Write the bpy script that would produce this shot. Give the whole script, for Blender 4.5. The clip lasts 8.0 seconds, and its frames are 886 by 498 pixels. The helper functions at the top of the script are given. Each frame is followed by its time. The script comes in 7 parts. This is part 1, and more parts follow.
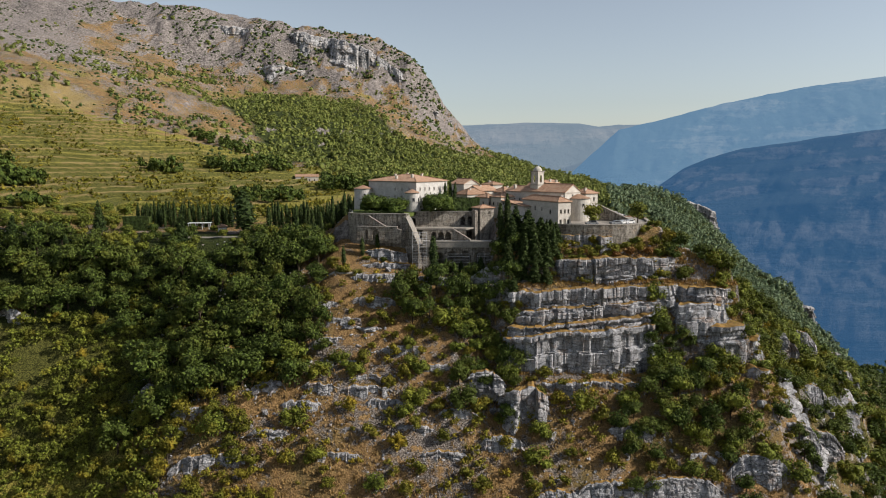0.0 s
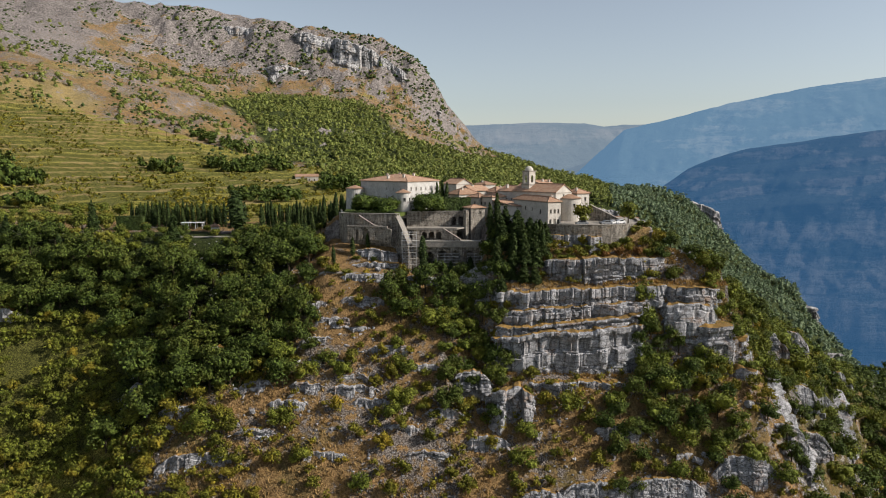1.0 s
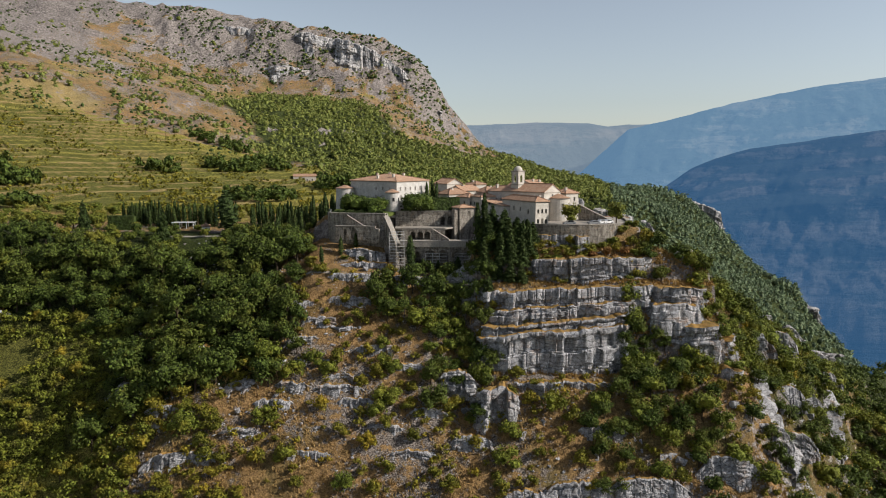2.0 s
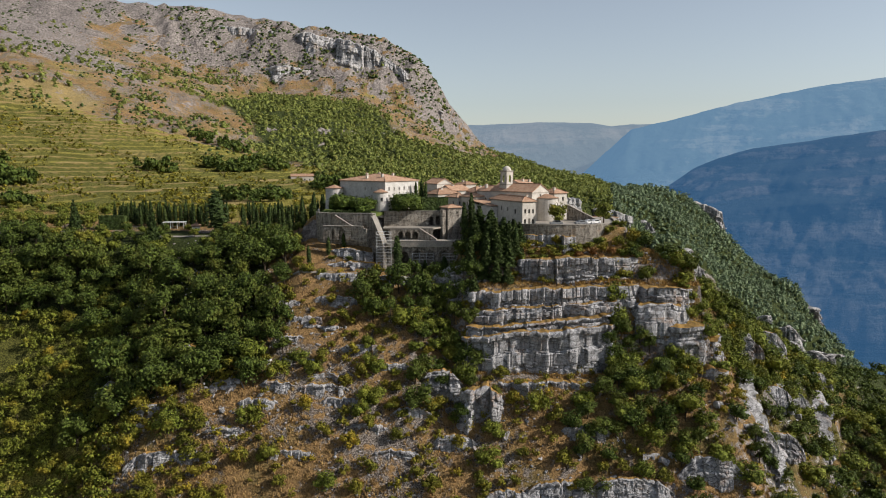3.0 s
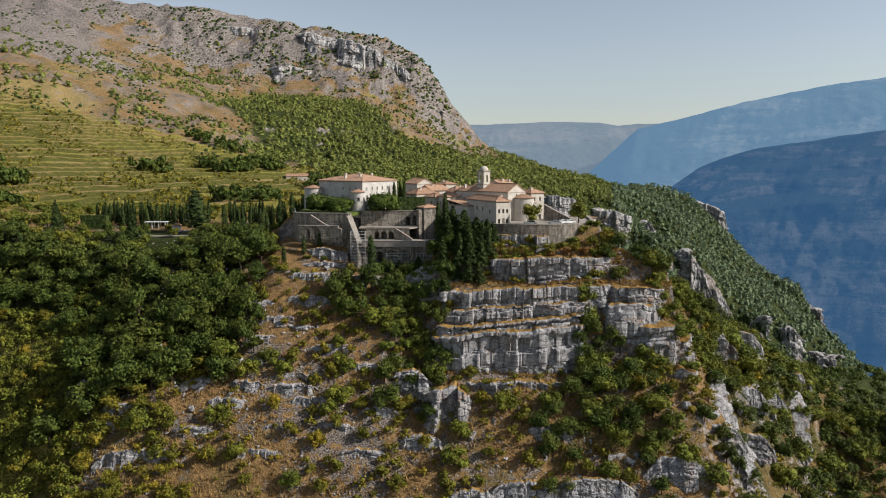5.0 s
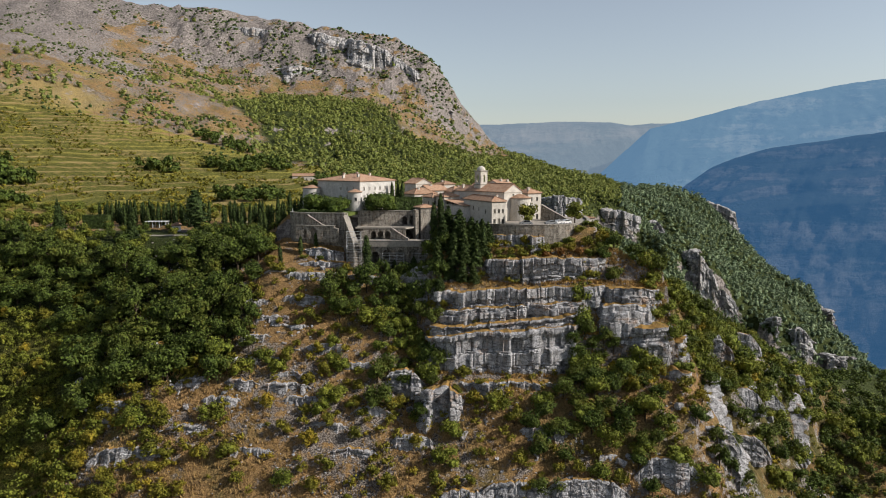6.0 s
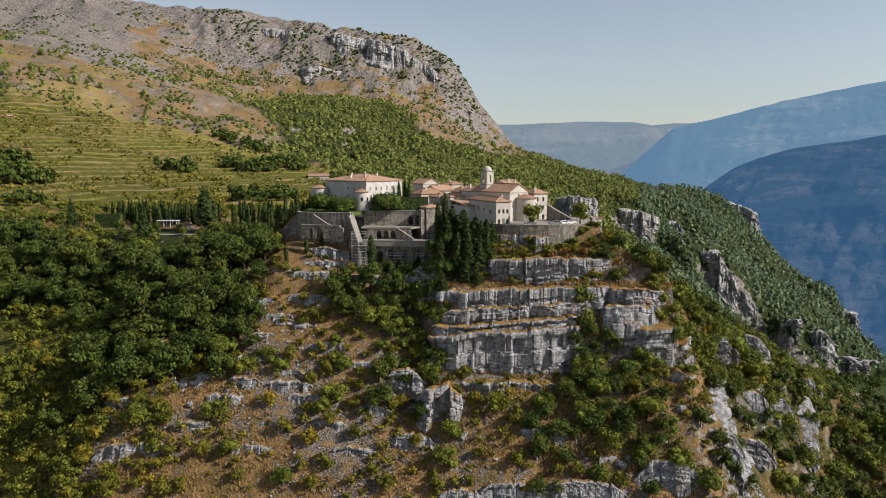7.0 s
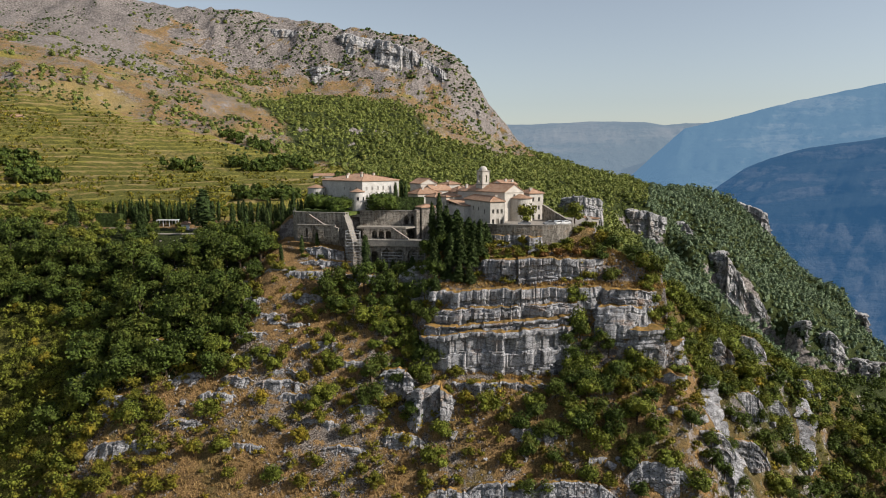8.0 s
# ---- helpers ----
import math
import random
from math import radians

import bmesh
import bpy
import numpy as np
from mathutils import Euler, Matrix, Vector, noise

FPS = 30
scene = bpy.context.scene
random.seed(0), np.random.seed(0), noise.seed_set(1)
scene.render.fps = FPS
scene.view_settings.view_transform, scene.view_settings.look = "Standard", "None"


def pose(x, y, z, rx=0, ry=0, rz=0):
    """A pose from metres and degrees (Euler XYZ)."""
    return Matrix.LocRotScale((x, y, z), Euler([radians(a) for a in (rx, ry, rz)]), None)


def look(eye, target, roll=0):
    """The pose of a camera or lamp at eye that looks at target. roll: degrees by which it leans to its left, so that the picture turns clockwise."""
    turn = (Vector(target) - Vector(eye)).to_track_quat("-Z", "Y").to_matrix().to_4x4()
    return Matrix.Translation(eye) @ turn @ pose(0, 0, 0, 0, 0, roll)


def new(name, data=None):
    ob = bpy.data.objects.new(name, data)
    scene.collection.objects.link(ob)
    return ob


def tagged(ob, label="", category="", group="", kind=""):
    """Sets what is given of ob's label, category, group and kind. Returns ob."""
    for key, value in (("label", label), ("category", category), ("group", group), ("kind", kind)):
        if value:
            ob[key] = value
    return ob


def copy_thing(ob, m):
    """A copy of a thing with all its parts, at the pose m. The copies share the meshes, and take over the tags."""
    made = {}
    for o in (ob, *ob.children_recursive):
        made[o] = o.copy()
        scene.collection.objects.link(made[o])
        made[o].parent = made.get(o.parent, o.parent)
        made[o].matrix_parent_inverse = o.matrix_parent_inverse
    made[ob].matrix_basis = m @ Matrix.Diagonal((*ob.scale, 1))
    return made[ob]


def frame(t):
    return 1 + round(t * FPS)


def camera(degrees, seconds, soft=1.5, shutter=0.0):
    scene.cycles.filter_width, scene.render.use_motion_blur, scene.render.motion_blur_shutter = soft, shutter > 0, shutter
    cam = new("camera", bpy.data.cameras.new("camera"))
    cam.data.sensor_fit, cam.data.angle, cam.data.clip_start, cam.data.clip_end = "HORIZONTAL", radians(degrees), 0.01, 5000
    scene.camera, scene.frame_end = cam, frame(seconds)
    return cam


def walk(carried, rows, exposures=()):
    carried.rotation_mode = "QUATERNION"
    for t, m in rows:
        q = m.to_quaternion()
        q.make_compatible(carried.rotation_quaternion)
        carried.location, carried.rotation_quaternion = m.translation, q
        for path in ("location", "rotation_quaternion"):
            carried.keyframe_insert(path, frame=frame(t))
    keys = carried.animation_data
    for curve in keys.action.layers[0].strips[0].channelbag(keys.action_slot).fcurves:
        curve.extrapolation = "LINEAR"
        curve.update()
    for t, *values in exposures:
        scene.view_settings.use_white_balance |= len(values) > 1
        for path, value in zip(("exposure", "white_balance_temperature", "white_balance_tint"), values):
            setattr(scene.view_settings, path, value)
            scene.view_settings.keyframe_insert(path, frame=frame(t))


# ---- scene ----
cam = camera(63.3, 8.0, soft=1.0)
METRES, EYE, TILT, LEAN, TURN = 45.0, 100.0, -7.0, 0.0, 0.0
ROWS = [
    (0.0, 0.0, 0.0, 0.0, -0.0, 0.0, 0.0),
    (0.5, 0.0601, -0.0014, -0.0006, 0.37, 0.0, -0.06),
    (1.0, 0.1206, -0.0022, -0.0014, 0.48, 0.0, -0.07),
    (1.5, 0.181, -0.0028, -0.0025, 0.62, 0.0, -0.09),
    (3.0, 0.3701, -0.0073, -0.0013, 1.14, -0.02, -0.14),
    (3.5, 0.4328, -0.0082, -0.0012, 1.2, -0.02, -0.15),
    (4.0, 0.496, -0.0088, -0.0003, 1.27, -0.03, -0.14),
    (4.5, 0.5587, -0.0091, -0.0001, 1.5, -0.04, -0.16),
    (6.0, 0.7452, -0.0087, 0.0015, 2.75, -0.06, -0.31),
    (6.5, 0.808, -0.0073, 0.0016, 3.62, -0.06, -0.44),
    (7.0, 0.8714, -0.0053, 0.0023, 4.45, -0.07, -0.54),
    (7.5, 0.9357, -0.0027, 0.0026, 4.98, -0.07, -0.62),
    (8.0, 0.9996, 0.0009, 0.0028, 5.36, -0.08, -0.67),
]
walk(cam, [(t, pose(0, 0, EYE, TILT, LEAN, TURN) @ pose(METRES * x, METRES * y, METRES * z, 90 + pitch, roll, yaw)) for t, x, y, z, yaw, pitch, roll in ROWS])


# ---- world, sun ----
SUN_AZ, SUN_EL = 101.0, 34.0          # degrees clockwise from +y, and above the horizon
world = bpy.data.worlds.new("sky")
world.use_nodes = True
scene.world = world
wn = world.node_tree.nodes
sky = wn.new("ShaderNodeTexSky")
sky.sky_type = "NISHITA"
sky.sun_disc = False
sky.sun_elevation, sky.sun_rotation = radians(SUN_EL), radians(SUN_AZ)
sky.air_density, sky.dust_density, sky.ozone_density, sky.altitude = 1.0, 0.7, 1.4, 100
wn["Background"].inputs[1].default_value = 0.093
veil = wn.new("ShaderNodeHueSaturation")          # summer haze pales the blue
veil.inputs["Saturation"].default_value = 0.6
world.node_tree.links.new(sky.outputs[0], veil.inputs["Color"])
world.node_tree.links.new(veil.outputs[0], wn["Background"].inputs[0])
sun = new("sun", bpy.data.lights.new("sun", "SUN"))
sun.data.energy, sun.data.angle, sun.data.color = 5.0, radians(0.6), (1.0, 0.935, 0.865)
aim = Vector((math.sin(radians(SUN_AZ)) * math.cos(radians(SUN_EL)), math.cos(radians(SUN_AZ)) * math.cos(radians(SUN_EL)), math.sin(radians(SUN_EL))))
sun.matrix_world = look(aim * 300 + Vector((0, 200, 0)), (0, 200, 0))
scene.view_settings.exposure = 0.3


# ---- materials ----
def mix_rgb(nt, fac, a, b, mode="MIX"):
    n = nt.nodes.new("ShaderNodeMix")
    n.data_type, n.blend_type = "RGBA", mode
    for key, v in ((0, fac), (6, a), (7, b)):
        if isinstance(v, bpy.types.NodeSocket):
            nt.links.new(v, n.inputs[key])
        else:
            n.inputs[key].default_value = v if key == 0 else (*v, 1)
    return n.outputs[2]


def tex(nt, kind, scale, detail=4.0, rough=0.6, stretch=(1, 1, 1), world_space=True):
    """A procedural texture in metres; returns its grey value."""
    g = nt.nodes.new("ShaderNodeNewGeometry") if world_space else nt.nodes.new("ShaderNodeTexCoord")
    m = nt.nodes.new("ShaderNodeMapping")
    m.inputs["Scale"].default_value = stretch
    nt.links.new(g.outputs["Position" if world_space else "Object"], m.inputs["Vector"])
    n = nt.nodes.new(kind)
    n.inputs["Scale"].default_value = scale
    if "Detail" in n.inputs:
        n.inputs["Detail"].default_value, n.inputs["Roughness"].default_value = detail, rough
    nt.links.new(m.outputs[0], n.inputs["Vector"])
    return n.outputs[0]


def ramp(nt, v, lo, hi, a=0.0, b=1.0):
    n = nt.nodes.new("ShaderNodeMapRange")
    n.interpolation_type = "SMOOTHSTEP"
    nt.links.new(v, n.inputs[0])
    for i, x in zip((1, 2, 3, 4), (lo, hi, a, b)):
        n.inputs[i].default_value = x
    return n.outputs[0]


def calc(nt, op, a, b=0.0):
    n = nt.nodes.new("ShaderNodeMath")
    n.operation = op
    for i, v in enumerate((a, b)):
        if isinstance(v, bpy.types.NodeSocket):
            nt.links.new(v, n.inputs[i])
        else:
            n.inputs[i].default_value = v
    return n.outputs[0]


def attribute(nt, name):
    n = nt.nodes.new("ShaderNodeAttribute")
    n.attribute_name = name
    return n.outputs["Fac"]


def bump(nt, bsdf, v, strength, distance):
    n = nt.nodes.new("ShaderNodeBump")
    n.inputs["Strength"].default_value, n.inputs["Distance"].default_value = strength, distance
    nt.links.new(v, n.inputs["Height"])
    nt.links.new(n.outputs[0], bsdf.inputs["Normal"])


def start(name, rough=0.9):
    m = bpy.data.materials.new(name)
    m.use_nodes = True
    b = m.node_tree.nodes["Principled BSDF"]
    b.inputs["Roughness"].default_value = rough
    b.inputs["Specular IOR Level"].default_value = 0.12
    return m, m.node_tree, b


def plain(name, c1, c2, scale=1.0, rough=0.9, metal=0.0, relief=0.3, fine=6.0, per_object=0.0):
    """Two colours in patches, with a finer grain and some relief."""
    m, nt, b = start(name, rough)
    big = ramp(nt, tex(nt, "ShaderNodeTexNoise", scale), 0.35, 0.65)
    grain = tex(nt, "ShaderNodeTexNoise", scale * fine, 5)
    c = mix_rgb(nt, big, c1, c2)
    c = mix_rgb(nt, 0.55, c, mix_rgb(nt, ramp(nt, grain, 0.3, 0.7), (0.35, 0.35, 0.35), (1, 1, 1)), "MULTIPLY")
    if per_object:
        o = nt.nodes.new("ShaderNodeObjectInfo")
        h = nt.nodes.new("ShaderNodeHueSaturation")
        nt.links.new(c, h.inputs["Color"])
        nt.links.new(ramp(nt, o.outputs["Random"], 0, 1, 1 - per_object, 1 + per_object), h.inputs["Value"])
        c = h.outputs[0]
    nt.links.new(c, b.inputs["Base Color"])
    b.inputs["Metallic"].default_value = metal
    if relief:
        bump(nt, b, grain, relief, 0.15)
    return m


def foliage(name, dark, light, warm, spread=0.5, grain=1.1, broad=0.0):
    """Leaves: each leaf spray has its own tone, each plant its own hue; noise clusters paint crown shade and sunlit
    tufts.
    """
    m, nt, b = start(name, 0.6)
    g = nt.nodes.new("ShaderNodeNewGeometry")
    o = nt.nodes.new("ShaderNodeObjectInfo")
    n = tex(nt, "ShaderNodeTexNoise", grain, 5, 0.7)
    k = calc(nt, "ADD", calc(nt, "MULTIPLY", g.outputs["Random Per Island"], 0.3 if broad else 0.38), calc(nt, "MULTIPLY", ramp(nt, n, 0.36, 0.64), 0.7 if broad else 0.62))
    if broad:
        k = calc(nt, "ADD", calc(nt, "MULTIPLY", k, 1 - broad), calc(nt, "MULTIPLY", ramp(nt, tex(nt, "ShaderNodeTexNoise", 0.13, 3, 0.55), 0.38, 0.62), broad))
    # pushes more of the crown into the painted shade tone
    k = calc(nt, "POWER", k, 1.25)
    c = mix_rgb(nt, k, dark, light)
    bump(nt, b, n, 1.0, 0.9 / grain)
    drift = ramp(nt, tex(nt, "ShaderNodeTexNoise", 0.16, 3), 0.5, 0.72)
    c = mix_rgb(nt, calc(nt, "MULTIPLY", calc(nt, "ADD", calc(nt, "MULTIPLY", calc(nt, "POWER", o.outputs["Random"], 2.0), 0.35), calc(nt, "MULTIPLY", drift, 0.65)), spread), c, warm)
    nt.links.new(c, b.inputs["Base Color"])
    t = nt.nodes.new("ShaderNodeBsdfTranslucent")
    nt.links.new(c, t.inputs[0])
    s = nt.nodes.new("ShaderNodeMixShader")
    s.inputs[0].default_value = 0.09
    nt.links.new(b.outputs[0], s.inputs[1])
    nt.links.new(t.outputs[0], s.inputs[2])
    nt.links.new(s.outputs[0], nt.nodes["Material Output"].inputs[0])
    return m


def limestone(name, size=1.0, base=(0.41, 0.405, 0.41), dark=(0.150, 0.146, 0.144), warm=(0.270, 0.165, 0.095)):
    """Weathered grey rock: dark runs down the face, bedding joints, russet stains and a fine grain."""
    m, nt, b = start(name, 0.92)
    streak = tex(nt, "ShaderNodeTexNoise", 0.6 / size, 6, 0.65, (1, 1, 0.22))
    bed = tex(nt, "ShaderNodeTexNoise", 0.8 / size, 5, 0.6, (0.14, 0.14, 1.6))
    patch = tex(nt, "ShaderNodeTexNoise", 0.2 / size, 5, 0.65)
    grain = tex(nt, "ShaderNodeTexNoise", 2.6 / size, 8, 0.72)
    c = mix_rgb(nt, ramp(nt, calc(nt, "ADD", calc(nt, "MULTIPLY", streak, 0.65), calc(nt, "MULTIPLY", bed, 0.35)), 0.36, 0.60), dark, base)
    c = mix_rgb(nt, ramp(nt, calc(nt, "ADD", calc(nt, "MULTIPLY", patch, 0.7), calc(nt, "MULTIPLY", bed, 0.3)), 0.52, 0.66, 0, 0.7), c, warm)
    c = mix_rgb(nt, ramp(nt, tex(nt, "ShaderNodeTexNoise", 0.33 / size, 3), 0.56, 0.68, 0, 0.5), c, (base[0] * 1.35, base[1] * 1.35, base[2] * 1.36))
    c = mix_rgb(nt, 0.6, c, mix_rgb(nt, ramp(nt, grain, 0.32, 0.64), (0.28, 0.28, 0.28), (1.15, 1.15, 1.15)), "MULTIPLY")
    split = nt.nodes.new("ShaderNodeTexVoronoi")          # joints between the blocks
    split.feature, split.inputs["Scale"].default_value = "DISTANCE_TO_EDGE", 0.42 / size
    place, warp = nt.nodes.new("ShaderNodeMapping"), nt.nodes.new("ShaderNodeVectorMath")
    place.inputs["Scale"].default_value = (1, 1, 1.25)
    nt.links.new(nt.nodes.new("ShaderNodeNewGeometry").outputs["Position"], warp.inputs[0])
    wobble = nt.nodes.new("ShaderNodeTexNoise")
    wobble.inputs["Scale"].default_value = 0.5 / size
    nt.links.new(wobble.outputs["Color"], warp.inputs[1])
    nt.links.new(warp.outputs[0], place.inputs["Vector"])
    nt.links.new(place.outputs[0], split.inputs["Vector"])
    joint = ramp(nt, split.outputs[0], 0.0, 0.045, 0.35, 1.0)
    c = mix_rgb(nt, 1.0, c, joint, "MULTIPLY")
    nt.links.new(c, b.inputs["Base Color"])
    bump(nt, b, calc(nt, "ADD", calc(nt, "ADD", grain, calc(nt, "MULTIPLY", joint, 0.6)), calc(nt, "MULTIPLY", bed, 0.8)), 0.8, 0.5 * size)
    return m


def ground_mat():
    """Dry grass, scree, bare limestone and green scrub, mixed by what grows where."""
    m, nt, b = start("hillside", 0.95)
    big = tex(nt, "ShaderNodeTexNoise", 0.05, 5)
    mid = tex(nt, "ShaderNodeTexNoise", 0.35, 6, 0.65)
    fine = tex(nt, "ShaderNodeTexNoise", 2.2, 8, 0.72)
    grass = mix_rgb(nt, ramp(nt, mid, 0.35, 0.65), (0.300, 0.183, 0.078), (0.160, 0.102, 0.046))
    grass = mix_rgb(nt, ramp(nt, big, 0.45, 0.65), grass, (0.150, 0.115, 0.045))
    scree = mix_rgb(nt, ramp(nt, fine, 0.4, 0.62), (0.095, 0.076, 0.062), (0.265, 0.230, 0.200))
    green = mix_rgb(nt, ramp(nt, fine, 0.38, 0.62), (0.110, 0.108, 0.022), (0.320, 0.272, 0.060))
    rock = mix_rgb(nt, ramp(nt, mid, 0.40, 0.64), (0.125, 0.108, 0.098), (0.320, 0.284, 0.260))
    c = mix_rgb(nt, ramp(nt, calc(nt, "ADD", attribute(nt, "scree"), calc(nt, "MULTIPLY", calc(nt, "SUBTRACT", mid, 0.5), 1.6)), 0.4, 0.6), grass, scree)
    c = mix_rgb(nt, ramp(nt, calc(nt, "ADD", attribute(nt, "green"), calc(nt, "MULTIPLY", calc(nt, "SUBTRACT", mid, 0.5), 1.8)), 0.35, 0.65), c, green)
    # woodland floor, painted near black to include shade beneath trees; reused on risers
    shaded_litter = mix_rgb(nt, ramp(nt, fine, 0.4, 0.6), (0.020, 0.028, 0.008), (0.048, 0.060, 0.016))
    c = mix_rgb(nt, attribute(nt, "field"), c, mix_rgb(nt, ramp(nt, mid, 0.3, 0.7), (0.330, 0.250, 0.100), (0.250, 0.190, 0.070)))
    c = mix_rgb(nt, calc(nt, "MULTIPLY", attribute(nt, "riser"), 0.7), c, shaded_litter)
    c = mix_rgb(nt, ramp(nt, attribute(nt, "wood"), 0.3, 0.6), c, shaded_litter)
    c = mix_rgb(nt, ramp(nt, calc(nt, "ADD", attribute(nt, "rock"), calc(nt, "MULTIPLY", calc(nt, "SUBTRACT", mid, 0.5), 1.2)), 0.4, 0.6), c, rock)
    c = mix_rgb(nt, 0.75, c, mix_rgb(nt, ramp(nt, fine, 0.34, 0.64), (0.25, 0.25, 0.25), (1.25, 1.25, 1.25)), "MULTIPLY")
    nt.links.new(c, b.inputs["Base Color"])
    bump(nt, b, fine, 1.0, 0.7)
    return m


def distance_mat(name, low, high, haze_tint, glow, size=1.0):
    """Far mountain sides; kilometres of lit haze are imitated by surface glow and dimmed base colours."""
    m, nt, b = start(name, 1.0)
    bed = tex(nt, "ShaderNodeTexNoise", 0.010 / size, 8, 0.62, (0.30, 0.30, 2.6))
    patch = tex(nt, "ShaderNodeTexNoise", 0.0045 / size, 6, 0.6)
    trees = tex(nt, "ShaderNodeTexNoise", 0.06 / size, 7, 0.75)
    bare = calc(nt, "ADD", bed, calc(nt, "MULTIPLY", calc(nt, "SUBTRACT", patch, 0.5), 0.9))
    bare = calc(nt, "ADD", bare, calc(nt, "MULTIPLY", calc(nt, "SUBTRACT", trees, 0.5), 0.7))
    steep = nt.nodes.new("ShaderNodeSeparateXYZ")
    nt.links.new(nt.nodes.new("ShaderNodeNewGeometry").outputs["Normal"], steep.inputs[0])
    bare = calc(nt, "ADD", bare, ramp(nt, steep.outputs[2], 0.35, 0.8, 0.07, -0.05))       # cliffs are bare, slopes are wooded
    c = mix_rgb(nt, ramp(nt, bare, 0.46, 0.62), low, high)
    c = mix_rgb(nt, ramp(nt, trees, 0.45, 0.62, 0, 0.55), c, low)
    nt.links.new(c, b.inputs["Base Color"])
    # the rock surface itself emits the haze colour
    b.inputs["Emission Color"].default_value = (*haze_tint, 1)
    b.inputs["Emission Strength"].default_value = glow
    bump(nt, b, bare, 0.7, 9.0 * size)
    return m


GROUND = ground_mat()
CLIFF = limestone("limestone_cliff")
# base colour raised to imitate haze paling the far rock
CRAG = limestone("mountain_rock", 4.0, (0.47, 0.455, 0.445), (0.16, 0.16, 0.165), (0.36, 0.28, 0.21))
TURF = plain("dry_turf", (0.34, 0.200, 0.060), (0.17, 0.112, 0.042), 0.5, 0.95, 0, 0.8, 5)
STUCCO = plain("lime_render", (0.60, 0.555, 0.49), (0.50, 0.46, 0.40), 0.5, 0.9, 0, 0.2, 8)
STUCCO_GREY = plain("grey_render", (0.60, 0.57, 0.53), (0.50, 0.47, 0.43), 0.4, 0.9, 0, 0.2, 8)
STONE = limestone("old_stonework", 0.5, (0.36, 0.325, 0.275), (0.115, 0.10, 0.082), (0.28, 0.20, 0.13))
TILE = plain("clay_tiles", (0.420, 0.277, 0.185), (0.336, 0.197, 0.126), 0.8, 0.85, 0, 0.6, 6, per_object=0.18)
PANEL_GREY = plain("closed_shutter_paint", (0.46, 0.44, 0.41), (0.40, 0.38, 0.35), 1, 0.7, 0, 0.1)
GLASS_DARK = plain("window_dark", (0.03, 0.035, 0.04), (0.02, 0.02, 0.02), 1, 0.25, 0, 0)
SHUTTER = plain("shutter_paint", (0.30, 0.27, 0.22), (0.22, 0.2, 0.17), 1, 0.7, 0, 0.1)
PAVING = plain("pale_paving", (0.353, 0.319, 0.269), (0.286, 0.260, 0.227), 0.6, 0.9, 0, 0.2)
STEEL = plain("galvanised_steel", (0.62, 0.62, 0.62), (0.5, 0.5, 0.5), 2, 0.5, 0.15, 0)
BARK = plain("bark", (0.084, 0.063, 0.042), (0.050, 0.038, 0.025), 2, 0.95, 0, 0.5)
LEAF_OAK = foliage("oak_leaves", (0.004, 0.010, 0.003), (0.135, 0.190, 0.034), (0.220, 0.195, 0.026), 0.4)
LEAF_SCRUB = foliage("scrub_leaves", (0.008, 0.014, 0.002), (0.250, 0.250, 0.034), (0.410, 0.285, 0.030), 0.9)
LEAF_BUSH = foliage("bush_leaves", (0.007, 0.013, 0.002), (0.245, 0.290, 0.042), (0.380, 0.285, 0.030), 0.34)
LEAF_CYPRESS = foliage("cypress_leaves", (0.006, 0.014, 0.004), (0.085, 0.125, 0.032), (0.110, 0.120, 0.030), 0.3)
LEAF_BRIGHT = foliage("garden_leaves", (0.020, 0.034, 0.006), (0.220, 0.255, 0.040), (0.36, 0.25, 0.035), 0.55)
LEAF_CLIPPED = foliage("clipped_leaves", (0.010, 0.024, 0.004), (0.115, 0.160, 0.026), (0.140, 0.150, 0.022), 0.3)
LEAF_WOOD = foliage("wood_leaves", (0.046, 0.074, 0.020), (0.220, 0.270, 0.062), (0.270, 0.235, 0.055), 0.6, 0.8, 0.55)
# leaf colours lifted and blued to imitate haze over the gorge
LEAF_GORGE_HAZED = foliage("gorge_wood_leaves_hazed", (0.044, 0.076, 0.052), (0.215, 0.290, 0.150), (0.210, 0.215, 0.095), 0.5, 0.8, 0.5)
LEAF_DRY = foliage("dry_leaves", (0.148, 0.067, 0.022), (0.266, 0.133, 0.044), (0.185, 0.111, 0.030), 0.4)


# ---- the ground ----
def ss(a, b, v):
    t = np.clip((v - a) / (b - a), 0, 1)
    return t * t * (3 - 2 * t)


def vnoise(x, y, seed=0):
    """Smooth value noise in the plan, -1 to 1."""
    xi, yi = np.floor(x).astype(np.int64), np.floor(y).astype(np.int64)
    fx, fy = x - xi, y - yi
    fx, fy = fx * fx * (3 - 2 * fx), fy * fy * (3 - 2 * fy)

    def h(i, j):
        n = (i * 374761393 + j * 668265263 + seed * 1274126177) & 0x7FFFFFFF
        n = ((n ^ (n >> 13)) * 1103515245 + 12345) & 0x7FFFFFFF
        n = (n ^ (n >> 16)) & 0xFFFF
        return n / 32767.5 - 1
    a = h(xi, yi) * (1 - fx) + h(xi + 1, yi) * fx
    b = h(xi, yi + 1) * (1 - fx) + h(xi + 1, yi + 1) * fx
    return a * (1 - fy) + b * fy


def fbm(x, y, size, octaves=4, seed=0):
    v, amp, tot = 0, 1.0, 0
    for o in range(octaves):
        v = v + amp * vnoise(x / size * 2 ** o + 17.3 * o, y / size * 2 ** o - 9.1 * o, seed + o)
        tot += amp
        amp *= 0.5
    return v / tot


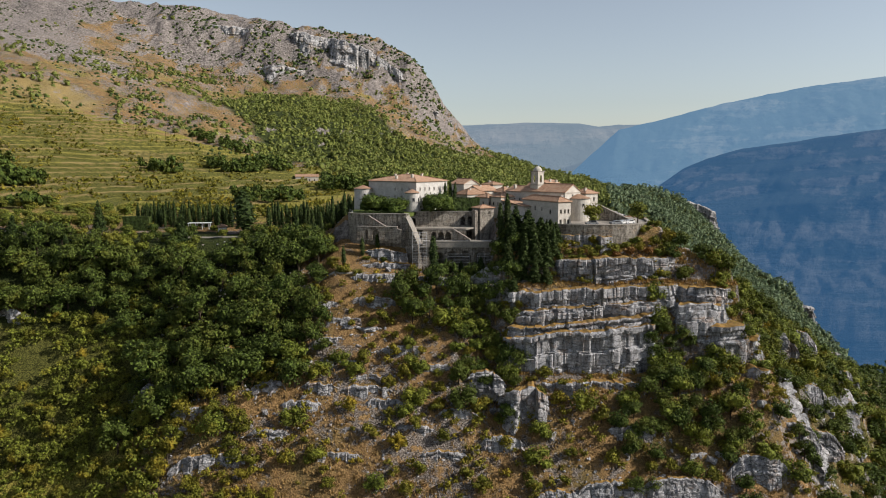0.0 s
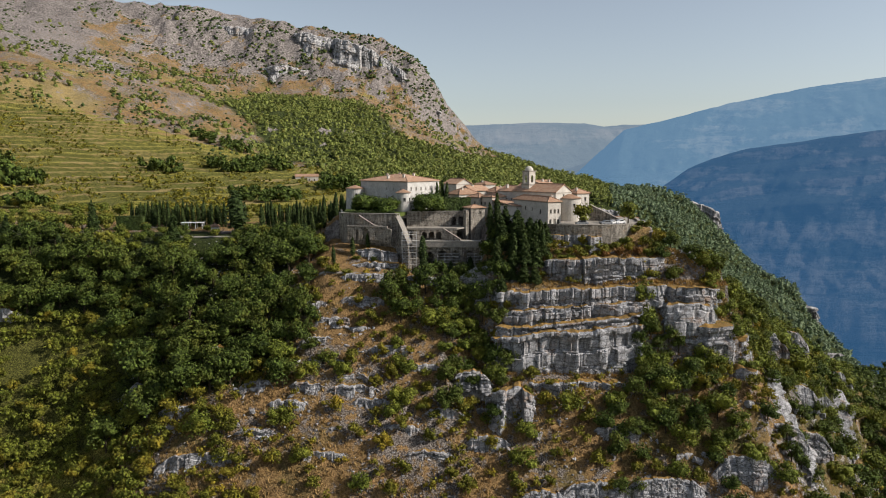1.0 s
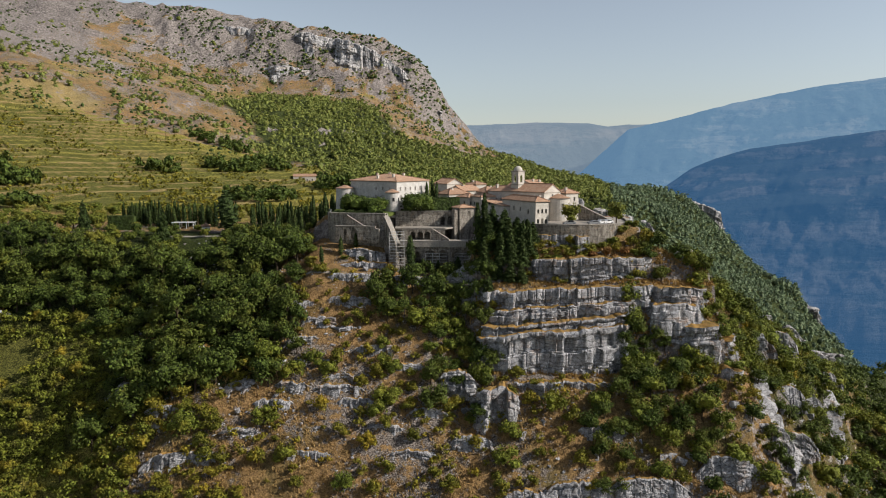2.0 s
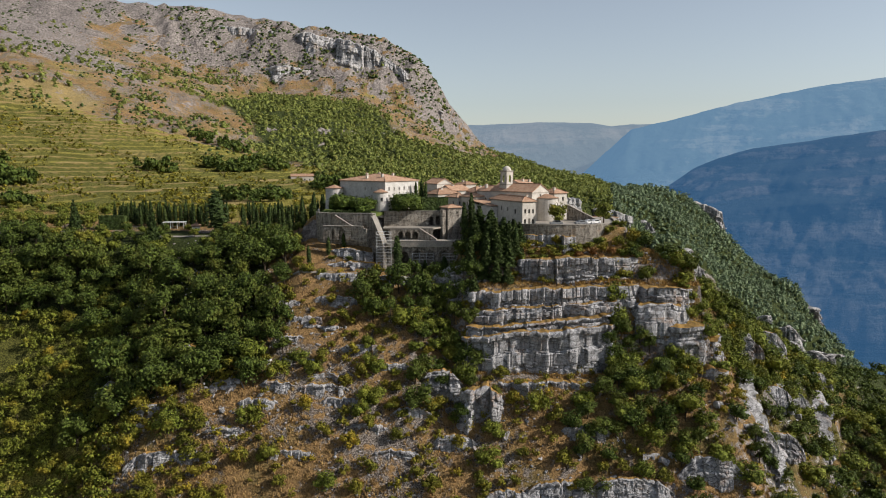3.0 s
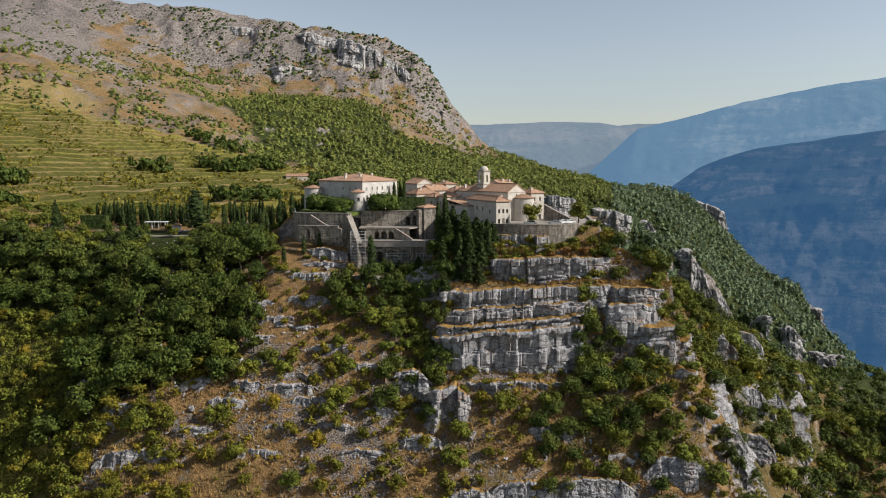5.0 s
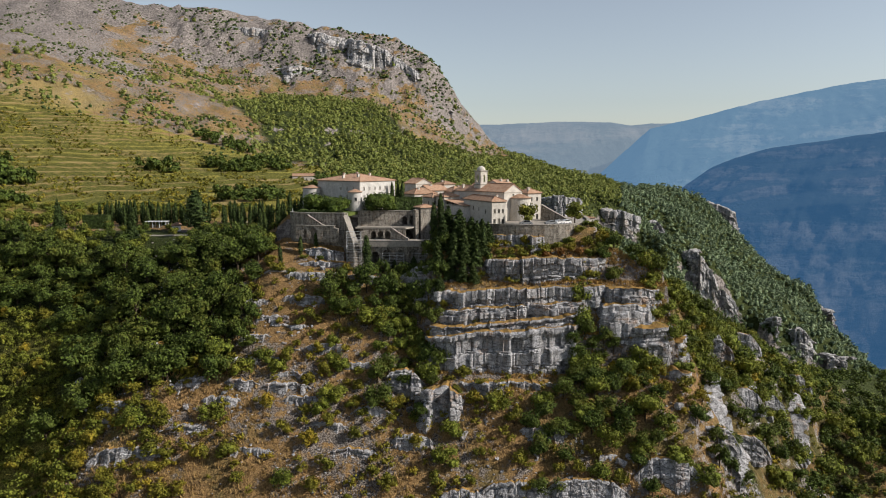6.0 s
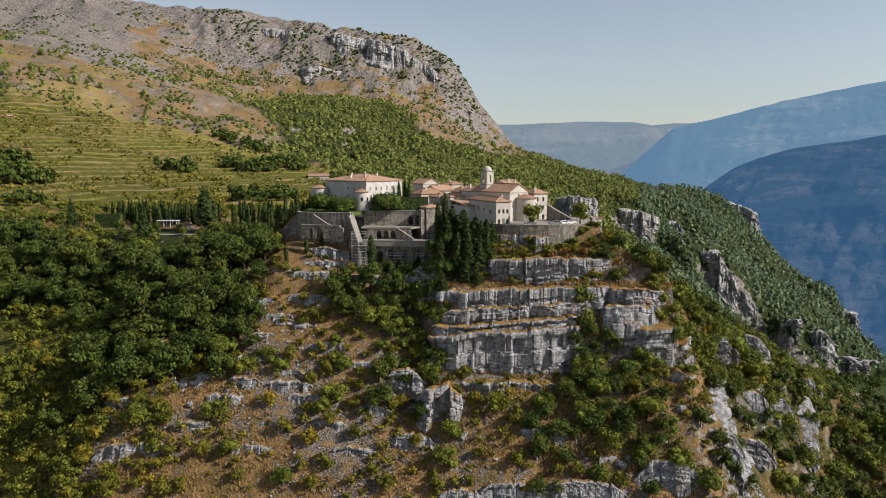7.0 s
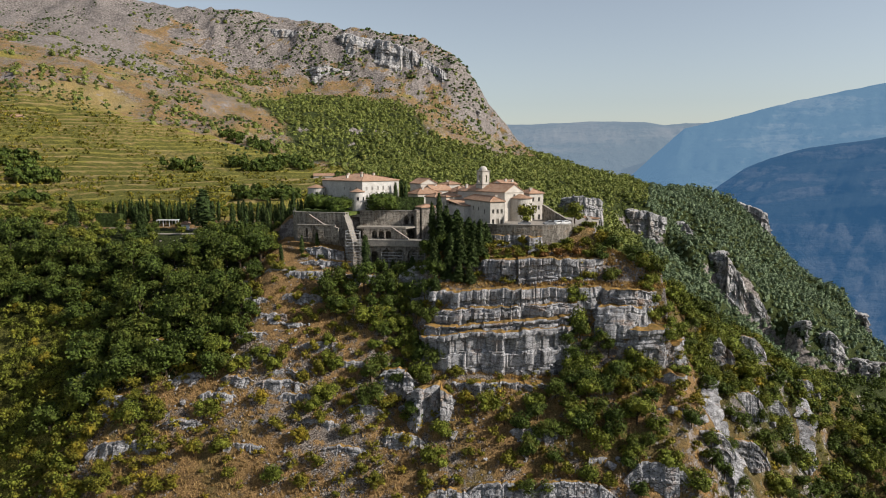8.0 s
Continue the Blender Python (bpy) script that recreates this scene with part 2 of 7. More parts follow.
# heights of the country behind the village, on a coarse plan
FAR_X = (-1200, -900, -600, -350, -200, -100, -40, 0, 100, 200, 300, 370, 430, 480, 530, 600, 1500)
FAR_Y = (300, 450, 600, 800, 1000, 1200, 1330, 1500, 2000)
FAR_Z = (
    (150, 130, 115, 98, 77, 75, 76, 76, 20, -90, -190, -240, -280, -320, -355, -400, -820),
    (170, 150, 130, 105, 84, 77, 75, 74, 30, -70, -170, -220, -270, -310, -350, -400, -820),
    (210, 190, 165, 132, 97, 82, 79, 76, 55, -25, -125, -175, -225, -270, -325, -390, -900),
    (280, 260, 222, 178, 135, 105, 93, 86, 60, 20, -30, -85, -125, -165, -215, -285, -900),
)
FAR_Z2 = (
    (345, 310, 270, 208, 172, 150, 130, 116, 82, 56, 5, -25, -55, -85, -125, -250, -900),
    (400, 355, 312, 247, 218, 203, 182, 150, 104, 70, 42, 36, 10, -62, -170, -300, -900),
    (480, 425, 380, 344, 330, 309, 272, 208, 102, 68, 40, 30, 5, -70, -200, -330, -900),
    (460, 430, 395, 350, 310, 265, 210, 170, 90, 50, 10, -40, -110, -180, -270, -400, -820),
    (300, 300, 280, 240, 200, 160, 120, 100, 40, 0, -50, -100, -150, -220, -290, -400, -820),
)


def cubic(knots, vals, q):
    """Catmull-Rom through vals (last axis) at q."""
    k, v = np.array(knots, float), np.array(vals, float)
    m = np.gradient(v, k, axis=-1)
    i = np.clip(np.searchsorted(k, q) - 1, 0, len(k) - 2)
    h = k[i + 1] - k[i]
    t = np.clip((q - k[i]) / h, 0, 1)
    return (v[..., i] * (1 + 2 * t) * (1 - t) ** 2 + m[..., i] * h * t * (1 - t) ** 2
            + v[..., i + 1] * t * t * (3 - 2 * t) + m[..., i + 1] * h * t * t * (t - 1))


FAR_TABLE = np.array(FAR_Z + FAR_Z2, float)


def far_height(x, y):
    shape = np.shape(x)
    x, y = np.ravel(x), np.ravel(y)
    rows = cubic(FAR_X, FAR_TABLE, x).T            # one height per station
    k = np.array(FAR_Y, float)
    m = np.gradient(rows, k, axis=1)
    i = np.clip(np.searchsorted(k, y) - 1, 0, len(k) - 2)
    h, n = k[i + 1] - k[i], np.arange(len(x))
    t = np.clip((y - k[i]) / h, 0, 1)
    z = (rows[n, i] * (1 + 2 * t) * (1 - t) ** 2 + m[n, i] * h * t * (1 - t) ** 2
         + rows[n, i + 1] * t * t * (3 - 2 * t) + m[n, i + 1] * h * t * t * (t - 1))
    return z.reshape(shape)


def prof(pairs, y):
    k, v = zip(*pairs)
    return np.interp(y, k, v)


# fall lines of the spur, from the gorge up to the village: (y, height)
FALL_LEFT = ((-400, -260), (100, -75), (180, -3), (203, 17), (209, 24), (225, 38), (247, 57), (262, 69.5), (275, 72), (300, 74), (330, 75))
FALL_MIDLEFT = ((-400, -250), (100, -58), (178, 13.5), (200, 33), (229, 54), (245, 64), (262, 71.5), (300, 74), (330, 75))
FALL_MIDDLE = ((-400, -250), (100, -58), (178, 14.5), (190, 25.5), (200, 34), (208, 40), (227, 59.5), (232, 63), (240, 65.5), (247, 71), (252, 72), (254, 80.6), (262, 80.8), (300, 78), (330, 75))
FALL_RIGHT = ((-400, -250), (100, -60), (178, 14), (193, 29), (201, 36), (209.5, 38.5), (211, 47), (213, 47.6), (214.2, 51.2), (216.2, 52), (217.4, 55.8), (219.5, 57), (220.8, 61.2), (225.2, 62.3), (227, 67.8), (230, 71), (235, 73.5), (238.5, 78.3), (262, 78.5), (290, 74), (330, 60))


def crest_y(x):
    return 216 + 0.85 * np.clip(x - 80, 0, 400)


def near_height(x, y):
    yy = y + 0.7 * fbm(x, y * 0.3, 14, 3, 8) * ss(16, 24, x)
    deep = ss(-13, -9, x) * ss(20, 14, x)        # the castle's lower terraces are cut back into the hill
    yc = yy - 7.5 * deep * ss(234, 250, yy)
    a, b, c, d = (prof(f, q) for f, q in ((FALL_LEFT, yy), (FALL_MIDLEFT, yy), (FALL_MIDDLE, yc), (FALL_RIGHT, yy)))
    c = c - deep * ss(233, 238, y) * (c - np.minimum(c, np.where(y < 259, 62.5, 90)))
    d = d + 0.055 * np.clip(x - 38, -20, 26) * ss(208, 211, yy) * ss(226, 221, yy) * ss(78, 66, x)
    wa, wc, wd = ss(-62, -112, x), ss(-46, -34, x), ss(12, 24, x)
    z = a * wa + (1 - wa) * (b * (1 - wc) + wc * (c * (1 - wd) + d * wd))
    z = z - 4.5 * np.exp(-((x - 13 - 0.12 * (215 - y)) / 6) ** 2) * ss(184, 200, y) * ss(236, 226, y)       # a gully beside the cliffs
    cap = np.interp(x + 10 * ss(224, 238, y), (81.5, 84, 91.6, 96.5, 108, 130, 143, 168, 190, 270, 400), (300, 73, 65, 60, 51, 40, 31, 13, 6, -8, -60)) - 0.85 * np.clip(y - crest_y(x) - 4, 0, None) * ss(76, 92, x)
    side = 26 + 0.9 * (y - 212) - 1.3 * (x - 108) - 7 * np.exp(-((x - 138) / 12) ** 2 - ((y - 240) / 10) ** 2)
    spur = 4 - 0.06 * (x - 170) - 0.55 * np.abs(y - 272) + 4 * fbm(x, y, 30, 2, 3)
    z = np.where(x > 70, np.minimum(np.minimum(z, cap), np.where(x > 92, np.maximum(side, spur), 300)), z)
    return z


def terraces(x, y, z):
    """Where the hill is farmed in terraces, and the count of them up to this height."""
    return ss(-50, -100, x) * ss(-600, -500, x) * ss(325, 350, y) * ss(700, 640, y), z / 3.0 + 0.85 * fbm(x, y, 80, 2, 71) + 0.30 * fbm(x, y, 22, 2, 73)


def wooded(x, y, z):
    """How far the ground lies under trees on the hill behind and along the gorge."""
    w = ss(-55, 60, x + 100 + 0.55 * (y - 600) + 70 * fbm(x, y, 90, 4, 101)) * ss(430, 500, y) * ss(35, -25, z + 40 * fbm(x, y, 110, 3, 103) - 190 + 75 * ss(-190, 10, x))
    return np.maximum(w, ss(55, 110, x) * ss(300, 330, y) * ss(260, 200, z))


# hollows at the foot of the rock walls: (x, y, half length, half width, depth)
HOLLOWS = ((208, 858, 34, 20, 44), (280, 980, 24, 18, 30), (314, 832, 44, 27, 54), (346, 842, 18, 20, 24), (464, 1184, 30, 30, 40), (394, 1172, 22, 16, 28), (371, 1220, 24, 14, 22), (402, 792, 44, 28, 58), (452, 812, 28, 28, 52), (526, 982, 24, 26, 46), (102, 572, 24, 13, 13))


DIPS = ((300, 778, 75, 58, 42), (412, 752, 85, 55, 42), (205, 812, 44, 46, 34), (415, 1022, 60, 50, 18), (262, 925, 40, 50, 18), (302, 890, 30, 20, -12), (206, 904, 26, 18, -8))


def hollow(x, y, places=HOLLOWS):
    return sum(d * np.exp(-((x - a) / p) ** 4 - ((y - b) / q) ** 2) for a, b, p, q, d in places)


def height(x, y, detail=True):
    x, y = np.asarray(x, float), np.asarray(y, float)
    n, f = near_height(x, y), far_height(x, np.clip(y, 300, 2000)) - 0.16 * np.clip(y - 2000, 0, None)
    f = f - hollow(x, y) - hollow(x, y, DIPS)
    left = ss(290, 335, y)
    z = np.where(x > 78, np.where(y > crest_y(x), np.maximum(n, f), n), n * (1 - left) + f * left)
    if detail:
        t, q = terraces(x, y, z)
        built = ss(-36, -32, x) * ss(74, 68, x) * ss(229, 233, y) * ss(300, 290, y)
        garden = ss(-40, -46, x) * ss(258, 266, y) * ss(700, 560, y)
        slope = (1 - built) * (1 - 0.85 * garden)
        z = z + slope * (1.1 * fbm(x, y, 14, 4, 21) + 0.35 * fbm(x, y, 2.6, 3, 31))
        flank = ss(90, 102, x) * ss(330, 300, y)
        z = z + flank * (2.6 * (1 - 2.2 * np.abs(fbm(x, y * 0.6, 13, 3, 35))) + 0.9 * fbm(x, y, 4.5, 3, 37) - 1.0)
        gorge = ss(40, 120, x) * ss(420, 560, y)
        hill = ss(560, 750, y)
        z = z + hill * (16 * fbm(x, y, 150, 4, 41) + 5 * fbm(x, y, 34, 4, 43)) * (0.5 + 0.5 * ss(100, -300, x))
        # rocky ribs and spurs along the gorge side
        rib = 1 - np.abs(fbm(x * 0.6 + y * 0.5, y * 0.35 - x * 0.2, 85, 3, 57)) * 2.2
        z = z + gorge * ss(120, 260, x) * (18 * np.clip(rib, 0, 1) - 8)
        # crags under the mountain's crest
        crag = ss(1180, 1260, y) * ss(1420, 1320, y) * ss(120, 0, x)
        rough = 1 - 2 * np.abs(fbm(x, y * 0.5, 46, 4, 61))
        z = z + crag * (11 * rough - 8 + 6 * fbm(x, y, 13, 3, 63))
        z = z + hill * ss(200, 60, x) * 4 * (1 - 2.4 * np.abs(fbm(x + 0.5 * y, y * 0.5, 60, 3, 67)))
        # farmed terraces
        z = z + t * 3.0 * (np.floor(q) + ss(0.72, 1.0, q - np.floor(q)) - q) * 0.95
    return z


def spaced(*runs):
    out = []
    for a, b, step in runs:
        out += list(np.arange(a, b, step))
    return np.array(out + [runs[-1][1]], float)


def build_ground():
    xs = spaced((-3600, -1200, 120), (-1200, -500, 11), (-500, -190, 3.6), (-190, -95, 1.8), (-95, 155, 1.0), (155, 195, 1.8), (195, 480, 4), (480, 560, 5), (560, 900, 17), (900, 3600, 120))
    ys = spaced((-600, 60, 40), (60, 165, 3), (165, 262, 0.95), (262, 300, 1.6), (300, 420, 2.4), (420, 700, 2.8), (700, 1420, 6.5), (1420, 2000, 25), (2000, 4400, 120))
    X, Y = np.meshgrid(xs, ys)
    Z = height(X, Y)
    ny, nx = X.shape
    me = bpy.data.meshes.new("ground")
    me.vertices.add(nx * ny)
    me.vertices.foreach_set("co", np.stack([X, Y, Z], -1).ravel())
    i = (np.arange(ny - 1)[:, None] * nx + np.arange(nx - 1)[None]).ravel()
    quads = np.stack([i, i + 1, i + nx + 1, i + nx], -1)
    me.loops.add(quads.size)
    me.loops.foreach_set("vertex_index", quads.ravel())
    me.polygons.add(len(quads))
    me.polygons.foreach_set("loop_start", np.arange(0, quads.size, 4))
    me.update(calc_edges=True)
    me.polygons.foreach_set("use_smooth", np.ones(len(quads), bool))
    gx, gy = np.gradient(Z, xs, axis=1), np.gradient(Z, ys, axis=0)
    steep = np.sqrt(gx * gx + gy * gy)
    n1, n2, n3 = fbm(X, Y, 60, 4, 81), fbm(X, Y, 16, 4, 83), fbm(X, Y, 28, 4, 85)
    far = ss(560, 720, Y)
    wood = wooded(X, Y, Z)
    # near woods and flank take the painted floor shade too
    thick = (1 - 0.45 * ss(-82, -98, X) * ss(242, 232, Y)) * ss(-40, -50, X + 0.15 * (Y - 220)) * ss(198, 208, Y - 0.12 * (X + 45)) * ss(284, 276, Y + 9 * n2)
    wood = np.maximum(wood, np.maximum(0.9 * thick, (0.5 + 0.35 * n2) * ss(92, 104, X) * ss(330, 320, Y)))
    rock = ss(1.5, 2.4, steep + 0.15 * ss(92, 100, X)) * (1 - far) + far * ss(0.55, 0.95, steep + 0.30 * n3)
    edge = X - 0.777 * (1178 - Y) + 572 + 45 * n3
    slide = ss(-290, -200, edge) * ss(20, -25, edge) * ss(830, 900, Y)
    rock = np.maximum(rock, far * ss(0.15, 0.6, 0.7 * n3 + 0.0062 * (Z - 245) + 0.22 * n2) * (1 - wood) * 0.9)
    rock = np.maximum(rock, 0.66 * far * slide * (1 - wood))
    rock = np.where((X > 60) & (Y > 320), ss(1.7, 2.3, steep), rock)
    rock = rock * (1 - 0.45 * ss(92, 100, X) * ss(330, 320, Y) * (n2 < 0.15))
    rock = np.maximum(rock, (0.42 + 0.45 * n2) * ss(58, 72, X) * ss(214, 206, Y - 0.5 * np.clip(X - 95, 0, 60)) * ss(165, 150, X))
    scree = 0.36 + 0.35 * n2 + 0.25 * ss(30, -10, np.abs(X - 10)) + 0.10 * far
    green = ss(-60, -110, X) * ss(300, 240, Y) * 0.9 + ss(95, 110, X) * 0.3 + ss(292, 305, Y) * 0.55 * (1 - far)
    green = np.maximum(green, far * (0.20 + 0.6 * n1 + 0.35 * n3) * ss(340, 240, Z))
    t, q = terraces(X, Y, height(X, Y, False))
    k = np.floor(q)
    field = np.where(vnoise(k * 3.7, X / 60, 87) > 0.12 - 0.2 * ss(460, 380, Y), 0.85, 0.0)
    green = np.where(t > 0.3, np.where(q - k > 0.62, 1.0, field), green)
    rock = np.where((t > 0.3) & (n2 < 0.35), 0, rock)
    track = 0.6 * ss(3.0, 1.6, np.abs(Y - 664 - 16 * np.sin(X / 95))) * ss(-560, -540, X) * ss(-150, -170, X) + ss(3.2, 1.6, np.abs(Y - 588 - 0.12 * (X + 120))) * ss(-230, -220, X) * ss(-60, -80, X)
    for px, py, rx, ry in ((-238, 588, 30, 20), (-246, 450, 24, 18), (-386, 702, 52, 44), (-205, 470, 20, 10), (-320, 520, 26, 12)):       # mown and bare fields
        track = np.maximum(track, 0.75 * ss(1.15, 0.75, ((X - px) / rx) ** 2 + ((Y - py) / ry) ** 2 + 0.5 * n2))
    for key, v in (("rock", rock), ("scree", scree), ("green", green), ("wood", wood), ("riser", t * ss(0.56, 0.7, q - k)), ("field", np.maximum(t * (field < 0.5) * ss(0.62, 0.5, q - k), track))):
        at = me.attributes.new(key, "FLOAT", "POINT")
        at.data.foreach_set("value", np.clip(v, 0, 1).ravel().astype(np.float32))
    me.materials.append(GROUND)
    return tagged(new("ground", me), "steep limestone hillside with dry grass, scree and scrub", "ground", kind="structure")


build_ground()


def build_backdrop(name, xs, skyline, rim_y, profile, way, rough, mat, label, seed, span):
    """A far mountain side: from its uneven skyline down over cliffs and benches. profile: (drop, distance out from the rim)."""
    n, rows = 280, 120
    x = np.linspace(xs[0], xs[1], n + 1)[None] + np.zeros((rows + 1, 1))
    kx, kz = zip(*skyline)
    top = np.interp(x, kx, kz) + 0.07 * rough * fbm(x, x * 0, 60, 4, seed)
    drop = np.concatenate([np.linspace(0, span, rows - 19), np.linspace(span, 1100, 21)[1:]])[:, None] + 0 * x
    shift = 0.5 * rough * fbm(x, drop, 420, 3, seed + 1) * ss(10, 120, drop)
    out = prof(profile, np.clip(drop + shift, 0, None))
    smooth = prof((profile[0], profile[-1]), drop)
    k = 0.25 + 0.2 * fbm(x, drop * 2, 300, 3, seed + 2)
    out = out * (1 - k) + smooth * k
    ribs = 1 - 2 * np.abs(fbm(x + 0.4 * drop, drop * 0.3, 170, 5, seed + 3))
    out = out + rough * ss(0, 60, drop) * (0.55 * ribs * (1 - 0.65 * ss(150, 260, drop)) + 0.3 * fbm(x, drop, 38, 4, seed + 4))
    X, Y, Z = x + way[0] * out, rim_y + way[1] * out, top - drop
    X, Y, Z = (np.concatenate([v[:1] + d, v]) for v, d in ((X, 0), (Y, 400), (Z, -150)))
    i = (np.arange(rows + 1)[:, None] * (n + 1) + np.arange(n)[None]).ravel()
    me = bpy.data.meshes.new(name)
    me.from_pydata(np.stack([X, Y, Z], -1).reshape(-1, 3).tolist(), [], np.stack([i, i + n + 1, i + n + 2, i + 1], -1).tolist())
    me.polygons.foreach_set("use_smooth", np.ones(len(me.polygons), bool))
    me.materials.append(mat)
    return tagged(new(name, me), label, "mountain", kind="structure")


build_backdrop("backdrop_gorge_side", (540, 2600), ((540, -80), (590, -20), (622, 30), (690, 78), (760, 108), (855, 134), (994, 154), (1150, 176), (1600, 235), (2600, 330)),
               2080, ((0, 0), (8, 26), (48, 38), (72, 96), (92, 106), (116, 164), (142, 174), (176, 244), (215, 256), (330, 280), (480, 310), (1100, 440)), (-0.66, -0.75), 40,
               distance_mat("gorge_side_haze_glow", (0.010, 0.015, 0.014), (0.060, 0.058, 0.056), (0.12, 0.36, 0.76), 0.200),
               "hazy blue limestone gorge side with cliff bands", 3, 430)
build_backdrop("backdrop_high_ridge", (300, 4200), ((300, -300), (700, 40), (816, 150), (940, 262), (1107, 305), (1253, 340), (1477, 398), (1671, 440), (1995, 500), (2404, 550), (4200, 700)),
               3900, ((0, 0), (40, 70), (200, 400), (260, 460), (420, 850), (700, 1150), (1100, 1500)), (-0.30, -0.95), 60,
               distance_mat("high_ridge_haze_glow", (0.016, 0.024, 0.020), (0.085, 0.080, 0.062), (0.26, 0.50, 0.80), 0.350, 2.2),
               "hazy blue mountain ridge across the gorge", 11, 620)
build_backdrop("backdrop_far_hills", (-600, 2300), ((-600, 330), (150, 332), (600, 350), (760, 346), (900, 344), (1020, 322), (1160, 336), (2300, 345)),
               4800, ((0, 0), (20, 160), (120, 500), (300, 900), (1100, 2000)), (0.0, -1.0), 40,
               distance_mat("far_hills_haze_glow", (0.030, 0.034, 0.030), (0.085, 0.074, 0.060), (0.43, 0.60, 0.80), 0.29, 3.0),
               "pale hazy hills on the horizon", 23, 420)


# ---- building blocks ----
def mesh_from(name, verts, faces, material, smooth=False):
    me = bpy.data.meshes.new(name)
    me.from_pydata([tuple(map(float, v)) for v in verts], [], [tuple(map(int, f)) for f in faces])
    if smooth:
        me.polygons.foreach_set("use_smooth", np.ones(len(me.polygons), bool))
    me.materials.append(material)
    me.update()
    return me


def thing(name, label, category, group="", m=None):
    ob = new(name)
    ob.empty_display_size = 0.3
    if m is not None:
        ob.matrix_world = m
    return tagged(ob, label, category, group)


def part(name, bm, material, parent, label=""):
    """One mesh object under a thing or a part. bm: a bmesh or a finished mesh."""
    if isinstance(bm, bmesh.types.BMesh):
        me = bpy.data.meshes.new(name)
        bm.to_mesh(me)
        bm.free()
        me.materials.append(material)
    else:
        me = bm
    ob = new(name, me)
    ob.parent = parent
    return tagged(ob, label)


def box(bm, x0, y0, z0, x1, y1, z1, bevel=0.0):
    r = bmesh.ops.create_cube(bm, size=1, matrix=Matrix.Translation(((x0 + x1) / 2, (y0 + y1) / 2, (z0 + z1) / 2)) @ Matrix.Diagonal((x1 - x0, y1 - y0, z1 - z0, 1)))
    if bevel:
        bmesh.ops.bevel(bm, geom=list({e for v in r["verts"] for e in v.link_edges}), offset=bevel, segments=1, affect="EDGES")


def tube(bm, a, b, r0, r1=None, sides=6):
    a, b = Vector(a), Vector(b)
    r1 = r0 if r1 is None else r1
    q = (b - a).to_track_quat("Z", "Y").to_matrix().to_4x4()
    bmesh.ops.create_cone(bm, cap_ends=True, segments=sides, radius1=r0, radius2=r1, depth=(b - a).length, matrix=Matrix.Translation((a + b) / 2) @ q)


# ---- cliffs and outcrops ----
def along(path, step):
    """Points every step metres along a polyline, rounded at its corners, with outward normals (to the right of the way)."""
    p = np.array(path, float)
    d = np.concatenate([[0], np.cumsum(np.hypot(*(p[1:] - p[:-1]).T))])
    s = np.linspace(0, d[-1], max(4, int(d[-1] / step)))
    x, y = np.interp(s, d, p[:, 0]), np.interp(s, d, p[:, 1])
    k = np.ones(7) / 7
    for _ in range(2 if len(s) > 8 else 0):
        x[3:-3], y[3:-3] = np.convolve(x, k, "valid"), np.convolve(y, k, "valid")
    tx, ty = np.gradient(x), np.gradient(y)
    l = np.hypot(tx, ty)
    return s, x, y, ty / l, -tx / l


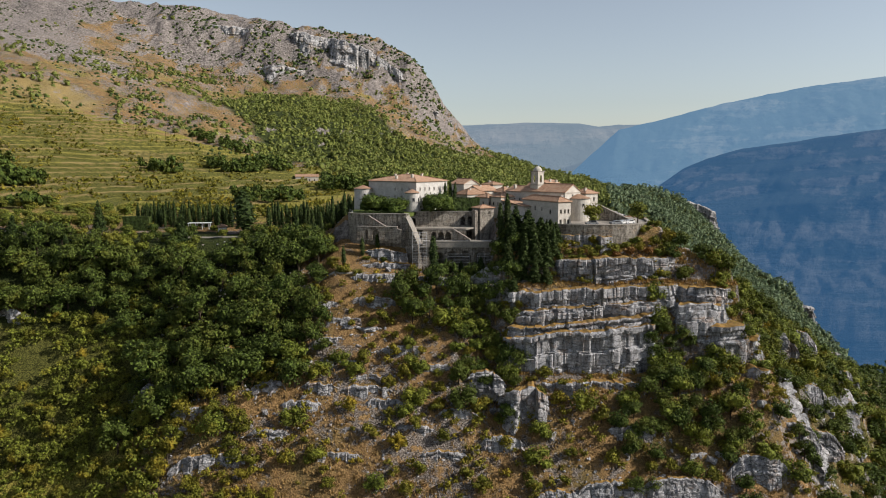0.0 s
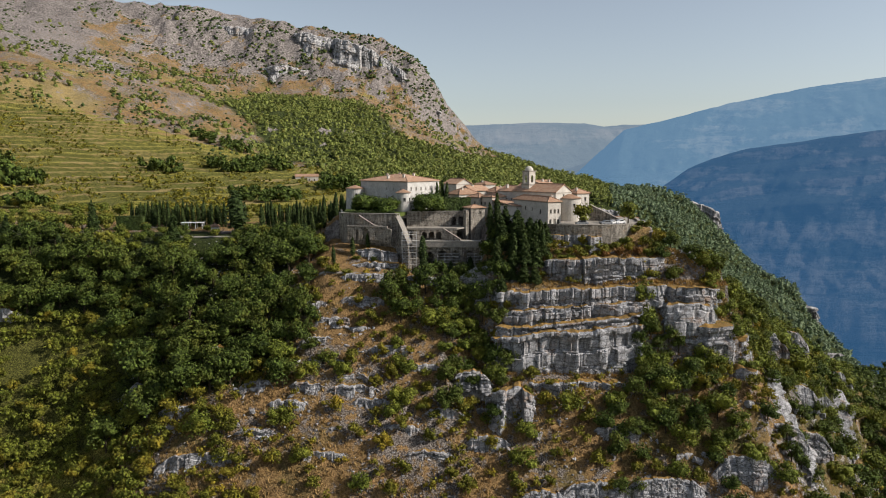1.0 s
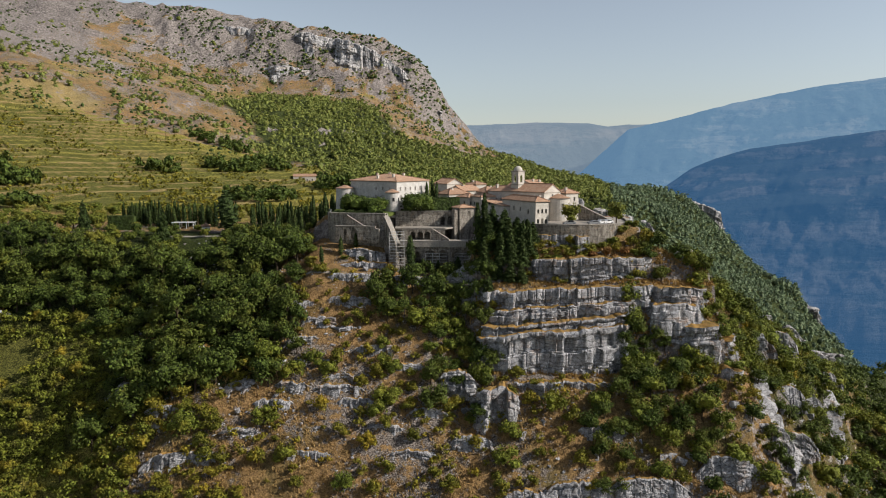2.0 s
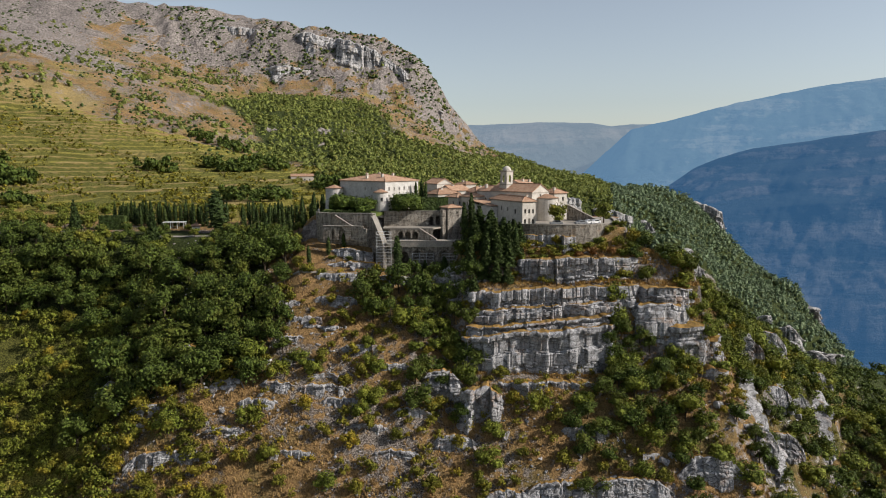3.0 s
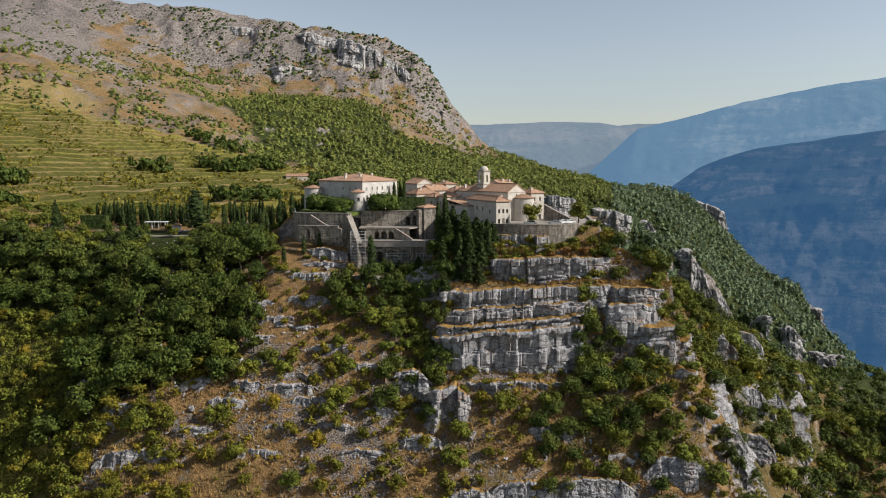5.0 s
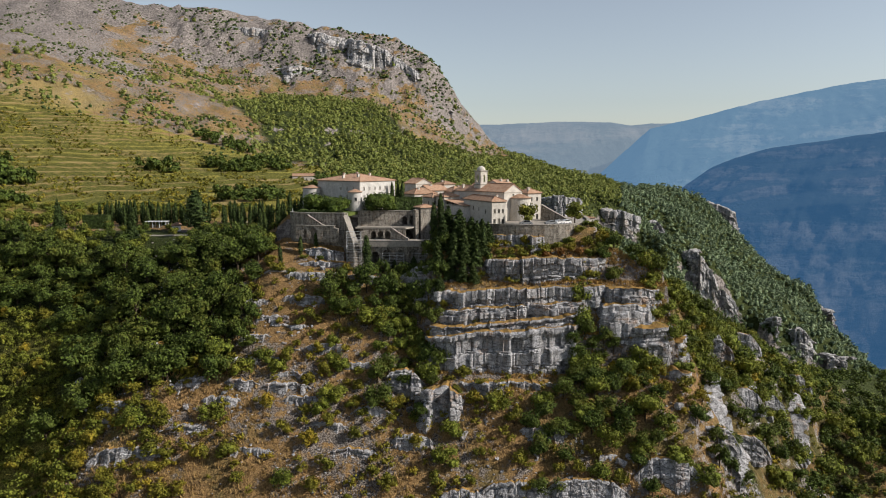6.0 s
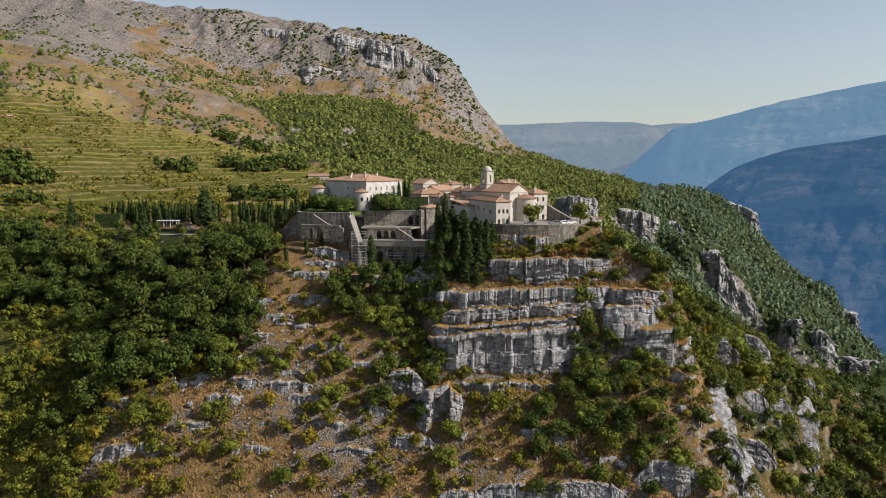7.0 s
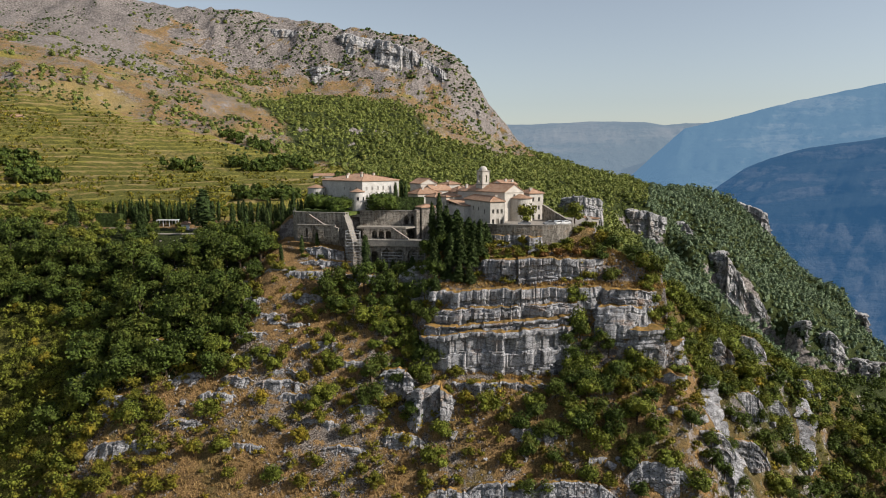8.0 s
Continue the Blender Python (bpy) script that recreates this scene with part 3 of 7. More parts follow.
def cliff(path, zb, zt, seed, scale=1.0, batter=0.12, rough=1.0, label="grey layered limestone cliff with upright cracks", step=0.38, taper=False, bulge=0.0, turf=True):
    """A bedded limestone face along a line in the plan: beds of uneven depth, split into upright blocks."""
    rng = np.random.default_rng(seed)
    step = step * scale
    s, px, py, nx, ny = along(path, step)
    zb = np.interp(s, np.linspace(0, s[-1], len(zb)), zb)
    zt = np.interp(s, np.linspace(0, s[-1], len(zt)), zt)
    jag = scale * (0.45 * vnoise(s / (1.7 * scale), s * 0, seed + 1) + 0.5 * vnoise(np.floor(s / (2.3 * scale)) * 5.1, s * 0, seed + 2))
    if taper:
        env = np.clip(np.minimum(s, s[-1] - s) / (0.22 * s[-1]), 0, 1) ** 0.6
        zt = zb + (zt - zb) * (0.12 + 0.88 * env) + jag * env * 0.7
    else:
        zt = zt + jag * 0.6
    h = float((zt - zb).max())
    nz = max(6, int(h / (step * 0.85)))
    beds = [0.0]
    while beds[-1] < h * 1.1:
        beds.append(beds[-1] + scale * float(rng.choice((0.5, 0.8, 1.3, 2.2, 3.4), p=(0.22, 0.26, 0.24, 0.18, 0.1))))
    beds = np.array(beds)
    cols = []
    for b in range(len(beds)):
        c = [0.0]
        while c[-1] < s[-1]:
            c.append(c[-1] + scale * float(rng.uniform(0.8, 3.4)))
        cols.append((np.array(c), rng.normal(0, 0.22, len(c) + 1), rng.normal(0, 0.15, len(c) + 1), rng.normal(0, 0.30)))
    main = np.cumsum(scale * rng.uniform(2.5, 7.5, int(s[-1] / scale) + 3))
    main_off, main_tilt = rng.normal(0, 0.60, len(main) + 1), rng.normal(0, 0.17, len(main) + 1)
    V = np.zeros((nz + 4, len(s), 3))
    for j in range(nz + 1):
        w = zb + (zt - zb) * j / nz
        rel = (zt - w) + 0.35 * scale * vnoise(s / (9 * scale), s * 0, seed + 3)
        b = np.clip(np.searchsorted(beds, rel) - 1, 0, len(beds) - 2)
        disp = np.zeros_like(s)
        for i in range(len(s)):
            c, off, tilt, shift = cols[b[i]]
            k = int(np.searchsorted(c, s[i]))
            lo, hi = (c[k - 1] if k else 0.0), (c[k] if k < len(c) else s[-1])
            e = min(s[i] - lo, hi - s[i]) / scale
            disp[i] = off[k] + tilt[k] * (s[i] - (lo + hi) / 2) / scale + shift - 0.28 * max(0, 1 - e / 0.2)
            m = int(np.searchsorted(main, s[i]))
            a0, a1 = (main[m - 1] if m else 0.0), main[min(m, len(main) - 1)]
            disp[i] += main_off[m] + main_tilt[m] * (s[i] - (a0 + a1) / 2) / scale - 0.45 * max(0, 1 - min(s[i] - a0, a1 - s[i]) / (0.25 * scale))
            edge = min(rel[i] - beds[b[i]], beds[b[i] + 1] - rel[i]) / scale
            disp[i] -= 0.38 * max(0, 1 - edge / 0.16)
        disp = scale * rough * (disp + 0.3 * fbm(s / scale, w / scale, 3.6 if taper else 5, 4, seed + 9))
        disp += scale * 0.9 * fbm(s, w * 0.45, 11, 3, seed + 17) if scale < 2 else 0.0
        disp -= batter * (w - zb)
        if bulge:
            disp += bulge * fbm(s, w * 0.5, 24, 4, seed + 13)
        V[j] = np.stack([px + nx * disp, py + ny * disp, w], -1)
    # the top runs back into the hill, the foot goes into the ground
    for q, (back, up) in enumerate(((1.2, 0.1), (3.2, 0.15), (6.0, -1.5))):
        V[nz + 1 + q] = V[nz] + np.stack([-nx * back * min(scale, 2.0), -ny * back * min(scale, 2.0), up * min(scale, 2.0) * (3 if scale > 3 and q == 2 else 1) + 0 * nx], -1)
        V[nz + 1 + q, :, 2] += 0.25 * scale * vnoise(s / 1.3 / scale, s * 0 + q, seed + 5)
    V[0, :, 2] -= 1.5 * scale
    n = len(s)
    i = (np.arange(V.shape[0] - 1)[:, None] * n + np.arange(n - 1)[None]).ravel()
    faces = np.stack([i, i + 1, i + n + 1, i + n], -1)
    me = mesh_from("cliff", V.reshape(-1, 3), faces, CLIFF if scale < 2 else CRAG)
    me.materials.append(TURF)
    if scale < 2 and turf:
        top = np.zeros(len(faces), np.int32)
        top[(nz + (1 if taper else 0)) * (n - 1):] = 1
        me.polygons.foreach_set("material_index", top)
    return tagged(new("cliff", me), label, "cliff", "limestone cliffs of the spur", kind="structure")


cliff([(17, 211), (19, 207), (25, 205), (40, 205.2), (53, 206.3), (62.5, 207), (66, 211)], (37.5, 38.5, 38), (47.2, 49.5, 50.8, 52.2), 1, 1.15, batter=0.06)
cliff([(20, 212), (23, 209.2), (32, 207.6), (44, 209), (55, 209.2), (62.5, 210.6), (65, 214)], (46.6, 50.6), (50.4, 52.2, 54.6), 2, 0.9)
cliff([(19, 218), (22, 213.8), (28, 211.6), (38, 211.6), (46, 212.8), (57, 212.2), (63, 213.8), (66, 217)], (50.6, 53.8), (54.4, 56.2, 57.8), 3, 0.9, rough=1.2)
cliff([(18, 221), (21, 217.4), (27, 214.8), (36, 214.6), (50, 214), (62, 215.2), (70, 216.2), (72, 220)], (54.6, 57.2), (59.6, 61.4, 62.2), 4, 0.9, rough=1.2)
cliff([(34, 228), (37, 223.6), (46, 221.4), (58, 222.6), (66, 222.4), (72.5, 225), (76, 231)], (62,), (68.8, 69.8, 69.4), 5, 1.0, rough=1.3)
cliff([(66, 217), (69, 211.5), (76, 209.2), (85, 209), (92, 210.6), (96, 215), (98, 226)], (37.5, 38.5, 38), (50.6, 51.2, 50.4), 6, 1.7, batter=0.06)
cliff([(67, 220), (70.5, 213.6), (77, 211.6), (84, 212), (89, 214.4), (92, 222)], (50.2,), (56.4, 57.2, 55.6), 7, 1.35, batter=0.12)
cliff([(70, 222), (73.5, 216), (79, 214), (85, 214.4), (88.5, 217), (90, 224)], (55.8,), (61.2, 62, 60), 34, 0.9, batter=0.12)
cliff([(28, 201), (34, 199), (46, 199), (58, 201)], (32.5,), (36.3, 37.2, 36), 8, 0.8, rough=1.3)
cliff([(15, 199), (17, 193.6), (21, 191), (27, 190.4), (31.5, 192.6), (33, 199)], (25, 24, 25), (33, 36.6, 37.4, 35, 31), 9, 1.1, 0.12, 1.4)
cliff([(82, 209), (84.5, 204.6), (90, 202.6), (95, 203.8), (97, 211)], (29,), (38, 39.8, 38.6), 10, 1.4, 0.06)
cliff([(95, 214), (98, 201), (101.5, 191), (105, 187), (108.5, 191), (108, 202), (107, 216)], (20, 10, -2, -4, 0, 8, 20), (35, 29, 19, 13, 18, 27, 35), 11, 1.0, 0.16, 1.4, "pale rocky rib running down the slope", turf=False)
cliff([(88, 199), (92, 189), (96.5, 183.5), (100.5, 185.6), (103, 198)], (12, 2, -5, 0, 10), (24, 16, 9, 13, 22), 12, 1.0, 0.16, 1.4, "pale rocky rib running down the slope", turf=False)
cliff([(52, 194), (58, 186), (65, 181), (76, 180.4), (83, 183), (88, 192)], (2,), (20, 22.5, 22, 21.5, 19), 13, 1.1, 0.2, 1.4, "grey fissured rock wall low on the slope", turf=False)
cliff([(85, 190), (89, 186), (95, 186.5), (97, 192)], (2,), (17, 19, 16), 14, 1.0, 0.35, 1.5, taper=True)
cliff([(-59, 203), (-55.5, 199.3), (-49, 198.4), (-44, 200.4), (-43, 204)], (29.5,), (34.5, 37, 34.5), 15, 0.9, 0.3, 1.3, label="broken pale limestone outcrop on the slope", taper=True)
cliff([(-69, 211), (-66.5, 207.5), (-60, 207), (-58, 210)], (38,), (43.5, 44.5, 43), 16, 1.0, 0.2, 1.2, label="grey limestone block standing among trees", taper=True)
cliff([(-157, 242), (-150, 234), (-140, 232.5), (-133, 239)], (38,), (49, 51.5, 47), 17, 1.2, 0.15, label="pale layered limestone cliff among the trees")
cliff([(-30, 204.5), (-24, 202.6), (-14, 203), (-8, 205)], (34,), (37.5, 37.8, 37), 18, 0.7, 0.3, 1.2, label="low broken limestone ledge on the slope", taper=True)
cliff([(-44, 209), (-36, 206.6), (-26, 206.9), (-20, 209)], (38,), (41.4, 41, 40.5), 19, 0.7, 0.35, 1.2, label="low broken limestone ledge on the slope", taper=True)
cliff([(-36, 218), (-30, 215.3), (-20, 214.6), (-11, 216.5)], (45.5,), (49.5, 49.3, 49), 20, 0.8, 0.2, 1.1, label="low broken limestone ledge on the slope", taper=True)
cliff([(-31, 242), (-26, 237.5), (-18, 235.4), (-10, 236.2), (-7, 239)], (61.5,), (65, 66.5, 65.5), 21, 0.7, 0.2, 1.2, label="rough grey rock under the castle walls")
cliff([(-30, 245), (-24, 241), (-17, 240), (-12, 241.5)], (65,), (69, 70.5, 69), 35, 0.7, 0.3, 1.2, label="rough grey rock under the castle walls")
cliff([(-35, 192.5), (-28, 190.3), (-20, 190.8)], (23.5,), (26.8, 27, 26), 22, 0.7, 0.3, 1.2, label="low broken limestone ledge on the slope", taper=True)
cliff([(-80, 192), (-74, 188), (-64, 187.5), (-58, 190)], (16,), (23, 22.5, 21), 23, 0.9, 0.45, 1.5, label="sloping broken limestone outcrop on the slope", taper=True)
cliff([(4, 204), (8, 200.5), (16, 199.6), (20, 203)], (33,), (38.5, 39, 38), 24, 0.8, 0.35, 1.4, label="rough grey outcrop below the cliff", taper=True)
cliff([(34, 186), (38, 182.5), (44, 182), (48, 186)], (13,), (22, 21, 19), 25, 0.9, 0.5, 1.5, label="rough grey outcrop below the cliff", taper=True)
cliff([(126, 256), (131, 245), (136, 238), (142, 234), (148, 238), (151, 248), (151, 262)], (4, -6, -12, -14, -10, -4, 4), (23, 15, 6, 0, 4, 12, 20), 26, 1.2, 0.2, 1.5, "russet rocky rib on the flank", turf=False)
cliff([(112, 240), (115, 230), (119, 224), (123, 228), (124, 240)], (10, 2, -2, 2, 10), (32, 24, 16, 20, 30), 27, 1.0, 0.2, 1.4, "pale rocky rib running down the slope", turf=False)
cliff([(120, 268), (124, 262), (129, 262.5), (132, 270)], (17,), (24, 27, 24), 28, 1.0, 0.3, 1.4, label="steep rocky rib on the flank", taper=True)
cliff([(10, 226), (15, 221.5), (24, 220.5), (32, 223)], (56,), (60, 62.5, 63), 29, 0.8, 0.3, 1.2, label="low layered ledge in the shade", taper=True)
cliff([(30, 238), (35, 234.2), (43, 232.4), (52, 231.4), (58, 232.4)], (69.5,), (75.5, 76, 75.4), 31, 0.9, 0.1, 1.2, "rough rock under the village square")
cliff([(87, 209), (91, 207.6), (95, 209), (98, 214), (99.5, 222)], (31, 33, 36), (44, 47, 47), 32, 1.0, 0.15)
cliff([(95, 221), (98, 216), (103, 217), (106, 224)], (24, 26, 28), (38, 40, 37), 33, 1.0, 0.3, 1.4, taper=True)
cliff([(61, 209), (64.5, 204.6), (72, 203), (80, 203.6), (86, 205.6), (88, 209)], (28,), (37, 39.5, 39, 36), 39, 1.0, 0.1, 1.2)
cliff([(52, 190), (57, 186), (63, 184.6), (68, 187)], (14,), (24, 25, 23), 55, 0.9, 0.3, 1.3, "rough grey outcrop below the cliff", taper=True)
cliff([(48, 180), (54, 176.5), (61, 176), (66, 179)], (4,), (15, 16, 14), 56, 0.9, 0.3, 1.3, "rough grey outcrop below the cliff", taper=True)
cliff([(38, 193), (44, 186), (49, 181.5), (56, 182)], (8,), (23, 22, 19), 36, 0.9, 0.35, 1.3, "rough grey outcrop below the cliff", taper=True)
cliff([(84, 199), (90, 192), (96, 188), (101, 190)], (8,), (25, 24, 20), 37, 0.9, 0.35, 1.3, "rough grey outcrop below the cliff", taper=True)
cliff([(-470, 690), (-430, 668), (-390, 672), (-350, 692)], (134,), (150, 153, 146), 38, 2.2, 0.6, 1.0, "weathered grey outcrop above the terraces", taper=True)
# lesser ledges that break the slope: (x, y, length, height)
for k, (x, y, l, h) in enumerate(((-22, 199, 12, 2.2), (-2, 205, 9, 2.0), (-12, 210, 11, 2.2), (4, 193, 9, 2.4), (-40, 196, 10, 1.8), (-62, 183, 14, 3.0), (-28, 184, 10, 1.6), (16, 186, 10, 3.0), (52, 188, 12, 3.0),
                                  (44, 176, 14, 4.0), (30, 175, 10, 3.2), (62, 176, 16, 5.0), (84, 180, 12, 5.0), (100, 194, 9, 5.0), (112, 204, 10, 5.0), (-5, 228, 12, 2.4), (-22, 229, 14, 2.2), (8, 231, 8, 2.0), (-38, 222, 12, 2.4),
                                  (-70, 196, 10, 2.0), (20, 226, 14, 3.0), (-84, 206, 10, 3.0), (118, 222, 9, 5.0), (-34, 212, 9, 2.2), (-16, 196, 10, 1.8), (0, 184, 11, 1.8), (-48, 190, 9, 1.8), (-22, 222, 12, 2.4), (-36, 200, 9, 2.0), (-8, 190, 9, 1.5), (-30, 217, 10, 2.0), (132, 240, 9, 5.0), (108, 226, 9, 5.0), (124, 246, 10, 5.0), (150, 262, 9, 4.0))):
    zc, l, h = float(height(x, y, False)), l * 1.7, h * 1.25
    cliff([(x - l / 2, y + 1.6), (x - l / 4, y), (x + l / 4, y - 0.3), (x + l / 2, y + 1.4)], (zc - 1.4,), (zc + h * 0.75, zc + h, zc + h * 0.7), 60 + k, 0.55, 0.25, 1.0, "low broken limestone ledge on the slope", taper=True)
# rock walls along the gorge, far behind
FAR_ROCK = dict(scale=2.6, step=0.36, rough=1.5, bulge=5.0)
cliff([(84, 600), (90, 588), (104, 586), (116, 590), (124, 600)], (50,), (69, 72, 66), 40, batter=0.1, label="pale rock wall above the wooded gorge side", **FAR_ROCK)
GORGE = dict(FAR_ROCK, label="tall pale rock buttress in the gorge")
cliff([(176, 900), (186, 880), (200, 872), (214, 873), (226, 880), (234, 896)], (22, 8, 2), (44, 41, 37, 25), 41, batter=0.15, **GORGE)
cliff([(256, 1016), (266, 998), (280, 992), (292, 994), (300, 1012)], (-18,), (15, 17, 12, 4), 47, batter=0.25, **GORGE)
cliff([(274, 873), (278, 853), (288, 843), (302, 841), (316, 846), (330, 852), (344, 855), (352, 875)], (-34, -48, -70, -88, -98), (-13, -5, -8, -30, -55, -72, -84), 42, batter=0.12, **GORGE)
cliff([(282, 853), (292, 837), (304, 835), (314, 845)], (-80, -90), (-30, -26, -44), 49, batter=0.15, **GORGE)
cliff([(418, 1246), (432, 1230), (448, 1220), (464, 1212), (476, 1216), (483, 1236), (486, 1272)], (-18, -48, -72, -76, -66), (30, 24, 14, -4, -18, -26), 46, batter=0.12, **GORGE)
cliff([(376, 1208), (386, 1194), (400, 1190), (412, 1206)], (-14,), (6, 12, 4), 48, batter=0.3, **GORGE)
cliff([(350, 1256), (362, 1240), (380, 1238), (394, 1254)], (18,), (46, 52, 40), 57, batter=0.35, **GORGE)
cliff([(364, 850), (369, 826), (376, 818), (383, 824), (388, 848)], (-155,), (-98, -79, -98), 43, batter=0.1, **GORGE)
cliff([(386, 850), (393, 824), (404, 819), (416, 822), (424, 830), (430, 856)], (-170,), (-98, -93, -96, -118), 44, batter=0.12, **GORGE)
cliff([(432, 858), (437, 834), (444, 829), (451, 836), (454, 858)], (-180,), (-131, -126, -131), 45, batter=0.08, **GORGE)
cliff([(454, 866), (458, 840), (463, 837), (468, 844), (471, 866)], (-185,), (-134, -131, -140), 58, batter=0.08, **GORGE)
cliff([(506, 1034), (516, 1010), (528, 1000), (538, 1008), (543, 1034)], (-195,), (-108, -112, -130), 59, batter=0.12, **GORGE)


HIGH_ROCK = dict(scale=4.0, step=0.42, rough=1.0, bulge=15.0)
cliff([(-300, 1300), (-262, 1268), (-200, 1256), (-140, 1252), (-92, 1256), (-50, 1264), (-18, 1290)], (272, 264, 255, 236, 190), (324, 321, 310, 292, 250, 208), 50, batter=0.35, label="grey crags along the mountain's crest", **HIGH_ROCK)
cliff([(-440, 1310), (-400, 1284), (-345, 1276), (-300, 1292)], (292, 284), (340, 334, 326), 51, batter=0.4, label="grey crags along the mountain's crest", **HIGH_ROCK)
cliff([(-335, 1235), (-300, 1216), (-250, 1212), (-205, 1226)], (232, 226), (252, 258, 246), 52, batter=0.5, label="grey crags below the mountain's crest", **HIGH_ROCK)
cliff([(-640, 1330), (-600, 1300), (-560, 1298), (-520, 1320)], (325,), (372, 376, 356), 53, batter=0.4, label="grey crags along the mountain's crest", **HIGH_ROCK)
cliff([(-70, 1262), (-40, 1236), (-8, 1236), (14, 1268)], (165, 160), (208, 188, 170), 54, batter=0.3, label="steep grey rock face at the mountain's end", **HIGH_ROCK)


def hull_rock(seed):
    """An angular block: the hull of a few scattered points, flattened along its bedding."""
    g = np.random.default_rng(seed)
    bm = bmesh.new()
    for p in g.normal(0, 1, (16, 3)) * (0.62, 0.5, 0.4):
        bm.verts.new(np.clip(p, (-0.8, -0.6, -0.42), (0.8, 0.6, 0.42)))
    r = bmesh.ops.convex_hull(bm, input=bm.verts)
    bmesh.ops.delete(bm, geom=[v for v in bm.verts if not v.link_faces], context="VERTS")
    bmesh.ops.triangulate(bm, faces=bm.faces)
    bm.verts.index_update()
    v, f = np.array([q.co for q in bm.verts]), np.array([[q.index for q in t.verts] for t in bm.faces])
    bm.free()
    return v, f


BLOCKS = [hull_rock(700 + k) for k in range(10)]
g_rock = random.Random(77)
for k, (x, y, r) in enumerate(((-50, 196, 1.6), (-56, 201, 1.3), (-63, 206, 2.2), (-60, 204, 1.5), (-40, 199, 1.2), (-33, 201, 1.0), (27, 197, 1.8), (24, 199, 1.4), (30, 189, 1.7), (36, 192, 1.2), (72, 184, 2.0), (80, 182, 2.2),
                               (90, 196, 2.0), (96, 199, 1.6), (99, 200, 2.2), (103, 199, 1.8), (58, 181, 1.6), (-18, 235, 1.6), (-13, 236, 1.3), (-24, 238, 1.5), (8, 200, 1.6), (14, 198, 1.8), (3, 197, 1.1), (-72, 193, 1.6), (-66, 185, 1.8), (-55, 186, 1.3),
                               (107, 207, 2.2), (112, 214, 1.8), (129, 231, 2.0), (144, 251, 2.2))):
    v, f = BLOCKS[k % len(BLOCKS)]
    ob = thing("boulder", "angular grey limestone boulder on the slope", "boulder", "boulders", Matrix.LocRotScale((x, y, float(height(x, y)) + 0.15 * r), Euler((g_rock.uniform(-0.3, 0.3), g_rock.uniform(-0.3, 0.3), g_rock.uniform(0, 6))), (r, r, r * 1.1)))
    part("stone", mesh_from("stone", v, f, CLIFF), None, ob)


# ---- plants ----
def leaves(rng, n, spread, size, loose=0.55):
    """n leaf sprays: small bent quads on the skin of lobes. spread(rng, n) gives places and outward ways."""
    p, out = spread(rng, n)
    d = out + rng.normal(0, loose, (n, 3))
    d /= np.linalg.norm(d, axis=1, keepdims=True)
    t = np.cross(d, rng.normal(0, 1, (n, 3)))
    t /= np.linalg.norm(t, axis=1, keepdims=True)
    b = np.cross(d, t)
    w = size * rng.uniform(0.55, 1.3, (n, 1))
    q = np.stack([p - t * w - b * w * 0.45, p + t * w * 0.7 - b * w * 0.6, p + t * w + b * w * 0.5 + d * w * 0.35, p - t * w * 0.6 + b * w * 0.6], 1)
    return q.reshape(-1, 3), np.arange(n * 4).reshape(-1, 4)


def lobes(rng, count, radius, tall, low):
    """A crown of uneven lobes round the origin; low: height of its underside."""
    a = rng.uniform(0, 2 * math.pi, count)
    r = radius * 0.62 * np.sqrt(rng.uniform(0.02, 1, count))
    z = low + tall * rng.uniform(0.22, 0.82, count)
    z = np.where(r < 0.3 * radius, z + 0.12 * tall, z)
    c = np.stack([r * np.cos(a), r * np.sin(a), z], -1)
    s = np.minimum(radius, tall) * rng.uniform(0.32, 0.52, count)

    def spread(g, n):
        k = g.integers(0, count, n)
        d = g.normal(0, 1, (n, 3))
        d[:, 2] = np.abs(d[:, 2]) * 0.9 - 0.25
        d /= np.linalg.norm(d, axis=1, keepdims=True)
        return c[k] + d * (s[k] * g.uniform(0.7, 1.08, n))[:, None], d
    return spread, c, s


def blob(rng, c, s, level=1):
    bm = bmesh.new()
    bmesh.ops.create_icosphere(bm, subdivisions=level, radius=1)
    v = np.array([x.co for x in bm.verts])
    f = np.array([[x.index for x in y.verts] for y in bm.faces])
    bm.free()
    return v * s * rng.uniform(0.7, 1.0, (len(v), 1)) + c, f


def crown_mesh(name, rng, n, radius, tall, low, size, mat, count=9, core=0.8):
    spread, c, s = lobes(rng, count, radius, tall, low)
    V, F = leaves(rng, n, spread, size, 0.42)
    V, F = [V], [list(map(tuple, F))]
    off = n * 4
    for k in range(0, count, 1 if core > 0.9 else 2):
        v, f = blob(rng, c[k], s[k] * core)
        V.append(v)
        F.append([tuple(q + off) for q in f])
        off += len(v)
    return mesh_from(name, np.concatenate(V), [q for g in F for q in g], mat)


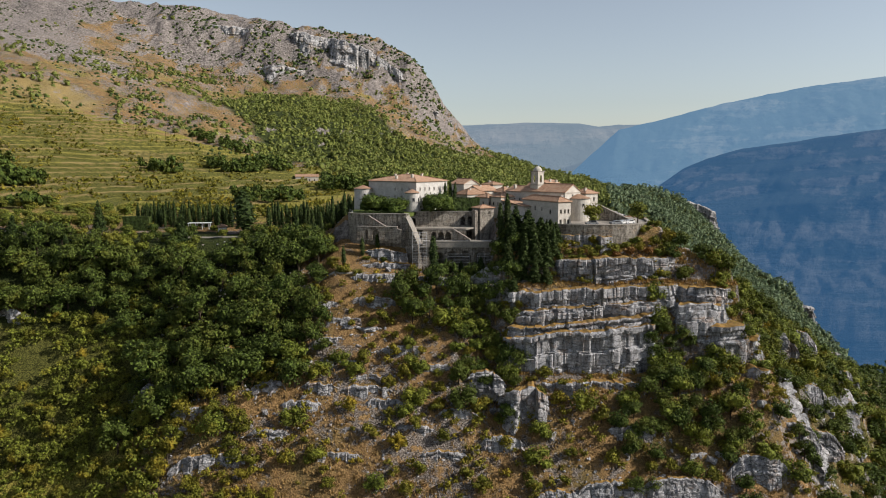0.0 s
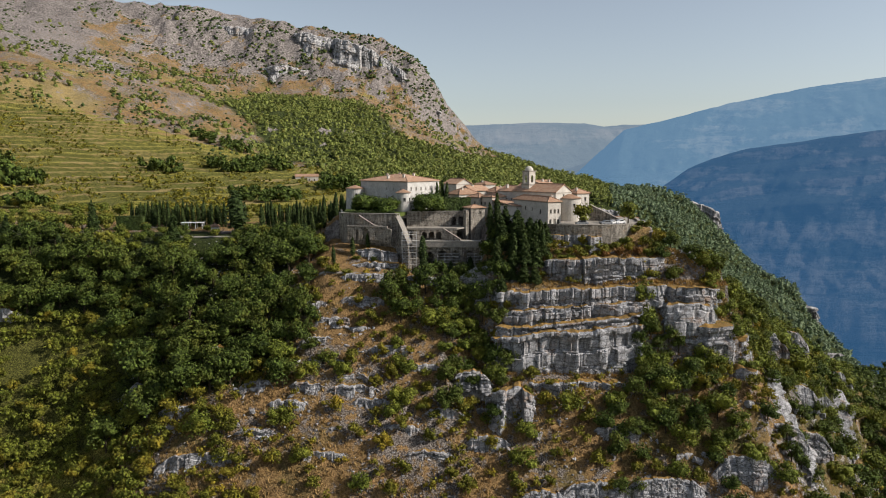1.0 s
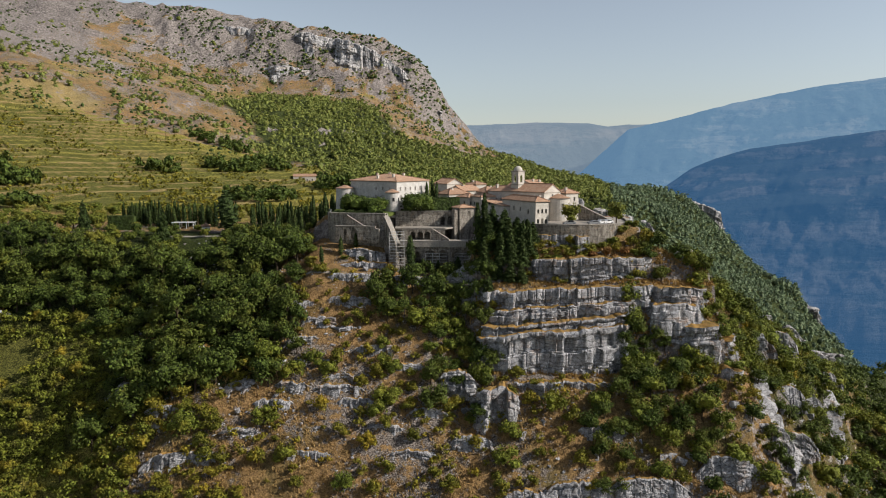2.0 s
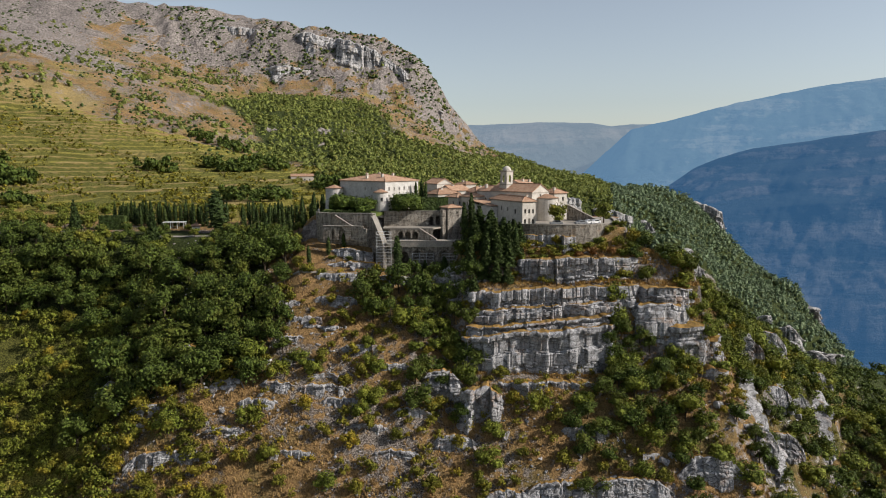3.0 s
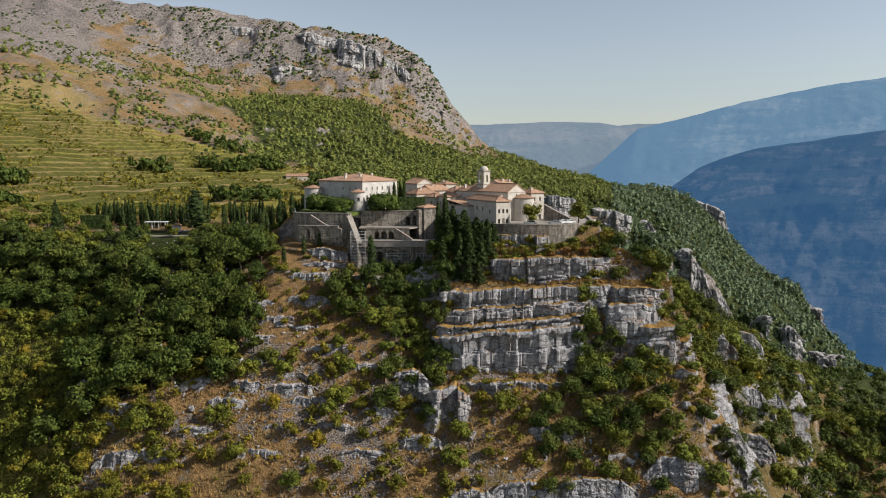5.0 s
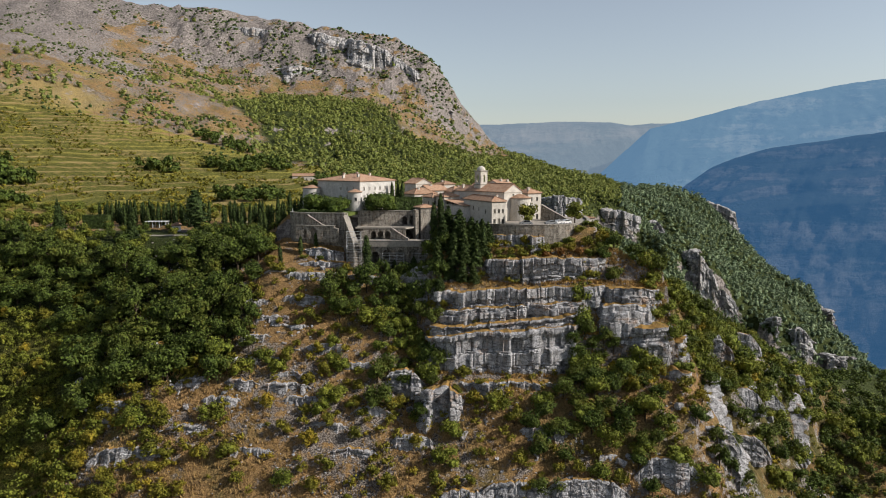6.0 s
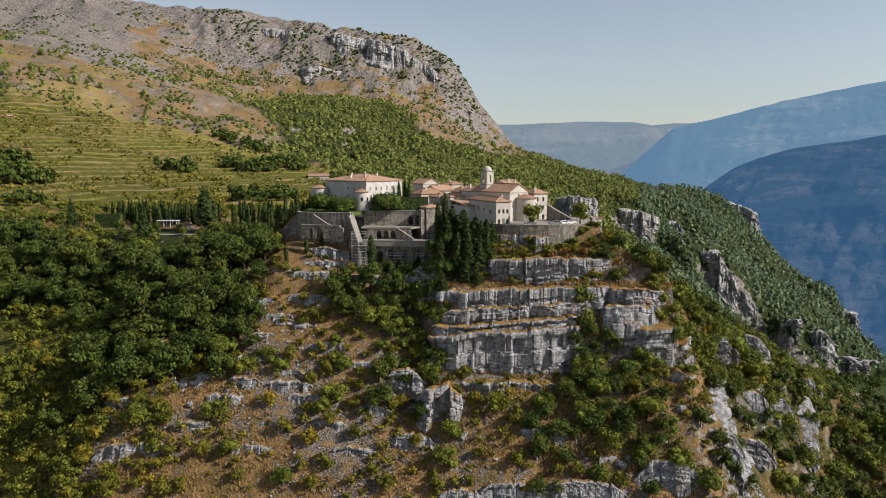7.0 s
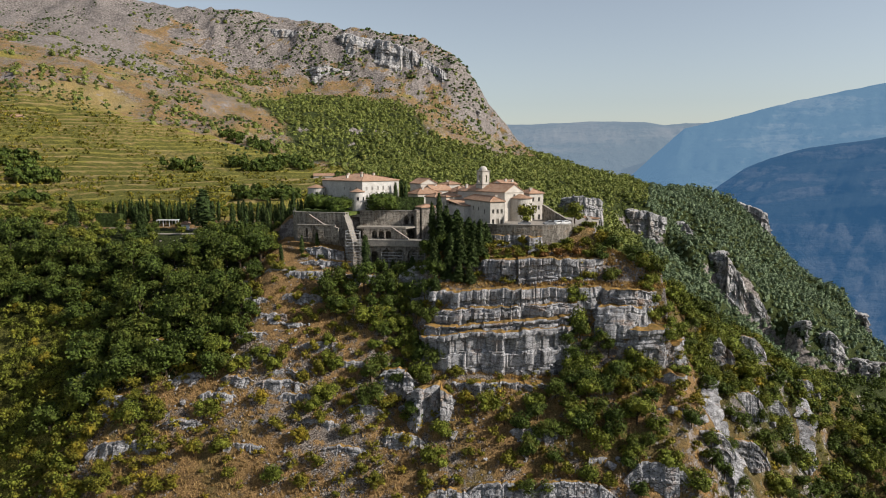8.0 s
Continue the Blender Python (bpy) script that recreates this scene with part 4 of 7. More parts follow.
def spindle_mesh(name, rng, n, radius, tall, size, mat, point=0.7):
    def spread(g, k):
        u = g.uniform(0, 1, k)
        prof_r = np.sin(np.clip(u, 0.02, 1) ** point * math.pi * 0.97 + 0.06) ** 0.75
        a = g.uniform(0, 2 * math.pi, k)
        r = radius * prof_r * g.uniform(0.75, 1.1, k)
        d = np.stack([np.cos(a), np.sin(a), 0.5 + 0 * a], -1)
        return np.stack([r * np.cos(a), r * np.sin(a), 0.25 + u * (tall - 0.25)], -1), d
    V, F = leaves(rng, n, spread, size)
    bm = bmesh.new()
    bmesh.ops.create_icosphere(bm, subdivisions=2, radius=1)
    v = np.array([x.co for x in bm.verts]) * (radius * 0.72, radius * 0.72, tall * 0.46) + (0, 0, tall * 0.5)
    f = [tuple(x.index + n * 4 for x in y.verts) for y in bm.faces]
    bm.free()
    return mesh_from(name, np.concatenate([V, v]), list(map(tuple, F)) + f, mat)


def tiered_mesh(name, rng, n, radius, tall, size, mat):
    """A cedar or fir: drooping tiers that shorten towards the top."""
    def spread(g, k):
        u = 1 - np.sqrt(g.uniform(0, 1, k))
        tier = np.floor(u * 15) / 15
        a = g.uniform(0, 2 * math.pi, k)
        wob = 0.75 + 0.35 * np.sin(a * 3 + tier * 40) * np.cos(a * 2 - tier * 17)
        r = radius * (1 - tier) ** 0.8 * wob * np.sqrt(g.uniform(0.15, 1.0, k))
        z = 0.6 + tier * (tall - 0.6) + tall / 15 * 0.5 - 0.22 * r + g.normal(0, 0.34, k)
        return np.stack([r * np.cos(a), r * np.sin(a), z], -1), np.stack([0.6 * np.cos(a), 0.6 * np.sin(a), 0.8 + 0 * a], -1)
    V, F = leaves(rng, n, spread, size)
    ring = [(radius * 0.42 * math.cos(a * 0.7854), radius * 0.42 * math.sin(a * 0.7854), tall * 0.12) for a in range(8)]
    core = [tuple(4 * n + i for i in (k, (k + 1) % 8, 8)) for k in range(8)]
    return mesh_from(name, np.concatenate([V, np.array(ring + [(0, 0, tall * 0.93)])]), list(map(tuple, F)) + core, mat)


def trunk_mesh(rng, tall, r, limbs, reach):
    bm = bmesh.new()
    lean = rng.normal(0, 0.05, 2)
    top = Vector((lean[0] * tall, lean[1] * tall, tall))
    tube(bm, (0, 0, -0.6), top * 0.5, r, r * 0.75)
    tube(bm, top * 0.48, top, r * 0.75, r * 0.35)
    for k in range(limbs):
        a = k * 2.4 + rng.uniform(0, 1)
        p = top * rng.uniform(0.45, 0.9)
        tube(bm, p, p + Vector((math.cos(a) * reach, math.sin(a) * reach, reach * rng.uniform(0.6, 1.1))), r * 0.45, r * 0.15, 5)
    return bm


def make_plant(name, label, category, group, crown, trunk):
    ob = thing(name, label, category, group)
    part("trunk", trunk, BARK, ob)
    part("crown", crown, None, ob)
    return ob


def proto_set(kind, rng):
    if kind == "oak":
        r, t = rng.uniform(2.8, 3.6), rng.uniform(4.2, 5.4)
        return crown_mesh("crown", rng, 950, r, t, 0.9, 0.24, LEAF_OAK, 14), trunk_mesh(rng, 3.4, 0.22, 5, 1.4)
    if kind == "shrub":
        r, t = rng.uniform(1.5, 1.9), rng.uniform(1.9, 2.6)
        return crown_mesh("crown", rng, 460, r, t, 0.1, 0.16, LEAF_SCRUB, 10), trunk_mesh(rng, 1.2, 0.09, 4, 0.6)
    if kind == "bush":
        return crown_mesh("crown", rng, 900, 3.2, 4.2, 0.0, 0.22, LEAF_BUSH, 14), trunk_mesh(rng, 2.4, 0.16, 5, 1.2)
    if kind == "garden":
        return crown_mesh("crown", rng, 620, 2.4, 3.0, 0.7, 0.22, LEAF_BRIGHT, 12), trunk_mesh(rng, 2.2, 0.16, 5, 0.9)
    if kind == "dome":
        return crown_mesh("crown", rng, 2600, 2.6, 2.5, 0.7, 0.13, LEAF_CLIPPED, 30, 0.95), trunk_mesh(rng, 2.0, 0.14, 6, 0.9)
    if kind == "cypress":
        return spindle_mesh("crown", rng, 300, 0.85, 8.0, 0.22, LEAF_CYPRESS), trunk_mesh(rng, 1.5, 0.12, 0, 0)
    if kind == "conifer":
        return tiered_mesh("crown", rng, 3000, 3.6, 14.0, 0.42, LEAF_CYPRESS), trunk_mesh(rng, 12.0, 0.28, 0, 0)
    return crown_mesh("crown", rng, 420, 1.9, 2.2, 0.2, 0.2, LEAF_DRY, 9, 0.4), trunk_mesh(rng, 1.3, 0.08, 5, 0.7)


TAGS = {
    "oak": ("oak_tree", "dark green evergreen oak on the steep slope", "tree", "oaks of the slope"),
    "shrub": ("shrub", "olive-green shrub on the dry rocky slope", "shrub", "shrubs of the slope"),
    "bush": ("oak_bush", "rounded green oak bush on the rocky slope", "bush", "bushes of the slope"),
    "garden": ("garden_tree", "bright green leafy tree near the village", "tree", "trees by the village"),
    "dome": ("garden_tree", "clipped dome-shaped garden tree on the castle lawn", "tree", "trees by the village"),
    "cypress": ("cypress_tree", "slender dark green cypress in the castle garden", "tree", "cypresses"),
    "conifer": ("conifer_tree", "tall dark conifer with drooping tiers of branches", "tree", "conifers"),
    "dry": ("dry_shrub", "russet half-bare shrub on the ledge", "shrub", "dry shrubs"),
}
PROTO, USED = {}, {}
for KEY, VARIANTS in (("oak", 5), ("shrub", 5), ("bush", 4), ("garden", 3), ("dome", 3), ("cypress", 3), ("conifer", 3), ("dry", 2)):
    PROTO[KEY] = [proto_set(KEY, np.random.default_rng(100 + 7 * v + len(KEY))) for v in range(VARIANTS)]
    PROTO[KEY] = [make_plant(TAGS[KEY][0], TAGS[KEY][1], TAGS[KEY][2], TAGS[KEY][3], c, t) for c, t in PROTO[KEY]]
    USED[KEY] = 0
rnd = random.Random(4)


def plant(kind, x, y, wide=1.0, tall=None, label="", z=None):
    """Sets one plant on the ground; the first of each build stands itself, the rest are copies."""
    protos = PROTO[kind]
    k = USED[kind]
    src = protos[k % len(protos)]
    tall = wide if tall is None else tall
    z = float(height(x, y)) - 0.15 if z is None else z
    m = Matrix.LocRotScale((x, y, z), Euler((rnd.uniform(-0.06, 0.06), rnd.uniform(-0.06, 0.06), rnd.uniform(0, 6.28))), (wide, wide, tall))
    USED[kind] = k + 1
    if k < len(protos):
        src.matrix_world = m
        ob = src
    else:
        scale = src.scale.copy()
        src.scale = (1, 1, 1)
        ob = copy_thing(src, m)
        src.scale = scale
    if label:
        tagged(ob, label)
    return ob


def scatter(n, x0, x1, y0, y1, gap, keep, seed):
    """Uneven places with a least gap, kept by a chance that the plan gives."""
    g = np.random.default_rng(seed)
    xs, ys, c = g.uniform(x0, x1, n), g.uniform(y0, y1, n), g.uniform(0, 1, n)
    ok = c < keep(xs, ys)
    cells, out = {}, []
    for x, y in zip(xs[ok], ys[ok]):
        i, j = int(x // gap), int(y // gap)
        if all((x - u) ** 2 + (y - v) ** 2 > gap * gap for a in (-1, 0, 1) for b in (-1, 0, 1) for u, v in cells.get((i + a, j + b), ())):
            cells.setdefault((i, j), []).append((x, y))
            out.append((float(x), float(y)))
    return out


def stuff(name, spots, template, mat, label, category, lo, hi, seed, squash=(0.8, 1.2)):
    """Many plants too far off to be told apart, in one mesh. template: list of (verts, faces)."""
    g = np.random.default_rng(seed)
    V, F, off = [], [], 0
    zs = height(np.array([p[0] for p in spots]), np.array([p[1] for p in spots]))
    for (x, y), z in zip(spots, zs):
        v, f = template[int(g.integers(len(template)))]
        a, s = g.uniform(0, 6.28), g.uniform(lo, hi)
        c, q = math.cos(a) * s, math.sin(a) * s
        w = np.stack([v[:, 0] * c - v[:, 1] * q + x, v[:, 0] * q + v[:, 1] * c + y, v[:, 2] * s * g.uniform(*squash) + z - 0.15 * s], -1)
        V.append(w)
        F.append(f + off)
        off += len(v)
    V, F = np.concatenate(V), np.concatenate(F)
    me = bpy.data.meshes.new(name)
    me.vertices.add(len(V))
    me.vertices.foreach_set("co", V.ravel())
    k = F.shape[1]
    me.loops.add(F.size)
    me.loops.foreach_set("vertex_index", F.ravel().astype(np.int32))
    me.polygons.add(len(F))
    me.polygons.foreach_set("loop_start", np.arange(0, F.size, k))
    me.update(calc_edges=True)
    me.materials.append(mat)
    return tagged(new(name, me), label, category, kind="stuff")


def clump(seed, n, radius, tall, size, loose=0.55, core=0.9):
    g = np.random.default_rng(seed)
    spread, c, s = lobes(g, 6, radius, tall, 0.1)
    v, f = leaves(g, n, spread, size, loose)
    V, F, off = [v], [f[:, [0, 1, 2]], f[:, [0, 2, 3]]], len(v)
    for k in range(0, 6 if core else 0, 2):
        v, f = blob(g, c[k], s[k] * core)
        V.append(v)
        F.append(f + off)
        off += len(v)
    return np.concatenate(V), np.concatenate(F)


def tuft(seed):
    g = np.random.default_rng(seed)
    a, l = g.uniform(0, 6.28, 14), g.uniform(0.25, 0.6, 14)
    base = np.stack([g.normal(0, 0.16, 14), g.normal(0, 0.16, 14), 0 * a], -1)
    w = np.stack([np.cos(a + 1.57), np.sin(a + 1.57), 0 * a], -1) * 0.06
    tip = base + np.stack([np.cos(a) * 0.25, np.sin(a) * 0.25, l], -1)
    return np.stack([base - w, base + w, tip + w * 0.3, tip - w * 0.3], 1).reshape(-1, 3), np.arange(56).reshape(-1, 4)


# the slope below the village, left to right
def ledges(x, y):
    return ss(16, 22, x) * ss(98, 92, x) * ss(200, 204, y) * ss(236, 228, y)


def village(x, y):
    return ss(-36, -33, x) * ss(74, 70, x) * ss(232, 234, y) * ss(296, 290, y)


def oak_chance(x, y):
    left = (1 - ss(-82, -98, x) * ss(242, 232, y)) * ss(-34, -44, x + 0.15 * (y - 220)) * ss(200, 210, y - 0.12 * (x + 45)) * ss(254, 247, y - 14 * ss(-130, -145, x))
    gully = 0.9 * ss(3, 7, x) * ss(24, 20, x) * ss(192, 198, y) * ss(236, 233, y)
    flank = ss(93, 100, x) * ss(196, 215, y) * np.clip(0.85 + 0.9 * fbm(x, y, 14, 3, 93), 0, 1)
    corner = 0.85 * ss(60, 63, x) * ss(70, 67, x) * ss(196, 204, y) * ss(218, 214, y)
    lower = 0.5 * ss(42, 50, x) * ss(202, 197, y) * np.clip(0.7 + fbm(x, y, 12, 2, 94), 0, 1)
    edge = 0.95 * ss(72, 75, x) * ss(94, 88, x) * ss(221, 226, y) * ss(252, 246, y)
    return np.maximum.reduce([left, gully, flank, corner, lower, edge]) * (1 - village(x, y)) * (0.55 + 0.45 * (fbm(x, y, 22, 2, 91) > -0.25))


# the larger bushes that stand by themselves: (x, y, radius)
SHRUBS_A = ((-63.9, 190.8, 5.2), (-41.7, 193.7, 4.0), (-55.1, 190.7, 3.2), (-7.7, 197.2, 4.2), (-12.4, 186.0, 3.3), (-19.9, 189.0, 2.8), (-7.6, 190.5, 2.9), (0.1, 188.6, 2.5), (-34.2, 183.5, 3.4), (-41.8, 183.3, 3.0), (-29.9, 178.6, 2.5), (-53.1, 180.6, 2.8), (-44.7, 178.1, 1.7), (-17.8, 178.2, 3.4), (-10.2, 177.1, 2.8), (-6.3, 181.2, 2.6), (10.4, 177.7, 3.2), (-36.2, 204.1, 3.8), (-25.5, 205.0, 3.4), (-45.1, 208.6, 5.2), (-30.3, 207.9, 3.5), (-18.5, 218.3, 2.7), (-11.0, 222.1, 3.5), (1.0, 217.5, 4.9), (-6.3, 219.9, 4.2), (8.1, 210.3, 2.6), (-86.8, 199.4, 4.8), (-76.7, 201.8, 4.2), (-61.0, 200.4, 2.6), (9.3, 195.6, 2.9), (10.6, 217.9, 4.6))
SHRUBS_B = ((15.2, 211.5, 3.7), (29.6, 203.3, 3.0), (34.4, 200.1, 2.2), (25.3, 196.5, 2.9), (19.4, 204.2, 4.0), (39.6, 194.9, 4.2), (33.2, 195.8, 2.8), (52.3, 195.6, 3.5), (44.0, 191.4, 3.0), (44.7, 183.1, 3.0), (55.0, 181.8, 2.4), (66.9, 197.6, 4.4), (67.1, 204.8, 4.8), (74.3, 202.2, 4.2), (77.7, 206.7, 3.4), (79.8, 192.2, 5.2), (85.0, 191.1, 3.6), (69.6, 187.7, 4.3), (87.4, 184.0, 4.2), (63.6, 192.6, 4.4), (66.0, 181.5, 3.5), (78.3, 185.8, 3.6), (63.6, 205.6, 4.2), (64.4, 209.2, 4.6), (64.6, 213.6, 4.4), (65.5, 217.5, 4.0), (56.5, 212.2, 2.6), (94.2, 208.0, 3.4), (86.8, 206.1, 3.0), (26.8, 188.8, 3.6), (25.2, 183.6, 4.1), (23.7, 178.2, 2.9), (47.5, 208.2, 1.3))
SHRUBS_C = ((102.5, 218.0, 4.3), (114.7, 236.1, 5.4), (121.7, 233.7, 6.0), (124.8, 230.5, 4.6), (140.6, 235.1, 5.0), (133.5, 237.6, 4.6), (153.9, 254.1, 5.0), (168.8, 263.1, 5.8), (181.0, 270.0, 5.8), (95.2, 218.1, 3.6), (104.2, 198.1, 3.6), (115.4, 208.5, 3.8), (93.3, 180.9, 4.0), (123.0, 209.3, 4.5), (154.5, 242.3, 5.8), (170.7, 250.6, 5.6), (93.0, 199.8, 3.2), (86.2, 198.3, 2.9), (78.5, 199.6, 3.2), (71.1, 179.8, 2.6))
LANDMARKS = SHRUBS_A + SHRUBS_B + SHRUBS_C


BARE = ((101, 199, 5), (110, 207, 5), (91, 183, 5), (70, 178, 6), (130, 226, 6), (145, 247, 6), (28, 189, 4.5), (-51, 196, 5), (12, 197, 5), (40, 179, 5), (62, 173, 6), (85, 177, 5), (113, 200, 5), (119, 223, 4), (90, 202, 4), (-70, 184, 6), (-148, 226, 8), (-128, 222, 6), (126, 259, 5))


def clear(spots, gap=0.75):
    """Leaves the larger bushes and the bare rock their room."""
    spots = [p for p in spots if all((p[0] - a) ** 2 + (p[1] - b) ** 2 > r * r for a, b, r in BARE)]
    return [p for p in spots if all((p[0] - a) ** 2 + (p[1] - b) ** 2 > (gap * r) ** 2 for a, b, r in LANDMARKS)]


for x, y, r in LANDMARKS:
    if r > 3.3:
        plant("bush", x, y, r / 3.0, r / 3.0 * rnd.uniform(0.85, 1.1), z=float(height(x, y)) - 0.7)
    else:
        plant("shrub", x, y, r / 1.75, r / 1.75 * rnd.uniform(0.85, 1.1))
for k in range(78):        # lush bushes along the edge of the flank
    x = 82 + 1.3 * k + rnd.uniform(-2, 2)
    y = float(crest_y(x)) + rnd.uniform(-14, 6)
    w = rnd.uniform(0.6, 1.35)
    plant("bush", x, y, w, w * rnd.uniform(0.9, 1.15), "lush green bush along the edge of the flank")
for x, y in scatter(900, 84, 170, 215, 275, 3.2, lambda x, y: 1.0 * (np.abs(y - crest_y(x) + 9) < 15) * (fbm(x, y, 16, 2, 119) > -0.35), 41)[:110]:
    if all((x - a) ** 2 + (y - b) ** 2 > r * r for a, b, r in BARE):
        w = rnd.uniform(0.6, 1.2)
        plant("bush", x, y, w, w * rnd.uniform(0.85, 1.1), "lush green bush on the steep flank")
OAKS = clear(scatter(9000, -185, -40, 172, 300, 4.8, oak_chance, 1) + scatter(6000, -40, 215, 172, 300, 3.9, oak_chance, 6))
OAKS = [p for p in OAKS if p[1] < crest_y(p[0]) + 14 or p[0] < 80]
FOREST = sorted(OAKS, key=lambda p: abs(p[0] + 20))[:250]
for x, y in FOREST:
    w = rnd.uniform(0.8, 2.0) if x < -40 else rnd.uniform(0.75, 1.25)
    plant("oak", x, y, w, w * rnd.uniform(0.8, 1.15), "dark green oak in the wood below the gardens" if x < -40 else "")


# the trees of the castle's gardens, mixed kinds at the upper edge of the wood
def garden_chance(x, y):
    return ss(-150, -140, x) * ss(-40, -46, x + 0.2 * (y - 262)) * ss(246, 252, y) * ss(274, 268, y) * (fbm(x, y, 15, 2, 98) > -0.2)


for k, (x, y) in enumerate(scatter(1500, -150, -38, 246, 283, 4.6, garden_chance, 21)):
    w, q = rnd.uniform(0.8, 1.5) * (0.6 if y > 262 else 1.0), rnd.random()
    if q < 0.45:
        plant("oak", x, y, w, w * rnd.uniform(0.9, 1.2), "dark green oak below the castle gardens")
    elif q < 0.75:
        plant("bush", x, y, w, w * rnd.uniform(0.9, 1.2), "full green leafy tree below the castle gardens")
    elif q < 0.92:
        plant("garden", x, y, w * 1.25, w * 1.3)
    else:
        plant("cypress", x, y, 1.2, rnd.uniform(0.7, 1.0))
for x, y, w in ((63, 200, 1.2), (68, 200.5, 1.1), (72, 199.5, 0.9), (76, 201, 1.1), (81, 200, 0.8), (62, 195, 1.1), (58, 198, 1.0), (65, 190, 1.1), (56, 189, 0.9), (74, 191, 1.1),
                (47, 190, 0.9), (69, 194, 1.0), (53, 193, 1.0), (80, 193, 0.9), (84, 197, 0.8), (78, 187, 0.9)):
    plant("oak", x, y, w, w * rnd.uniform(0.85, 1.1), "dark oak among rocks below the cliff")


for x, y, w in ((61.8, 210.4, 0.85), (65.7, 210.8, 1.00), (68.0, 210.0, 0.80), (71.1, 210.6, 0.95), (74.1, 210.2, 0.85), (63.5, 209.7, 1.00), (70.2, 209.5, 0.80), 
                (-108.9, 239.7, 1.40), (-99.2, 235.5, 1.20), (-91.8, 236.4, 1.50), (-80.9, 228.4, 1.10), (-102.4, 229.7, 1.40), (-91.9, 225.3, 1.20), (-82.8, 223.7, 1.50), (-72.8, 216.7, 1.10), (-95.9, 219.6, 1.40), (-85.1, 215.8, 1.20), (-73.8, 210.0, 1.50), (-109.6, 228.8, 1.10), (-64.4, 208.2, 1.40),
                (-11.9, 225.9, 1.25), (-6.3, 223.8, 1.00), (-2.0, 226.1, 1.40), (-4.2, 220.0, 1.10), (1.0, 221.8, 0.90), (5.3, 224.6, 1.25), (3.9, 217.8, 1.00), (-13.3, 222.2, 1.40), (17.9, 209.8, 1.10), (21.8, 209.8, 0.90), (24.1, 207.3, 1.25), (15.3, 213.0, 1.00), (-9.4, 218.6, 1.40), (9.9, 222.5, 1.10)):
    plant("oak", x, y, w, w * rnd.uniform(0.85, 1.15), "dark evergreen oak in a shady hollow of the slope")


for x, y in scatter(500, -16, 17, 193, 224, 3.7, lambda x, y: 0.8 + 0 * x, 27)[:46]:
    w = rnd.uniform(0.5, 1.05)
    if rnd.random() < 0.4:
        plant("bush", x, y, w, w * rnd.uniform(0.8, 1.1), "green oak bush beside the cliffs")
    else:
        plant("shrub", x, y, w * 1.5, w * rnd.uniform(1.2, 1.7), "yellow-green shrub beside the cliffs")


def shrub_chance(x, y):
    n = fbm(x, y, 9, 3, 95)
    base = 0.45 + 0.6 * n + 0.5 * ss(92, 100, x)
    dense = ss(-46, -62, x) * ss(214, 204, y)
    bare = ss(-46, -36, x) * ss(24, 16, x) * ss(222, 210, y)
    c = np.maximum(base, dense * 0.95) * (1 - 0.7 * bare) * (1 - ss(-78, -92, x)) * (1 - village(x, y))
    c = c * (1 - 0.75 * ledges(x, y))
    return np.clip(c, 0, 1) * ss(240, 234, y - 40 * ss(90, 110, x))


SHRUBS = clear(scatter(20000, -165, 205, 150, 300, 2.2, shrub_chance, 2))
SHRUBS = [p for p in SHRUBS if (p[1] < crest_y(p[0]) + 10 or p[0] < 80) and all((p[0] - a) ** 2 + (p[1] - b) ** 2 > 5.0 for a, b in OAKS)]
NEAR = [p for p in SHRUBS if -125 < p[0] < 100 and 170 < p[1] < 233][::3][:210]
for x, y in NEAR:
    w = rnd.uniform(0.5, 1.0) if rnd.random() < 0.55 else rnd.uniform(1.0, 1.6)
    dense = x < -85 or (x < -48 and y < 212)
    plant("shrub", x, y, w * (1.45 if dense else 1.0), w * (1.3 if dense else 1.0) * rnd.uniform(0.8, 1.15), "yellow-green bush in dense scrub" if dense else "")
TAKEN = set(NEAR)
THICKET = scatter(14000, -185, -72, 150, 246, 2.5, lambda x, y: ss(-74, -84, x + 0.25 * (y - 200)) * ss(246, 238, y) * 0.95, 14)
THICKET = [p for p in clear(THICKET) if all((p[0] - a) ** 2 + (p[1] - b) ** 2 > 9.0 for a, b in OAKS)]
for x, y in THICKET[::9]:
    w = rnd.uniform(1.2, 2.1)
    plant("shrub", x, y, w, w * rnd.uniform(0.9, 1.25), "yellow-green bush in dense scrub")
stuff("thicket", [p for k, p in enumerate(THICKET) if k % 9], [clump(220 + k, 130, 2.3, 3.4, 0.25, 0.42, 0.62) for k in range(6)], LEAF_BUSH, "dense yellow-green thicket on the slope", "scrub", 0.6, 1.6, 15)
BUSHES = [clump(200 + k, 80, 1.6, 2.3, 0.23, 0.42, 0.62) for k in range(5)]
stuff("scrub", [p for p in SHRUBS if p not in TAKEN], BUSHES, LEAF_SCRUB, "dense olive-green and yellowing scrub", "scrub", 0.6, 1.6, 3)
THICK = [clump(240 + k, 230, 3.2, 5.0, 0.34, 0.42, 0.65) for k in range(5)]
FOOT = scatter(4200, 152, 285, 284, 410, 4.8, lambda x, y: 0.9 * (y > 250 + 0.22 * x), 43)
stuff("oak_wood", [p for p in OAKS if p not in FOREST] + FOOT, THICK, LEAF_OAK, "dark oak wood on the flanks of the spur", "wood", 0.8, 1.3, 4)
TUFTS = [tuft(k) for k in range(6)]
